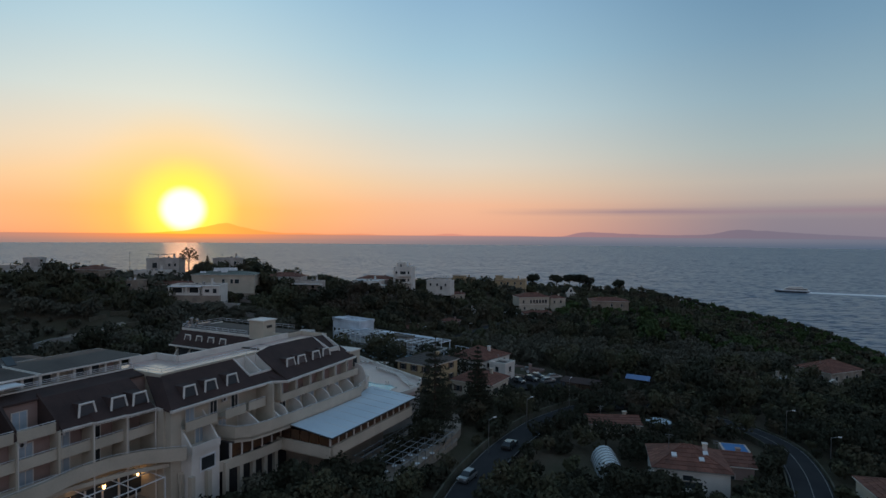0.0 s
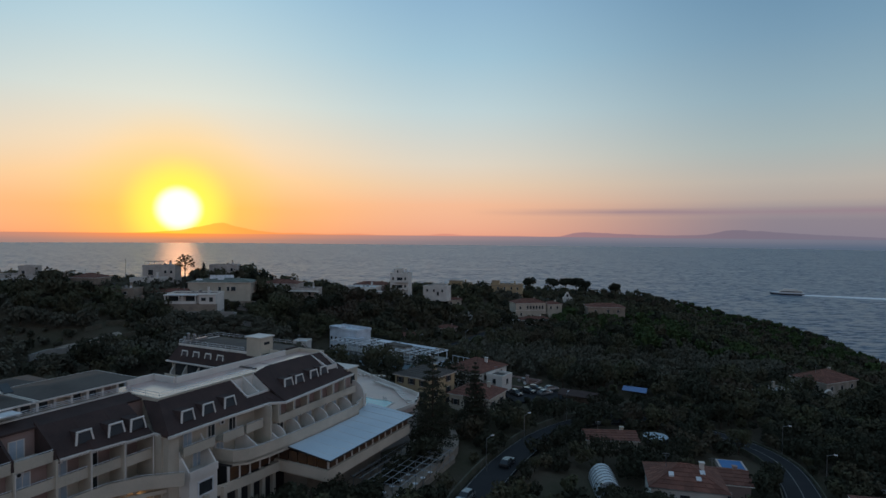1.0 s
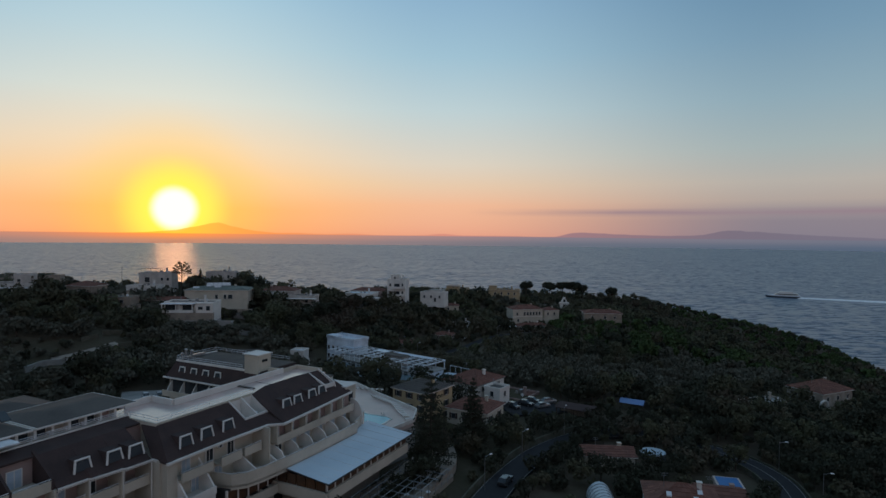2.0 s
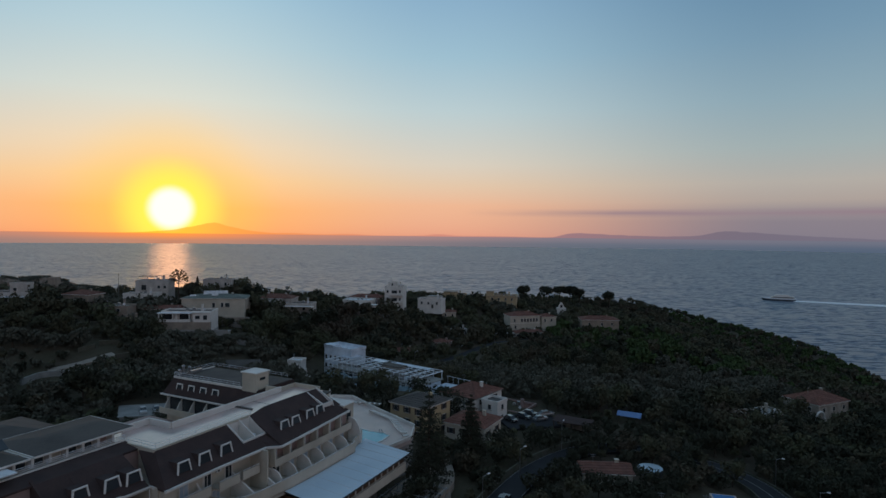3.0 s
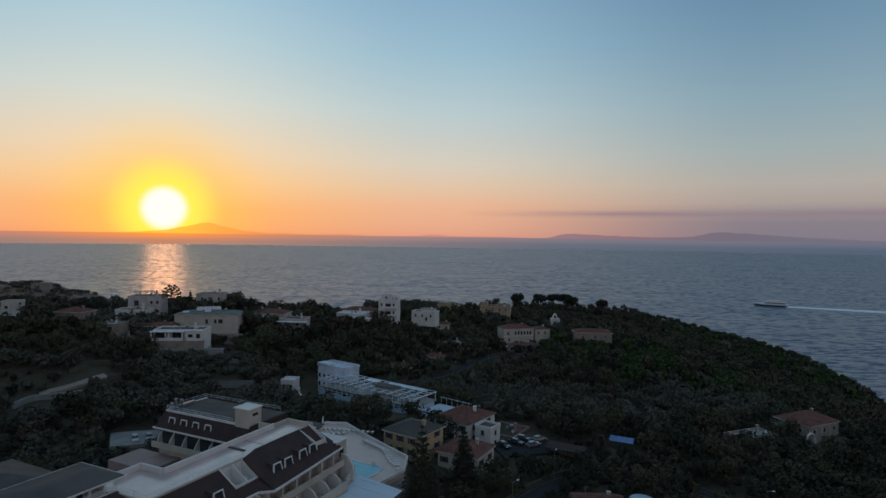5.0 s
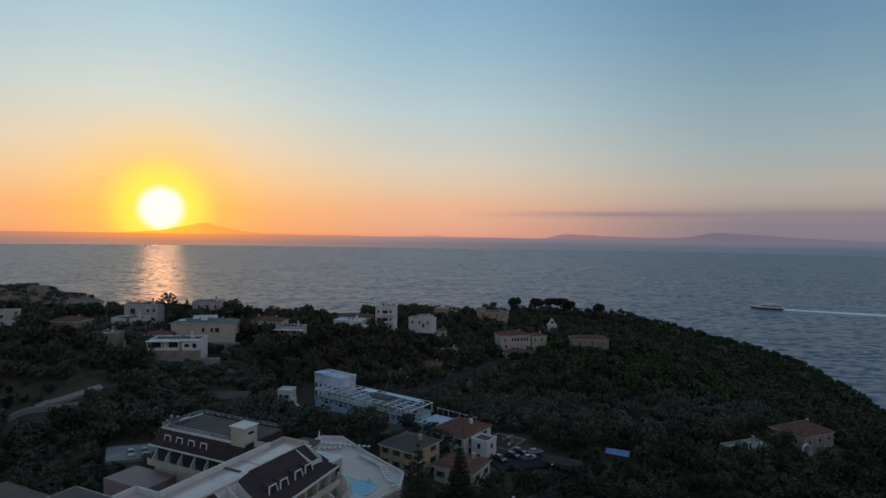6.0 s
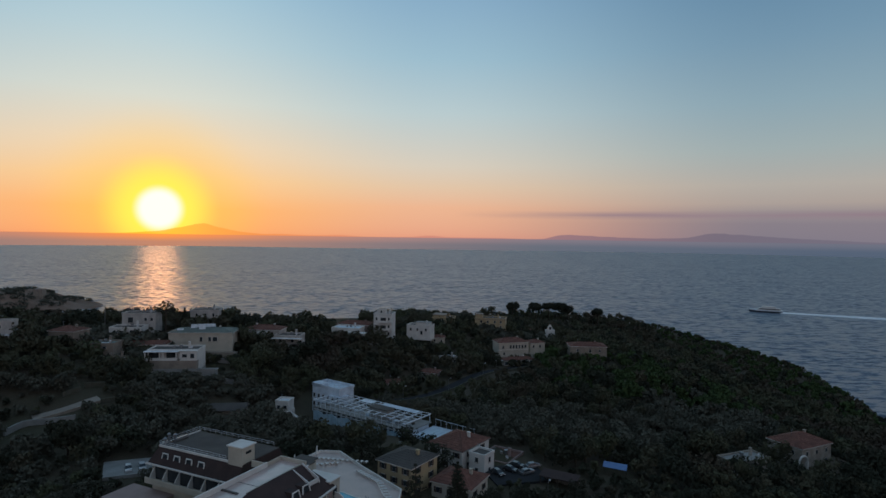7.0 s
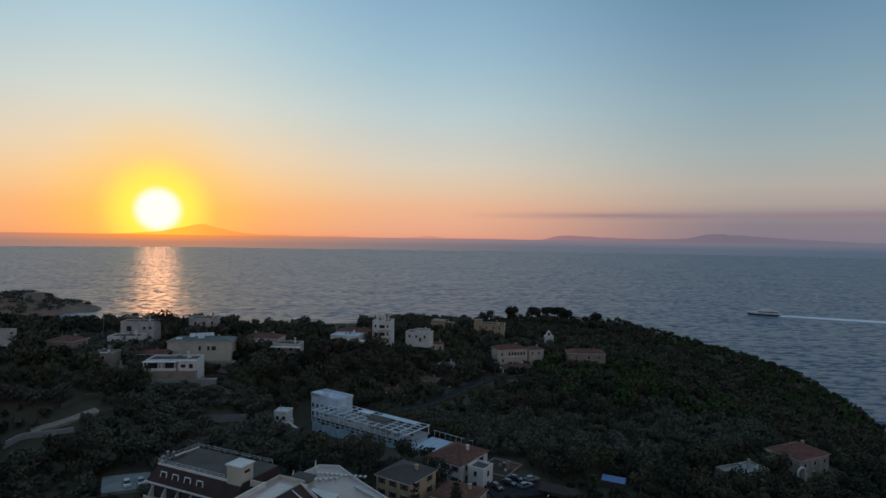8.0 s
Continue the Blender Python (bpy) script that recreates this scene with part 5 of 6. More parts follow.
for u, v in ((80.5, -21.5), (73, -22.5)):
    t = thing("folded_parasol", hpose(u, v, 42.8, 25), "folded white parasol leaning on its stand", "parasol", "parasols")
    part("pole", Mesh().beam((0, 0, 0), (.5, 0, 2.4), .04, 6), STEEL, t)
    part("canopy", Mesh().beam((.15, 0, .9), (.62, 0, 3.0), .32, 8, .1), WHITE, t)
    part("base", Mesh().prism([(.35 * math.cos(a), .35 * math.sin(a)) for a in np.arange(8) * math.tau / 8], 0, .12), CONCRETE, t)

# ---- building under scaffolding ----
R2 = random.Random(8)
site = thing("scaffolded_building", pose(-39, 214, 27.6, 0, 0, -37.6), "pale building wrapped in blue scaffold netting, roof stripped to its frame", "building")
part("wall", Mesh().box(0, 44, 0.6, 10.5, -4, 9.2), SITEWHITE, site)
part("wall", Mesh().box(-9, 5.5, 6.5, 14, -4, 14.6), SITEWHITE, site)
part("wall", Mesh().box(44, 60, 0.6, 12, -4, 7.6), SITEWHITE, site)
part("floor_slab", Mesh().box(-0.3, 44.3, -0.3, 11.6, 9.2, 9.5), CONCRETE, site)
part("debris", Mesh().box(1, 43, 1, 11, 9.5, 9.54), CONCRETE, site)
part("floor_slab", Mesh().box(44.3, 61, -0.3, 13, 7.6, 7.9), SITEWHITE, site)
for x0, x1, y0, y1, z in ((-9.2, 5.7, 6.3, 6.6, 14.6), (-9.2, 5.7, 13.9, 14.2, 14.6), (-9.2, -8.9, 6.6, 13.9, 14.6), (5.4, 5.7, 6.6, 13.9, 14.6)):
    part("parapet", Mesh().box(x0, x1, y0, y1, z, z + 0.9), SITEWHITE, site)
part("parapet", Mesh().box(-9.2, -4.0, 6.3, 10, 14.6, 15.7), SITEWHITE, site)
for k in range(6):
    for z in (7.2, 10.4):
        window_parts(site, -8 + 2.5 * k, 6.5, z, 1.0, 1.4, "y-")
for k in range(3):
    window_parts(site, -9, 8 + 2.3 * k, 10.4, 1.0, 1.4, "x-")
# rows of openings and net bays along the front
for k in range(18):
    x = 0.4 + 2.45 * k
    part("net", Mesh().hexa([(x, -1.5, -3), (x + 2.35, -1.5, -3), (x + 2.35, -1.44, -3), (x, -1.44, -3)], [(x + .05, -1.45 - .12 * (k % 3), 8.3 + .5 * math.sin(k * 2.1)), (x + 2.3, -1.45 - .12 * ((k + 1) % 3), 8.3 + .5 * math.sin(k * 2.1 + 2)), (x + 2.3, -1.3, 8.3 + .5 * math.sin(k * 2.1 + 2)), (x + .05, -1.3, 8.3 + .5 * math.sin(k * 2.1))]), NETTING, site)
    part("opening", Mesh().box(x + .5, x + 1.9, .5, .62, 6.6, 8.8), GLASS, site)
    part("column", Mesh().beam((x, -0.2, 9.5), (x, -0.2, 12.0), .11, 4), SITEMETAL, site)
    part("post", Mesh().beam((x, -1.4, -4), (x, -1.4, 9.9), .05, 5), STEEL, site)
for k in range(6):
    x = 45 + 2.6 * k
    part("net", Mesh().box(x, x + 2.5, -1.5, -1.44, -3, 6.0 + .4 * math.sin(k * 1.7)), NETTING, site)
    part("post", Mesh().beam((x, -1.4, -4), (x, -1.4, 8.8), .05, 5), STEEL, site)
for z in (0.5, 2.6, 4.7, 6.8, 8.9):
    part("ledger", Mesh().beam((0, -1.45, z), (60 if z < 7 else 44, -1.45, z), .045, 5), STEEL, site)
    part("gangplank", Mesh().box(0, 44, -1.35, -.5, z - .1, z - .03), CONCRETE, site)
# open roof frame
for k in range(13):
    x = 3.65 * k
    part("roof_beam", Mesh().box(x - .14, x + .14, -1.0, 11.8, 11.9, 12.2), SITEMETAL, site)
    part("post", Mesh().box(x - .1, x + .1, 11.2, 11.4, 9.5, 11.9), SITEMETAL, site)
for k in range(6):
    y = -0.6 + 2.4 * k
    part("purlin", Mesh().box(-.2, 44, y - .09, y + .09, 12.2, 12.36), SITEMETAL, site)
for k, (x, y, w, d) in enumerate(((1, 5, 6, 5.5), (14.5, 7.5, 6, 3), (24, 8.2, 16, 3.0))):
    part("roof_sheet", Mesh().box(x, x + w, y, y + d, 12.37, 12.44), SITEWHITE if k % 2 == 0 else SITEMETAL, site)
part("plant_room", Mesh().box(24, 32, 3.0, 6.4, 9.5, 12.9), CONCRETE, site)
part("plant_roof", Mesh().box(23.6, 32.4, 2.6, 6.8, 12.9, 13.1), FELT, site)
for k in range(5):
    part("pallet", Mesh().box(33 + 1.9 * k, 34.4 + 1.9 * k, 1.5 + (k % 2) * 1.2, 2.6 + (k % 2) * 1.2, 9.5, 10.1 + .3 * (k % 3)), SITEWHITE if k % 2 else STEEL, site)
for k in range(8):
    part("glass_roof_panel", Mesh().box(45.5 + 1.9 * k, 47.2 + 1.9 * k, 1.0, 10.5, 7.95, 8.1), AWNING, site)
    part("post", Mesh().beam((45.3 + 2.2 * k, 12.7, 7.9), (45.3 + 2.2 * k, 12.7, 10.4), .06, 4), SITEMETAL, site)
    part("post", Mesh().beam((45.3 + 2.2 * k, -.1, 7.9), (45.3 + 2.2 * k, -.1, 9.0), .05, 4), SITEMETAL, site)
part("top_rail", Mesh().beam((45, 12.7, 10.4), (61, 12.7, 10.0), .07, 4).beam((45, -.1, 9.0), (61, -.1, 9.0), .06, 4), SITEMETAL, site)
for k in range(22):
    x, y = 2 + 40 * R2.random(), 1.2 + 9 * R2.random()
    w, d, h = R2.uniform(.5, 2.4), R2.uniform(.4, 1.4), R2.uniform(.2, 1.1)
    part("stack", Mesh().box(x, x + w, y, y + d, 9.5, 9.5 + h), R2.choice((SITEWHITE, STEEL, CONCRETE, BARK)), site, "stacked building material")
for k in range(9):
    x = 1.0 + 4.9 * k
    part("brace", Mesh().beam((x, -1.42, .5), (x + 2.4, -1.42, 4.7), .04, 4).beam((x + 2.4, -1.42, 4.7), (x, -1.42, 8.9), .04, 4), STEEL, site)
    part("crossbar", Mesh().beam((x, -.9, 11.0), (x + 4.8, -.9, 11.0), .05, 4), SITEMETAL, site)
part("wall_patch", Mesh().box(-8.4, -5.2, 6.38, 6.5, 4.0, 6.6), CONCRETE, site)
for k in range(5):
    part("roof_pipe", Mesh().beam((-7.5 + 2.6 * k, 9, 14.6), (-7.5 + 2.6 * k, 9, 16.0), .12, 6), SITEMETAL, site)
# netted rubble chute beside it
part("net_heap", Mesh().hexa([(-14, -1, -3), (-1, -4, -3), (0, 5, -3), (-13, 8, -3)], [(-10, 1, 3.0), (-3, -1, 4.4), (-2, 4, 5.0), (-9, 5, 3.4)]), NETTING, site)

# ---- roads, walls and yards ----


def ribbon(pts, w, lift=0.12, n=10):
    """A smooth band along plan points that follows the ground; gives the mesh."""
    p = [Vector(q) for q in pts]
    line = []
    for i in range(len(p) - 1):
        a, b, c, d = p[max(i - 1, 0)], p[i], p[i + 1], p[min(i + 2, len(p) - 1)]
        for k in range(n):
            t = k / n
            line.append(0.5 * ((2 * b) + (c - a) * t + (2 * a - 5 * b + 4 * c - d) * t * t + (3 * b - a - 3 * c + d) * t ** 3))
    line.append(p[-1])
    return line, w, lift


def lay(name, pts, w, mat, label, lift=0.5, off=0.0, thick=0.9, kind="structure", z=None):
    line, w, lift = ribbon(pts, w, lift)
    L, Rr = [], []
    for i, q in enumerate(line):
        d = (line[min(i + 1, len(line) - 1)] - line[max(i - 1, 0)]).normalized()
        s = Vector((-d.y, d.x))
        c = q + s * off
        h = (ground_at(q.x, q.y) if z is None else z) + lift
        L.append((*(c + s * w / 2), h))
        Rr.append((*(c - s * w / 2), h))
    m = Mesh()
    for i in range(len(L) - 1):
        top = [Rr[i], Rr[i + 1], L[i + 1], L[i]]
        m.hexa([(x, y, zz - thick) for x, y, zz in top], top)
    return solid(name, m, mat, label, name, kind)


MAIN = [(-14, 10), (-6, 50), (3, 84), (7.5, 97), (13, 109), (22, 124), (34, 135), (46, 139)]
BEND = [(46, 139), (58, 136), (66, 128), (68.5, 117), (65, 104), (58.5, 90), (48, 70), (36, 40)]
FAR = [(-30, 232), (-13, 243), (4, 262), (33, 294), (46, 304), (70, 322)]
lay("road", MAIN, 5.6, ASPHALT, "narrow asphalt road between garden walls")
lay("road", BEND, 6.0, ASPHALT, "asphalt road in a tight bend")
lay("road", FAR, 6.0, ASPHALT, "asphalt road climbing the valley")
lay("road_line", BEND, 0.14, LINE, "worn white line along the road", 0.515, 0, 0.01)
for p in (MAIN, BEND):
    for s in (-1, 1):
        lay("road_line", p, 0.12, LINE, "worn white edge line of the road", 0.515, s * 2.7, 0.01)
lay("garden_wall", MAIN[1:], 0.3, OLDWALL, "stone wall along the road", 1.5, 3.6, 2.2)
lay("garden_wall", BEND[:-1], 0.3, OLDWALL, "low stone wall round the bend", 1.2, -3.5, 2.0)
lay("garden_wall", BEND[:-1], 0.25, OLDWALL, "low mossy kerb wall inside the bend", 0.75, 3.5, 1.6)
lay("garden_wall", FAR, 0.4, OLDWALL, "stone wall below the valley road", 1.4, -3.4, 3.2)
for pts, w in (([(-121, 172), (-119.8, 178.7), (-114, 180.5), (-107, 182.7)], .5), ([(-112, 236), (-95, 240), (-74, 242)], .5), ([(-58, 300), (-40, 303), (-26, 306)], .6), ([(-95, 216), (-80, 219), (-66, 224)], .6)):
    lay("terrace_wall", pts, w, CONCRETE, "long pale retaining wall of a garden terrace", 1.8, 0, 3.0)
for a, b2 in (((-138.6, 223), (-134.3, 229.8)), ((-131, 223.9), (-126, 231)), ((-117, 204.9), (-111, 207)), ((-111.7, 212), (-109.6, 216)), ((-119.5, 197), (-116.5, 201.5)), ((-105, 193), (-97.5, 195.2)), ((-146, 212), (-139, 214)), ((-128, 212), (-121, 214.5))):
    lay("terrace_wall", [a, ((a[0] + b2[0]) / 2, (a[1] + b2[1]) / 2 + .4), b2], .5, OLDWALL, "weathered dry stone wall of a garden terrace", 1.5, 0, 3.0)
lay("path", [(-121, 184), (-113, 190.5), (-107, 196)], 6.0, STONE, "pale concrete drive on the slope", .4)
lay("path", [(-58, 303), (-42, 307), (-25, 311)], 5, CONCRETE, "pale terrace before a villa", .6)
lay("path", [(-80, 148), (-70, 153)], 11, CONCRETE, "grey parking yard behind the hotel", .5)
lay("path", [(18, 154), (33, 158)], 12, ASPHALT, "small asphalt car park", .5)
solid("garden_paving", Mesh().prism([(-17, 95), (-7, 88), (3, 108), (2, 122), (-4, 120), (-9, 108)], 35.0, 36.9), STONE, "grey garden paving below the hotel", "paving", "structure")
lay("garden_path", [(-7, 88), (-1, 103), (3, 113), (2.5, 124)], 1.4, STONE, "pale path with a balustrade", 1.2, 0, 2, z=36.4)

# pergola in the hotel garden
pg = thing("pergola", pose(-10, 97, 36.9, 0, 0, 63), "open metal pergola over the garden terrace", "pergola")
for i in range(8):
    for j in range(4):
        part("post", Mesh().beam((i * 2.5 - 5, j * 2.9 - 7, 0), (i * 2.5 - 5, j * 2.9 - 7, 2.5), .06, 5), STEEL, pg)
for i in range(8):
    part("rafter", Mesh().beam((i * 2.5 - 5, -7.6, 2.55), (i * 2.5 - 5, 2.3, 2.55), .06, 4), STEEL, pg)
for j in range(7):
    part("rafter", Mesh().beam((-5.5, j * 1.45 - 7, 2.66), (13, j * 1.45 - 7, 2.66), .05, 4), STEEL, pg)

# terrace furniture under the pergola


def garden_table(m):
    t = thing("garden_table", m, "small white round garden table", "table", "garden tables")
    part("tabletop", Mesh().prism([(.45 * math.cos(a), .45 * math.sin(a)) for a in np.arange(10) * math.tau / 10], .7, .74), METAL, t)
    part("leg", Mesh().beam((0, 0, 0), (0, 0, .7), .05, 6), STEEL, t)
    return t


tb = garden_table(HOTEL @ pose(38, -20.5, 36.9))
for i in range(5):
    for j in range(2):
        if i + j:
            copy_thing(tb, HOTEL @ pose(38 + 2.6 * i, -20.5 - 2.8 * j, 36.9))

# ---- vehicles ----


def car(m, paint, label, group=""):
    t = thing("car", m, label, "car", group)
    b = Mesh()
    b.hexa([(-.84, -2.05, .25), (.84, -2.05, .25), (.84, 2.05, .25), (-.84, 2.05, .25)], [(-.86, -2.1, .62), (.86, -2.1, .62), (.86, 2.1, .62), (-.86, 2.1, .62)])
    b.hexa([(-.86, -2.1, .62), (.86, -2.1, .62), (.86, 2.1, .62), (-.86, 2.1, .62)], [(-.78, -2.0, .9), (.78, -2.0, .9), (.78, 2.02, .92), (-.78, 2.02, .92)])
    part("body", b, paint, t)
    part("cabin", Mesh().hexa([(-.76, -1.1, .9), (.76, -1.1, .9), (.76, 1.9, .9), (-.76, 1.9, .9)], [(-.62, -.35, 1.42), (.62, -.35, 1.42), (.62, 1.3, 1.42), (-.62, 1.3, 1.42)]), GLASS, t, "dark car glass")
    part("roof", Mesh().box(-.62, .62, -.35, 1.3, 1.42, 1.48, .05), paint, t)
    for x in (-.8, .8):
        for y in (-1.3, 1.3):
            w = part("wheel", Mesh().beam((x - .1, y, .32), (x + .1, y, .32), .32, 12), RUBBER, t)
            part("rim", Mesh().beam((x - .115, y, .32), (x + .115, y, .32), .18, 8), STEEL, w)
        part("headlight", Mesh().box(x * .75 - .18, x * .75 + .18, -2.13, -2.0, .6, .76), METAL, t)
    return t


def on_ground(x, y, turn, lift=0.5):
    return pose(x, y, ground_at(x, y) + lift, 0, 0, turn)


c1 = car(on_ground(4.2, 92, -30, .5), CARPAINT_S, "silver-white hatchback on the road")
c2 = car(on_ground(12.6, 107, 152, .5), CARPAINT_D, "dark car driving on the road")
for x, y, a in ((28.5, 156, 120), (31, 160.5, 110)):
    car(on_ground(x, y, a), CARPAINT_S, "silver parked car in the small car park", "parked cars")
for x, y, a in ((20.5, 155, 30), (24.2, 157.5, 50), (26.5, 160.5, 60)):
    car(on_ground(x, y, a), CARPAINT_D, "dark parked car in the small car park", "parked cars")
for k in range(3):
    car(on_ground(-74 + 2.7 * k, 148.5 + 1.6 * k, 30), CARPAINT_W, "white parked car behind the hotel", "parked cars")

# ---- yards on the lower slope ----
gh = thing("polytunnel", on_ground(29.2, 101.5, -6, 0), "arched greenhouse tunnel of clouded film", "greenhouse")
for k in range(7):
    y0 = -4.2 + 1.2 * k
    m = Mesh()
    arc = [(2.3 * math.cos(math.pi * i / 10), 2.9 * math.sin(math.pi * i / 10)) for i in range(11)]
    m.hexa([(x, y0, z + .3) for x, z in arc][::-1], [(x, y0 + 1.14, z + .3) for x, z in arc][::-1])
    part("film", m, PLASTIC, gh)
    hoop = Mesh().tube([(x * 1.02, y0 - .03, z * 1.02 + .3) for x, z in arc], .05)
    part("hoop", hoop, STEEL, gh)
ring16 = [(math.cos(math.tau * k / 20), math.sin(math.tau * k / 20)) for k in range(20)]
tk = thing("round_pool", on_ground(47, 125.5, 0, .3), "round garden pool under a pale cover", "pool")
part("tank", Mesh().prism([(2.7 * x, 2.7 * y) for x, y in ring16], -.5, .9), STEEL, tk)
part("cover", Mesh().prism([(2.6 * x, 2.6 * y) for x, y in ring16], .9, 1.0), AWNING, tk)
bp = thing("garden_pool", on_ground(56, 110.5, -14, 1.6), "small rectangular pool with a blue cover", "pool")
part("coping", Mesh().box(-2.4, 2.4, -2.6, 2.6, -.6, .35), PAVING, bp)
part("cover", Mesh().box(-2.0, 2.0, -2.2, 2.2, .35, .42), BLUE, bp)
bt = thing("blue_tarpaulin", on_ground(54, 160, -25, .2), "blue tarpaulin roof over a lean-to", "tarpaulin")
part("sheet", Mesh().hexa([(-3.2, -1.4, 2.0), (3.2, -1.4, 1.8), (3.2, 1.4, 2.5), (-3.2, 1.4, 2.6)], [(-3.2, -1.4, 2.06), (3.2, -1.4, 1.86), (3.2, 1.4, 2.56), (-3.2, 1.4, 2.66)]), TARP, bt)
for x in (-3, 3):
    for y in (-1.2, 1.2):
        part("post", Mesh().beam((x, y, -.5), (x, y, 2.1), .06, 5), BARK, bt)
sh = thing("barn", pose(-66, 199, 38.5, 0, 0, 6), "long low barn with a grey sheet roof", "barn")
part("wall", Mesh().box(-6, 6, -3, 3, -3, 2.4), STONE, sh)
part("roof", Mesh().hexa([(-6.6, -3.8, 2.3), (6.6, -3.8, 2.3), (6.6, 3.8, 2.3), (-6.6, 3.8, 2.3)], [(-6.6, -.1, 3.9), (6.6, -.1, 3.9), (6.6, .1, 3.9), (-6.6, .1, 3.9)]), FELT, sh)
sh2 = thing("lean_to", on_ground(36, 150, -30, 0), "wooden lean-to with a tiled roof by the car park", "shed")
part("roof", Mesh().hexa([(-5, -2, 2.4), (5, -2, 2.4), (5, 2, 3.0), (-5, 2, 3.0)], [(-5, -2, 2.55), (5, -2, 2.55), (5, 2, 3.15), (-5, 2, 3.15)]), SHINGLE, sh2)
for x in (-4.6, 0, 4.6):
    for y in (-1.7, 1.7):
        part("post", Mesh().box(x - .1, x + .1, y - .1, y + .1, -1, 2.6), BARK, sh2)
part("back_wall", Mesh().box(-4.8, 4.8, 1.6, 1.8, -1, 2.6), STONE, sh2)
# skylights on the broad ridge house
for x, y in ((-9.4, -3.4), (-4.6, -.4), (-2.2, .4), (.2, 1.0), (2.6, 1.4), (-.6, -2.0)):
    part("skylight", Mesh().hexa([(x - 1.3, y - 1, 7.9), (x + 1.3, y - 1, 7.9), (x + 1.3, y + 1, 7.9), (x - 1.3, y + 1, 7.9)], [(x - 1.2, y - .1, 10.4 if x > -8 else 9.0), (x + 1.2, y - .1, 10.4 if x > -8 else 9.0), (x + 1.2, y + .1, 10.4 if x > -8 else 9.0), (x - 1.2, y + .1, 10.4 if x > -8 else 9.0)]), METAL, big)
# belfry of a chapel among the pines
bell = thing("chapel_belfry", pose(88, 400, 30, 0, 0, 0), "small white chapel belfry among pines", "belfry")
part("wall", Mesh().box(-3, 3, -2, 2, -4, 7), WHITE, bell)
part("gable", Mesh().hexa([(-2.2, -.7, 7), (2.2, -.7, 7), (2.2, .7, 7), (-2.2, .7, 7)], [(-.5, -.6, 10.5), (.5, -.6, 10.5), (.5, .6, 10.5), (-.5, .6, 10.5)]), WHITE, bell)
part("opening", Mesh().box(-.7, .7, -.8, -.66, 7.2, 9), GLASS, bell)
# arch on the old villa
ar = thing("arched_porch", pose(123.4, 183.2, 25.9, 0, 0, 24), "white arched porch in front of the old villa", "porch")
am = Mesh().tube([(2.05 * math.cos(math.pi * k / 14), 0, 2.6 + 2.05 * math.sin(math.pi * k / 14)) for k in range(15)], .33, 6)
part("arch", am, WHITE, ar)
for s in (-1, 1):
    part("pier", Mesh().box(s * 2.05 - .3, s * 2.05 + .3, -.35, .35, -3, 2.6), WHITE, ar)
part("parapet", Mesh().box(-3.4, 3.4, -2.6, -2.3, -2, .6), WHITE, ar)

# ---- leaves ----


def leaf_cloud(lumps, n, size, rs, flat=0.6):
    """Small leaf quads on and in a set of ellipsoid lumps (centre, radii); returns points and faces."""
    lumps = [(np.array(c, float), np.array(r, float)) for c, r in lumps]
    wt = np.array([r[0] * r[1] + r[0] * r[2] for c, r in lumps])
    pick = rs.choice(len(lumps), n, p=wt / wt.sum())
    d = rs.normal(size=(n, 3))
    d /= np.linalg.norm(d, axis=1)[:, None]
    C, Rr = np.array([l[0] for l in lumps])[pick], np.array([l[1] for l in lumps])[pick]
    pos = C + d * Rr * (0.72 + 0.34 * rs.rand(n, 1))
    nor = d * np.array([1, 1, 1.0]) + rs.normal(size=(n, 3)) * flat
    nor /= np.linalg.norm(nor, axis=1)[:, None]
    t = np.cross(nor, rs.normal(size=(n, 3)))
    t /= np.linalg.norm(t, axis=1)[:, None]
    b = np.cross(nor, t)
    s = size * (0.6 + 0.8 * rs.rand(n, 1))
    v = np.stack([pos - t * s - b * s * .55, pos + t * s * .9 - b * s * .6, pos + t * s * .75 + b * s * .6, pos - t * s * .8 + b * s * .5], 1)
    v += nor[:, None] * s[:, None] * (rs.rand(n, 4, 1) - .5) * .5
    return v.reshape(-1, 3)


def quads_mesh(name, v, mat):
    n = len(v) // 4
    me = bpy.data.meshes.new(name)
    me.vertices.add(len(v))
    me.vertices.foreach_set("co", v.astype(np.float32).ravel())
    me.loops.add(4 * n)
    me.loops.foreach_set("vertex_index", np.arange(4 * n, dtype=np.int32))
    me.polygons.add(n)
    me.polygons.foreach_set("loop_start", np.arange(n, dtype=np.int32) * 4)
    me.update()
    me.validate()
    me.materials.append(mat)
    return me


# ---- sea side: headland, islands, ferry ----


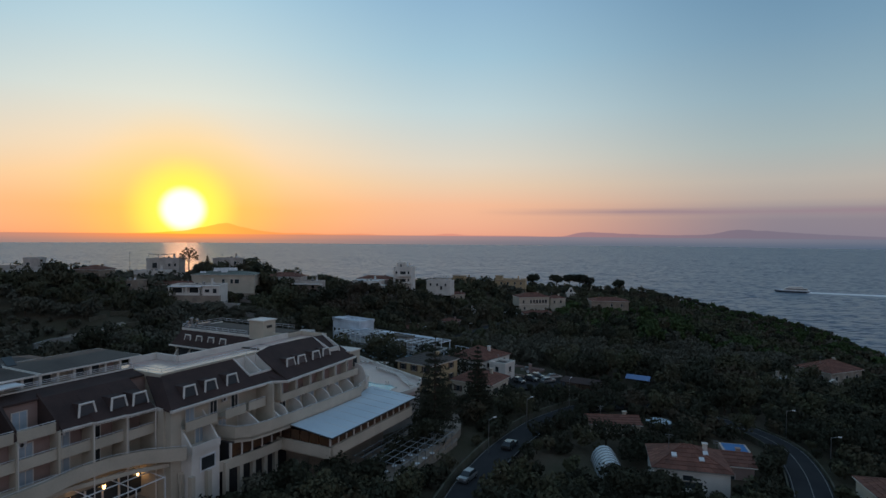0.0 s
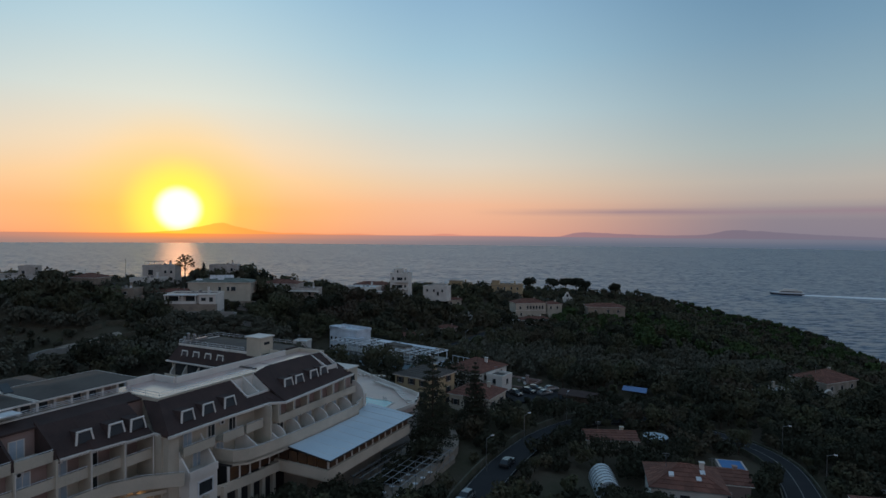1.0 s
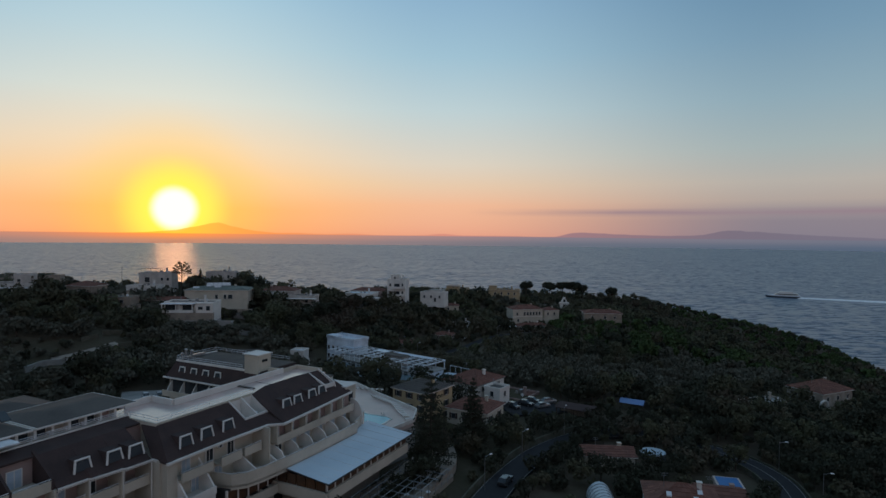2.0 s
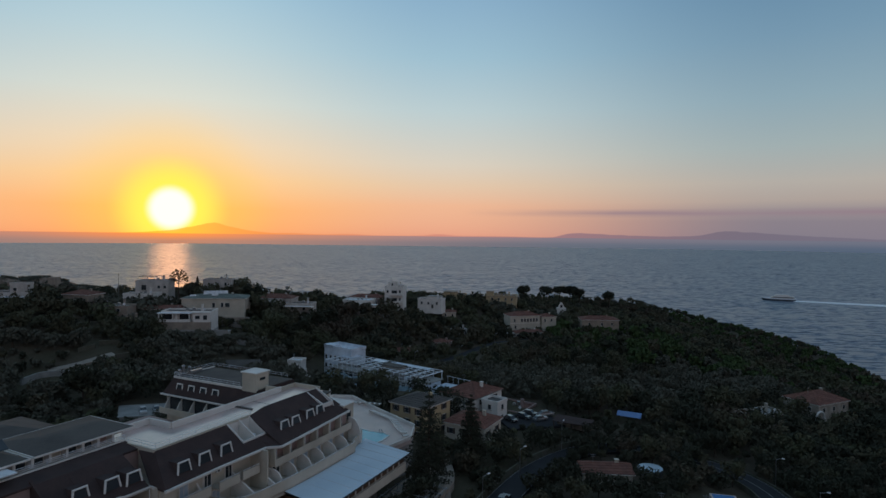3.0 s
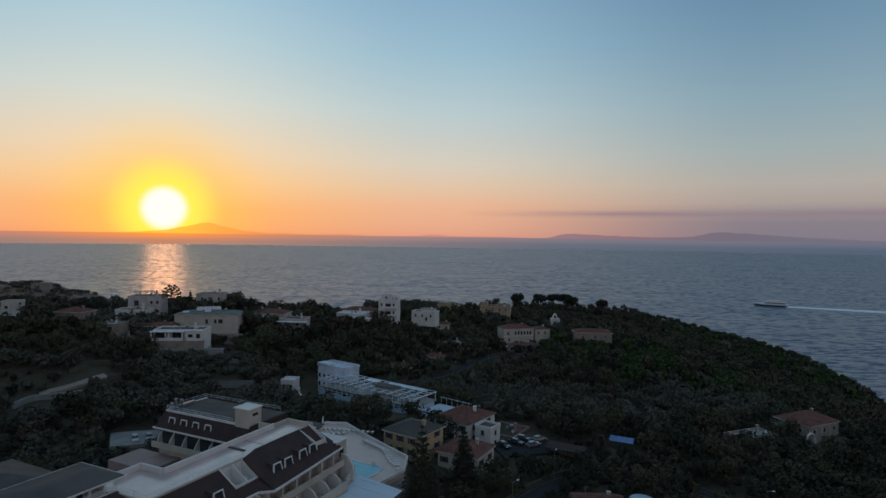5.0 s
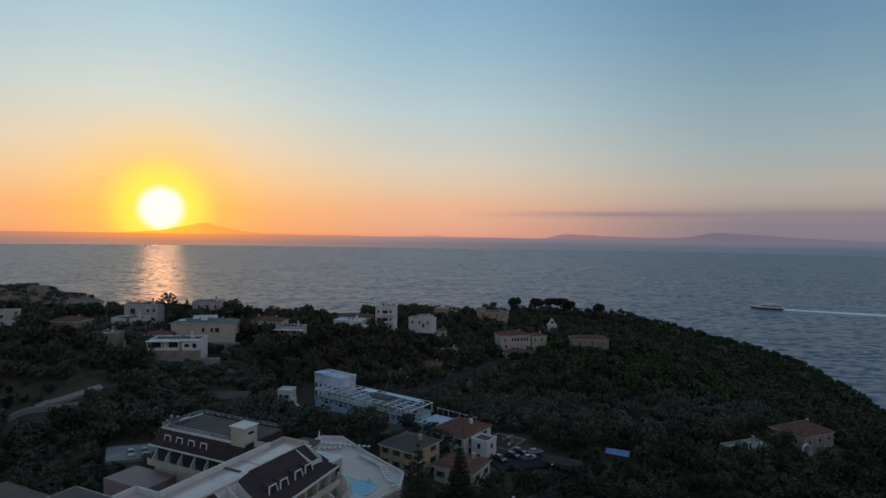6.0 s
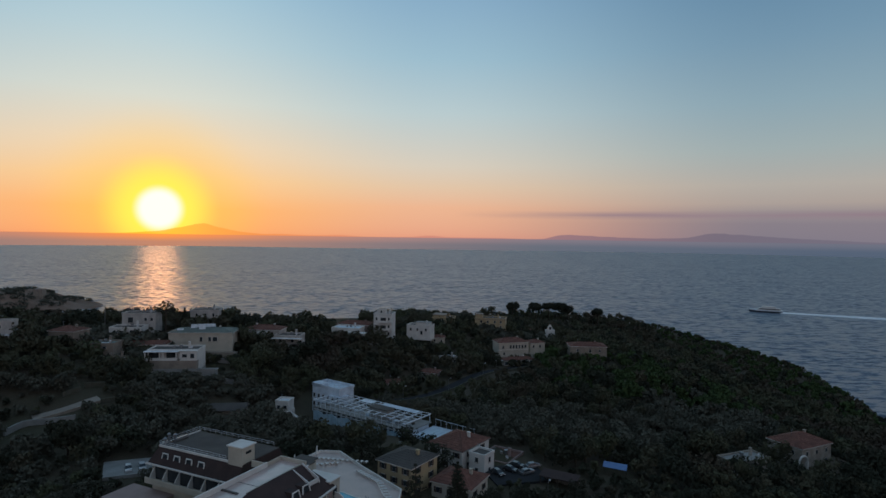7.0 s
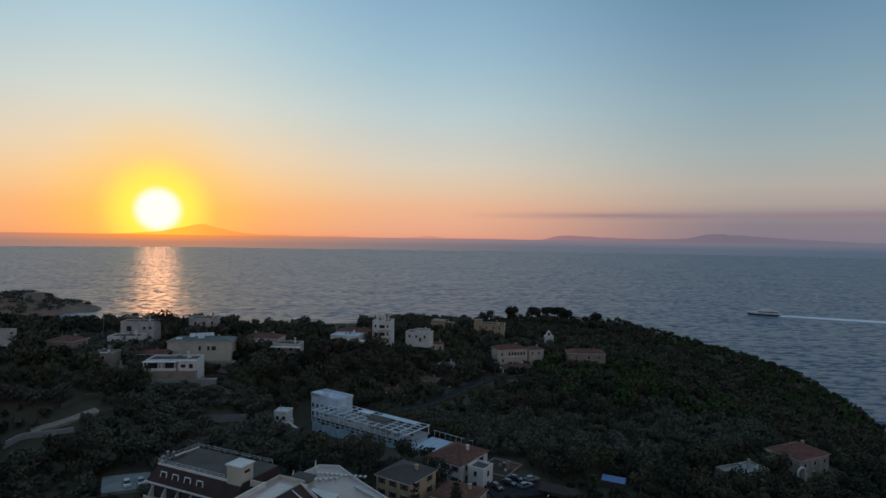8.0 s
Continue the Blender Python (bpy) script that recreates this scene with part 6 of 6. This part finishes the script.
def headland():
    xs, ys = np.arange(-900, -400, 5.0), np.arange(640, 900, 5.0)
    gx, gy = np.meshgrid(xs, ys)
    w = np.clip((-432 - gx) / 60, 0, 1) ** .6
    c = 792 + (gx + 432) * 0.10
    half = 14 + 52 * w
    s = np.clip(1 - np.abs(gy - c) / half, 0, 1)
    h = np.where(gx < -430, (3 + 16 * np.clip((-440 - gx) / 75, 0, 1.25)) * np.minimum(s * 2.2, 1) ** .8, 0) - 1.5
    h += np.array([noise.noise((x * .05, y * .05, 4)) for x, y in zip(gx.ravel(), gy.ravel())]).reshape(gx.shape) * 5.0 * (h > 0)
    n = len(xs)
    k = np.arange(len(ys) - 1)[:, None] * n + np.arange(n - 1)[None]
    me = bpy.data.meshes.new("headland")
    me.from_pydata(np.stack([gx.ravel(), gy.ravel(), h.ravel()], 1).tolist(), [], np.stack([k, k + 1, k + n + 1, k + n], -1).reshape(-1, 4).tolist())
    me.materials.append(material("headland_scrub", (0.20, 0.135, 0.10), 0.95, second=(0.28, 0.20, 0.155), scale=0.03, fine=.3, bump=.8, spec=.1))
    tagged(new("headland", me), "dark rocky headland with scrub across the bay", "headland", "", "structure")
    rs = np.random.RandomState(31)
    pts = [leaf_cloud([((0, 0, 1.2), (4.5, 4.5, 2.6)), ((3, 1, 1.0), (3, 3, 2.0))], 46, 1.0, rs) + np.array([x, y, z]) for x, y, z in zip(gx.ravel(), gy.ravel(), h.ravel()) if z > 5 and x < -445 and rs.rand() < .2]
    if pts:
        tagged(new("scrub", quads_mesh("scrub", np.concatenate(pts), OLIVE)), "dark scrub and low trees on the headland", "scrub", "", "stuff")
    t = thing("watchtower", pose(-500, 778, 15, 0, 0, 8), "square stone watchtower on the headland", "tower")
    part("wall", Mesh().box(-6, 6, -6, 6, -6, 9, .8), STONE, t)
    part("parapet", Mesh().box(-5.6, 5.6, -5.6, 5.6, 9, 10.4), STONE, t)


headland()


fx, fy = 492, 818
ferry = thing("ferry", pose(fx, fy, 0, 0, 0, 62), "white high-speed ferry leaving a wake", "ferry")
hull = Mesh().hexa([(-4.2, -19, 0), (4.2, -19, 0), (4.2, 12, 0), (0, 21, 0), (-4.2, 12, 0)], [(-4.8, -20, 3.4), (4.8, -20, 3.4), (4.8, 13, 3.4), (0, 24, 4.2), (-4.8, 13, 3.4)])
part("hull", hull, SITEMETAL, ferry, "white hull")
part("boot_stripe", Mesh().hexa([(-4.3, -19.2, .02), (4.3, -19.2, .02), (4.3, 12.1, .02), (0, 21.3, .02), (-4.3, 12.1, .02)], [(-4.62, -19.7, 1.9), (4.62, -19.7, 1.9), (4.62, 12.6, 1.9), (0, 22.8, 2.2), (-4.62, 12.6, 1.9)]), GLASS, ferry, "dark blue lower hull")
part("saloon", Mesh().hexa([(-4.5, -18, 3.4), (4.5, -18, 3.4), (4.5, 12, 3.4), (-4.5, 12, 3.4)], [(-4.3, -17, 6.2), (4.3, -17, 6.2), (4.0, 9, 6.2), (-4.0, 9, 6.2)]), WHITE, ferry)
part("upper_deck", Mesh().hexa([(-3.8, -12, 6.2), (3.8, -12, 6.2), (3.8, 7, 6.2), (-3.8, 7, 6.2)], [(-3.6, -11, 8.4), (3.6, -11, 8.4), (3.2, 5, 8.4), (-3.2, 5, 8.4)]), WHITE, ferry)
part("window_band", Mesh().box(-4.55, 4.55, -16, 9, 4.3, 5.4), GLASS, ferry)
part("mast", Mesh().beam((0, -3, 8.4), (0, -4.5, 13), .25, 6), METAL, ferry)
rng = random.Random(5)
wake = Mesh()
for k in range(190):
    a = k / 190
    y, w = -20 - 300 * a, 3.0 + 15 * a
    for j in range(11):
        x = rng.uniform(-w, w) if j > 1 else rng.choice((-1, 1)) * w * .8
        s = rng.uniform(1.6, 3.6) * (1.3 - .4 * a)
        yy = y + rng.uniform(-2, 2)
        wake.hexa([(x - s, yy - 2.4, .03), (x + s, yy - 2, .03), (x + s * .8, yy + 2.2, .03), (x - s, yy + 2.6, .03)], [(x - s * .6, yy - 1.6, .9), (x + s * .6, yy - 1.4, .8), (x + s * .5, yy + 1.4, .8), (x - s * .6, yy + 1.7, .75)])
n = 60
for j, off in enumerate((0.0, 2.2)):
    L = [(off + (1 - 2 * j) * (6 * k / n + 1.5 * math.sin(k * .7) * k / n), -19 - 300 * k / n) for k in range(n + 1)]
    wake.band(L, 3.4 + j * 1.6, .05, .9 - .2 * j)
wk = solid("wake", wake, FOAM, "broken white wake behind the ferry", "wake", "stuff", pose(fx, fy, 0, 0, 0, 62))

# street lamps along the roads
def street_lamp(x, y, turn):
    t = thing("street_lamp", pose(x, y, ground_at(x, y) + .3, 0, 0, turn), "unlit grey street lamp beside the road", "street lamp", "street lamps")
    part("pole", Mesh().beam((0, 0, 0), (0, 0, 6.2), .08, 6, .05), STEEL, t)
    part("arm", Mesh().beam((0, 0, 6.1), (0, -1.2, 6.5), .04, 5), STEEL, t)
    part("lantern", Mesh().box(-.14, .14, -1.6, -1.0, 6.4, 6.55, .03), METAL, t)
    return t


sl = street_lamp(17.5, 119, 120)
for x, y, a in ((8.5, 104, 120), (30, 136.5, 150), (-8, 243.5, 130), (12, 265, 130), (30, 286, 130), (72, 121, 60), (70, 104, 60), (57, 313, 130)):
    copy_thing(sl, pose(x, y, ground_at(x, y) + .3, 0, 0, a))

# ---- trees ----
R3 = np.random.RandomState(11)


def lumpy(rs, w, h, base, n):
    """Lumps for a broad uneven crown."""
    out = [((0, 0, base + h * .5), (w * .34, w * .34, h * .42))]
    for k in range(n):
        a, r = rs.rand() * math.tau, w * (.2 + .16 * rs.rand())
        out.append(((math.cos(a) * r, math.sin(a) * r, base + h * (.3 + .5 * rs.rand())), (w * (.14 + .1 * rs.rand()), w * (.14 + .1 * rs.rand()), h * (.16 + .12 * rs.rand()))))
    return out


def trunk_mesh(rs, h, r, limbs=4, spread=1.0):
    m = Mesh()
    m.beam((0, 0, -.8), (.1 * r, 0, h * .55), r, 7, r * .7)
    for k in range(limbs):
        a = math.tau * k / limbs + rs.rand()
        m.beam((0, 0, h * (.4 + .1 * rs.rand())), (math.cos(a) * spread, math.sin(a) * spread, h * (.85 + .2 * rs.rand())), r * .5, 5, r * .18)
    return m


def tree(m, w, h, mat, label, rs, n=420, size=.34, stem=.35, name="tree", group="trees on the slope"):
    t = thing(name, m, label, "tree", group)
    part("trunk", trunk_mesh(rs, h * stem * 1.6, .05 * w, 4, w * .22), BARK, t)
    part("crown", quads_mesh("crown", leaf_cloud(lumpy(rs, w, h * (1 - stem * .6), h * stem * .6, 9), n, size, rs), mat), mat, t)
    return t


# what keeps trees away: circles of plan x, y, radius
KEEP = [(-169, 232, 9), (-143, 240, 6), (-124, 236, 7), (-127, 263, 8), (-122, 272, 7), (-105, 286, 7), (-97, 256, 13), (-94, 227, 9), (-76, 280, 8), (-65, 276, 7), (-38, 316, 9), (-37, 326, 8), (-20, 322, 6.5), (0, 334, 7), (15, 386, 8),
        (48, 392, 9), (52, 325, 12), (50, 311, 9), (-33, 203, 8), (-26, 198, 8), (-19, 193, 8), (-12, 187, 8), (-5, 182, 7), (63, 333, 7), (96, 328, 11), (4, 290, 5), (-13, 272, 5), (14, 318, 5.5), (9, 345, 5), (70, 420, 8), (-5, 146, 8.5), (10, 165, 10), (10, 143, 8), (23, 170, 8), (131, 192, 11), (103, 181, 8.5), (42, 98, 8),
        (36, 121, 6.5), (71.6, 87, 8), (51.5, 104, 5), (-50.4, 213, 6), (-48, 206, 5), (-44, 201, 4), (-66, 199, 7), (28, 157, 8), (20, 155, 6), (-74, 150, 8), (29, 101, 5.0), (47, 125.5, 3.5), (58, 112, 5), (54, 160, 4), (88, 400, 6), (-10, 96, 10), (-2, 104, 8),
        (0, 113, 7), (127, 182, 6), (37, 150, 6), (-40, 228, 11)]
for i in range(8):
    KEEP.append((-39 + 7.5 * i * .79 + 3, 214 - 7.5 * i * .61 + 4, 9.5))
for p, w in ((MAIN, 3.4), (BEND, 3.4), (FAR, 4.0)):
    KEEP += [(q.x, q.y, w) for q in ribbon(p, 1)[0][::3] if not (p is not FAR and q.y > 130)]
KEEP += [(-120, 179, 5), (-114, 188, 6), (-107, 194, 5), (-115, 175, 5), (-108, 177, 5), (-103, 178, 4), (-117, 169, 4), (-112, 165, 5), (-38, 196, 6), (-31, 191, 6), (-24, 186, 6), (-17, 181, 6), (-10, 177, 5), (-62, 190, 5), (-90, 247, 5), (-98, 246, 5), (-106, 246, 4), (-84, 248, 4), (-128, 220, 4), (-136, 222, 4), (-113, 203, 4), (-110, 210, 3), (-116, 196, 4), (-100, 190, 4), (20, 258, 5), (11, 249, 5), (28, 268, 6), (40, 281, 6), (30, 262, 4), (2, 240, 5), (-8, 230, 5), (50, 290, 6), (60, 300, 5)]
KEEP = [(x, y, r * .78 if y > 225 and r > 5.6 and (x, y) not in ((52, 325), (50, 311), (96, 328)) else r) for x, y, r in KEEP]
KEEP += [(4.5, 281, 7), (-12, 263, 6), (13, 309, 7), (9, 336, 6), (96, 312, 10), (49, 300, 10), (31, 283, 8), (38, 290, 8), (14, 264, 8), (22, 274, 8), (6, 254, 7), (-6, 240, 7), (-94, 218, 7), (-98, 243, 9), (121, 178, 6), (115, 174, 4), (128, 180, 5)]
KEEP = np.array(KEEP)
HI = HOTEL.inverted()


def clear(x, y, r=0.0):
    if ((KEEP[:, 0] - x) ** 2 + (KEEP[:, 1] - y) ** 2 < (KEEP[:, 2] + r) ** 2).any():
        return False
    q = HI @ Vector((x, y, 0))
    u, v = q.x, -q.y
    return not ((-34 < u < 30 and -30 < v < 9 + r) or (28 < u < 56 and -42 < v < 18 + r) or (34 < u < 60 and -46 < v < -5) or (54 < u < 89 and -27 < v < 12 + r))


spots, cell = [], {}


def room_for(x, y, r):
    """Whether a crown of radius r finds a place; crowns may overlap by half."""
    i, j = int(x // 8), int(y // 8)
    for a in (i - 1, i, i + 1):
        for b in (j - 1, j, j + 1):
            for px, py, pr in cell.get((a, b), ()):
                if (px - x) ** 2 + (py - y) ** 2 < (.56 * (pr + r)) ** 2:
                    return False
    cell.setdefault((i, j), []).append((x, y, r))
    return True


for big_first in (1.55, 1.15, .85, .6, .42):
    for k in range(int(5200 / big_first ** .8)):
        y = 46 + 560 * R3.rand() ** 1.15
        x = R3.uniform(-(y * .82 + 32), y * .82 + 32)
        sc = big_first * R3.uniform(.85, 1.2)
        if x > 300 or x < -330 or (x < -50 and y > 420) or (y < 150 and sc > 1.1) or not clear(x, y, 0.3 + .9 * sc):
            continue
        h = ground_at(x, y)
        if h < 2.5:
            continue
        gap = noise.noise((x * .03, y * .03, 9))
        if sc > .62 and ((gap > .30 and y > 170 and x < -40) or (x > 205 and sc > 1.0) or gap > .48):
            continue
        if room_for(x, y, 2.9 * sc):
            spots.append((x, y, h, noise.noise((x * .012, y * .012, 3)), R3.rand(), sc))
for gx, gy, gw, gd, turn in GARDENS:
    c, sn = math.cos(radians(turn)), math.sin(radians(turn))
    n = int(gw / 2.6)
    out = 13.2 if (gx, gy) == (-96, 230.5) else 14 if (gx, gy) == (-95.6, 259) else 4.2
    for k in range(n):
        lx, ly = -gw / 2 + gw * (k + R3.rand()) / n, -gd / 2 - out - 1.5 * R3.rand()
        x, y = gx + lx * c - ly * sn, gy + lx * sn + ly * c
        spots.append((x, y, ground_at(x, y), .2 * R3.randn(), R3.rand(), R3.uniform(.55, .95)))
spots.sort(key=lambda s: s[0] ** 2 + s[1] ** 2)


def kind_of(x, y, n, r):
    if 60 < x < 160 and 250 < y < 340 and r > .45:
        return "fresh"
    if x > 215 and r > .5:
        return "fresh"
    if y < 175 and x > -5:
        return "pine" if r < .62 else "leaf"
    if n > (.08 if x < 60 else .34) or (y < 205 and x < -20 and r > .4):
        return "olive"
    return "leaf" if r > .2 else "pine"


MATS = {"fresh": FRESH, "olive": OLIVE, "leaf": LEAF, "pine": PINE}
LAB = {"fresh": "spring-green leafy tree on the wooded slope", "olive": "grey-green olive tree on a terrace", "leaf": "dark evergreen tree with a rounded crown", "pine": "very dark dense evergreen tree"}
protos = {}
for k in MATS:
    for j in range(3):
        rs = np.random.RandomState(20 + j + 7 * len(k))
        w, h = (5.4, 4.6) if k == "olive" else (5.6, 6.2)
        crown = quads_mesh("crown", leaf_cloud(lumpy(rs, w, h * .82, h * .2, 10), 900, .22, rs), MATS[k])
        trunk = trunk_mesh(rs, h * .55, .2, 4, 1.3).data("trunk")
        protos[k, j] = (crown, trunk)
near = [s for s in spots if s[1] < 215]
singles = set(range(0, len(near), max(1, len(near) // 290)))
rest = {k: [] for k in MATS}
for i, (x, y, h, n, r, sc) in enumerate(spots):
    k = kind_of(x, y, n, r)
    if -180 < x < -60 and 236 < y < 330:
        sc *= 1.2
    if i < len(near) and i in singles:
        t = thing("tree", pose(x, y, h, 0, 0, R3.uniform(0, 360)) @ Matrix.Scale(sc, 4), LAB[k], "tree", "trees on the slope")
        c, tr = protos[k, i % 3]
        part("crown", c, MATS[k], t)
        part("trunk", tr, BARK, t)
    else:
        d = math.hypot(x, y)
        w, hh = (5.4, 4.6) if k == "olive" else (5.8, 6.0)
        q = int((400 if d < 160 else 270 if d < 260 else 140 if d < 330 else 95) * (.25 + .75 * sc * sc))
        size = .27 if d < 160 else .36 if d < 260 else .56 if d < 330 else .66
        rest[k].append(leaf_cloud(lumpy(R3, w * sc, hh * .85 * sc, .3, 7), q, size, R3) + np.array([x, y, h]))
for k, v in rest.items():
    if v:
        ob = new("woods", quads_mesh("woods", np.concatenate(v), MATS[k]))
        tagged(ob, {"fresh": "spring-green foliage of the wooded slope", "olive": "grey-green olive groves on the terraces", "leaf": "dense dark evergreen woods of the hillside", "pine": "darkest evergreen scrub of the hillside"}[k], "woods", "", "stuff")

# ---- trees with a shape of their own ----


def umbrella_pine(x, y, z, h, w, rs, label="umbrella pine with a flat dark crown"):
    t = thing("stone_pine", pose(x, y, z), label, "tree", "umbrella pines")
    m = Mesh().beam((0, 0, -1), (.3, 0, h * .7), .35, 7, .25)
    lumps = []
    for k in range(9):
        a, r = math.tau * k / 9 + rs.rand() * .5, w * (.18 + .17 * rs.rand())
        e = (math.cos(a) * r, math.sin(a) * r, h * (.76 + .12 * rs.rand()))
        m.beam((.3, 0, h * (.55 + .1 * rs.rand())), e, .14, 5, .05)
        lumps.append((e, (w * .18, w * .18, h * .14)))
    lumps.append(((0, 0, h * .9), (w * .26, w * .26, h * .1)))
    part("trunk", m, BARK, t)
    part("crown", quads_mesh("crown", leaf_cloud(lumps, 1100, w * .04, rs), PINE), PINE, t)


def norfolk_pine(x, y, z, h, w, rs):
    t = thing("norfolk_pine", pose(x, y, z), "tall dark conifer with tiered branches in the hotel garden", "tree", "tiered conifers")
    part("trunk", Mesh().beam((0, 0, -1), (0, 0, h), .32, 8, .05), BARK, t)
    lumps = []
    tiers = 15
    for k in range(tiers):
        f = k / (tiers - 1)
        zz, r = h * (.12 + .86 * f), w / 2 * (1 - f) ** .8 + .25
        for j in range(7):
            a = math.tau * j / 7 + k * .45 + rs.rand() * .3
            rr = r * (.8 + .3 * rs.rand())
            part("branch", Mesh().beam((0, 0, zz), (math.cos(a) * rr, math.sin(a) * rr, zz + .12 * rr), .07, 4, .02), BARK, t)
            for s in (.35, .6, .85):
                lumps.append(((math.cos(a) * rr * s, math.sin(a) * rr * s, zz + .1 * rr * s), (.2 * r + .14, .2 * r + .14, .16)))
    part("foliage", quads_mesh("foliage", leaf_cloud(lumps, 5200, .17, rs), PINE), PINE, t)


rs = np.random.RandomState(3)
norfolk_pine(-1.3, 111, 36.5, 19.6, 10.5, rs)
norfolk_pine(7.6, 124, 36.0, 15.5, 7.5, rs)
mp = thing("monkey_puzzle_tree", pose(-118, 271, 55.5), "monkey puzzle tree with an open round crown against the sea", "tree")
tm, ml = Mesh().beam((0, 0, -1), (0, 0, 12), .3, 7, .1), []
for k in range(26):
    a, e = math.tau * k * .382, math.asin(.05 + .95 * (k / 26))
    q = (4.0 * math.cos(e) * math.cos(a), 4.0 * math.cos(e) * math.sin(a), 7.4 + 5.6 * math.sin(e))
    tm.beam((0, 0, 5.5 + 4.5 * math.sin(e)), q, .08, 4, .03)
    ml += [(q, (.6, .6, .35)), (tuple(c * .72 + d * .28 for c, d in zip(q, (0, 0, 8))), (.45, .45, .25))]
part("trunk", tm, BARK, mp)
part("crown", quads_mesh("crown", leaf_cloud(ml, 1500, .2, rs), PINE), PINE, mp)
for x, y, h, w in ((84, 545, 20, 15), (107, 548, 19, 15), (119, 548, 20, 15), (128, 545, 21, 17), (137, 546, 19, 13), (162, 535, 18, 13), (-12, 352, 10, 9), (3, 356, 10.5, 10)):
    umbrella_pine(x, y, ground_at(x, y), h, w, rs)
for x, y, h, w in ((146, 538, 13, 6), (-113, 280, 11, 5), (-62, 300, 11, 7), (142, 250, 9, 5)):
    t = thing("conifer", pose(x, y, ground_at(x, y)), "pointed dark conifer rising over the other trees", "tree", "conifers")
    part("trunk", Mesh().beam((0, 0, -1), (0, 0, h), .2, 6, .04), BARK, t)
    part("crown", quads_mesh("crown", leaf_cloud([((0, 0, h * (.2 + .08 * k)), (w * .5 * (1 - k / 10.5), w * .5 * (1 - k / 10.5), h * .07)) for k in range(10)], 800, .3, rs), PINE), PINE, t)
# garden shrubs along the hotel's foot
for k, (u, v, w, h) in enumerate(((33, 21, 5.5, 5.5), (27, 12, 5, 4.6), (24, 15, 6, 6.5), (30, 17.5, 6, 6.0), (20, 12, 5, 4.0), (16, 11, 4, 3.6), (36, 26, 4.5, 4), (40, 27, 4, 3.6), (52, 21, 5.5, 7), (55, 18, 5, 6), (26, 20, 5, 5), (21, 17, 5, 4.5), (10, 12, 4, 3.4), (31, 18.6, 4, 4.4), (34.5, 18.8, 4, 4.0), (38, 18.6, 3.6, 3.6), (43, 18.4, 4, 4.4), (47, 18.6, 4.4, 4.6), (50, 18.8, 4, 5.4), (28, 17, 5, 5.6))):
    q = HOTEL @ Vector((u, -v, 0))
    tree(pose(q.x, q.y, ground_at(q.x, q.y)), w, h, PINE, "dark rounded garden shrub at the hotel's foot", np.random.RandomState(50 + k), 520, .26, .1, "garden_shrub", "garden shrubs")
# mast on the ridge
mast = thing("aerial_mast", pose(-146, 272, 57), "thin steel aerial mast on the ridge", "mast")
part("pole", Mesh().beam((0, 0, 0), (0, 0, 9.5), .12, 6, .07), STEEL, mast)
part("cross_arm", Mesh().beam((-.5, 0, 8.6), (.5, 0, 8.6), .05, 4), STEEL, mast)
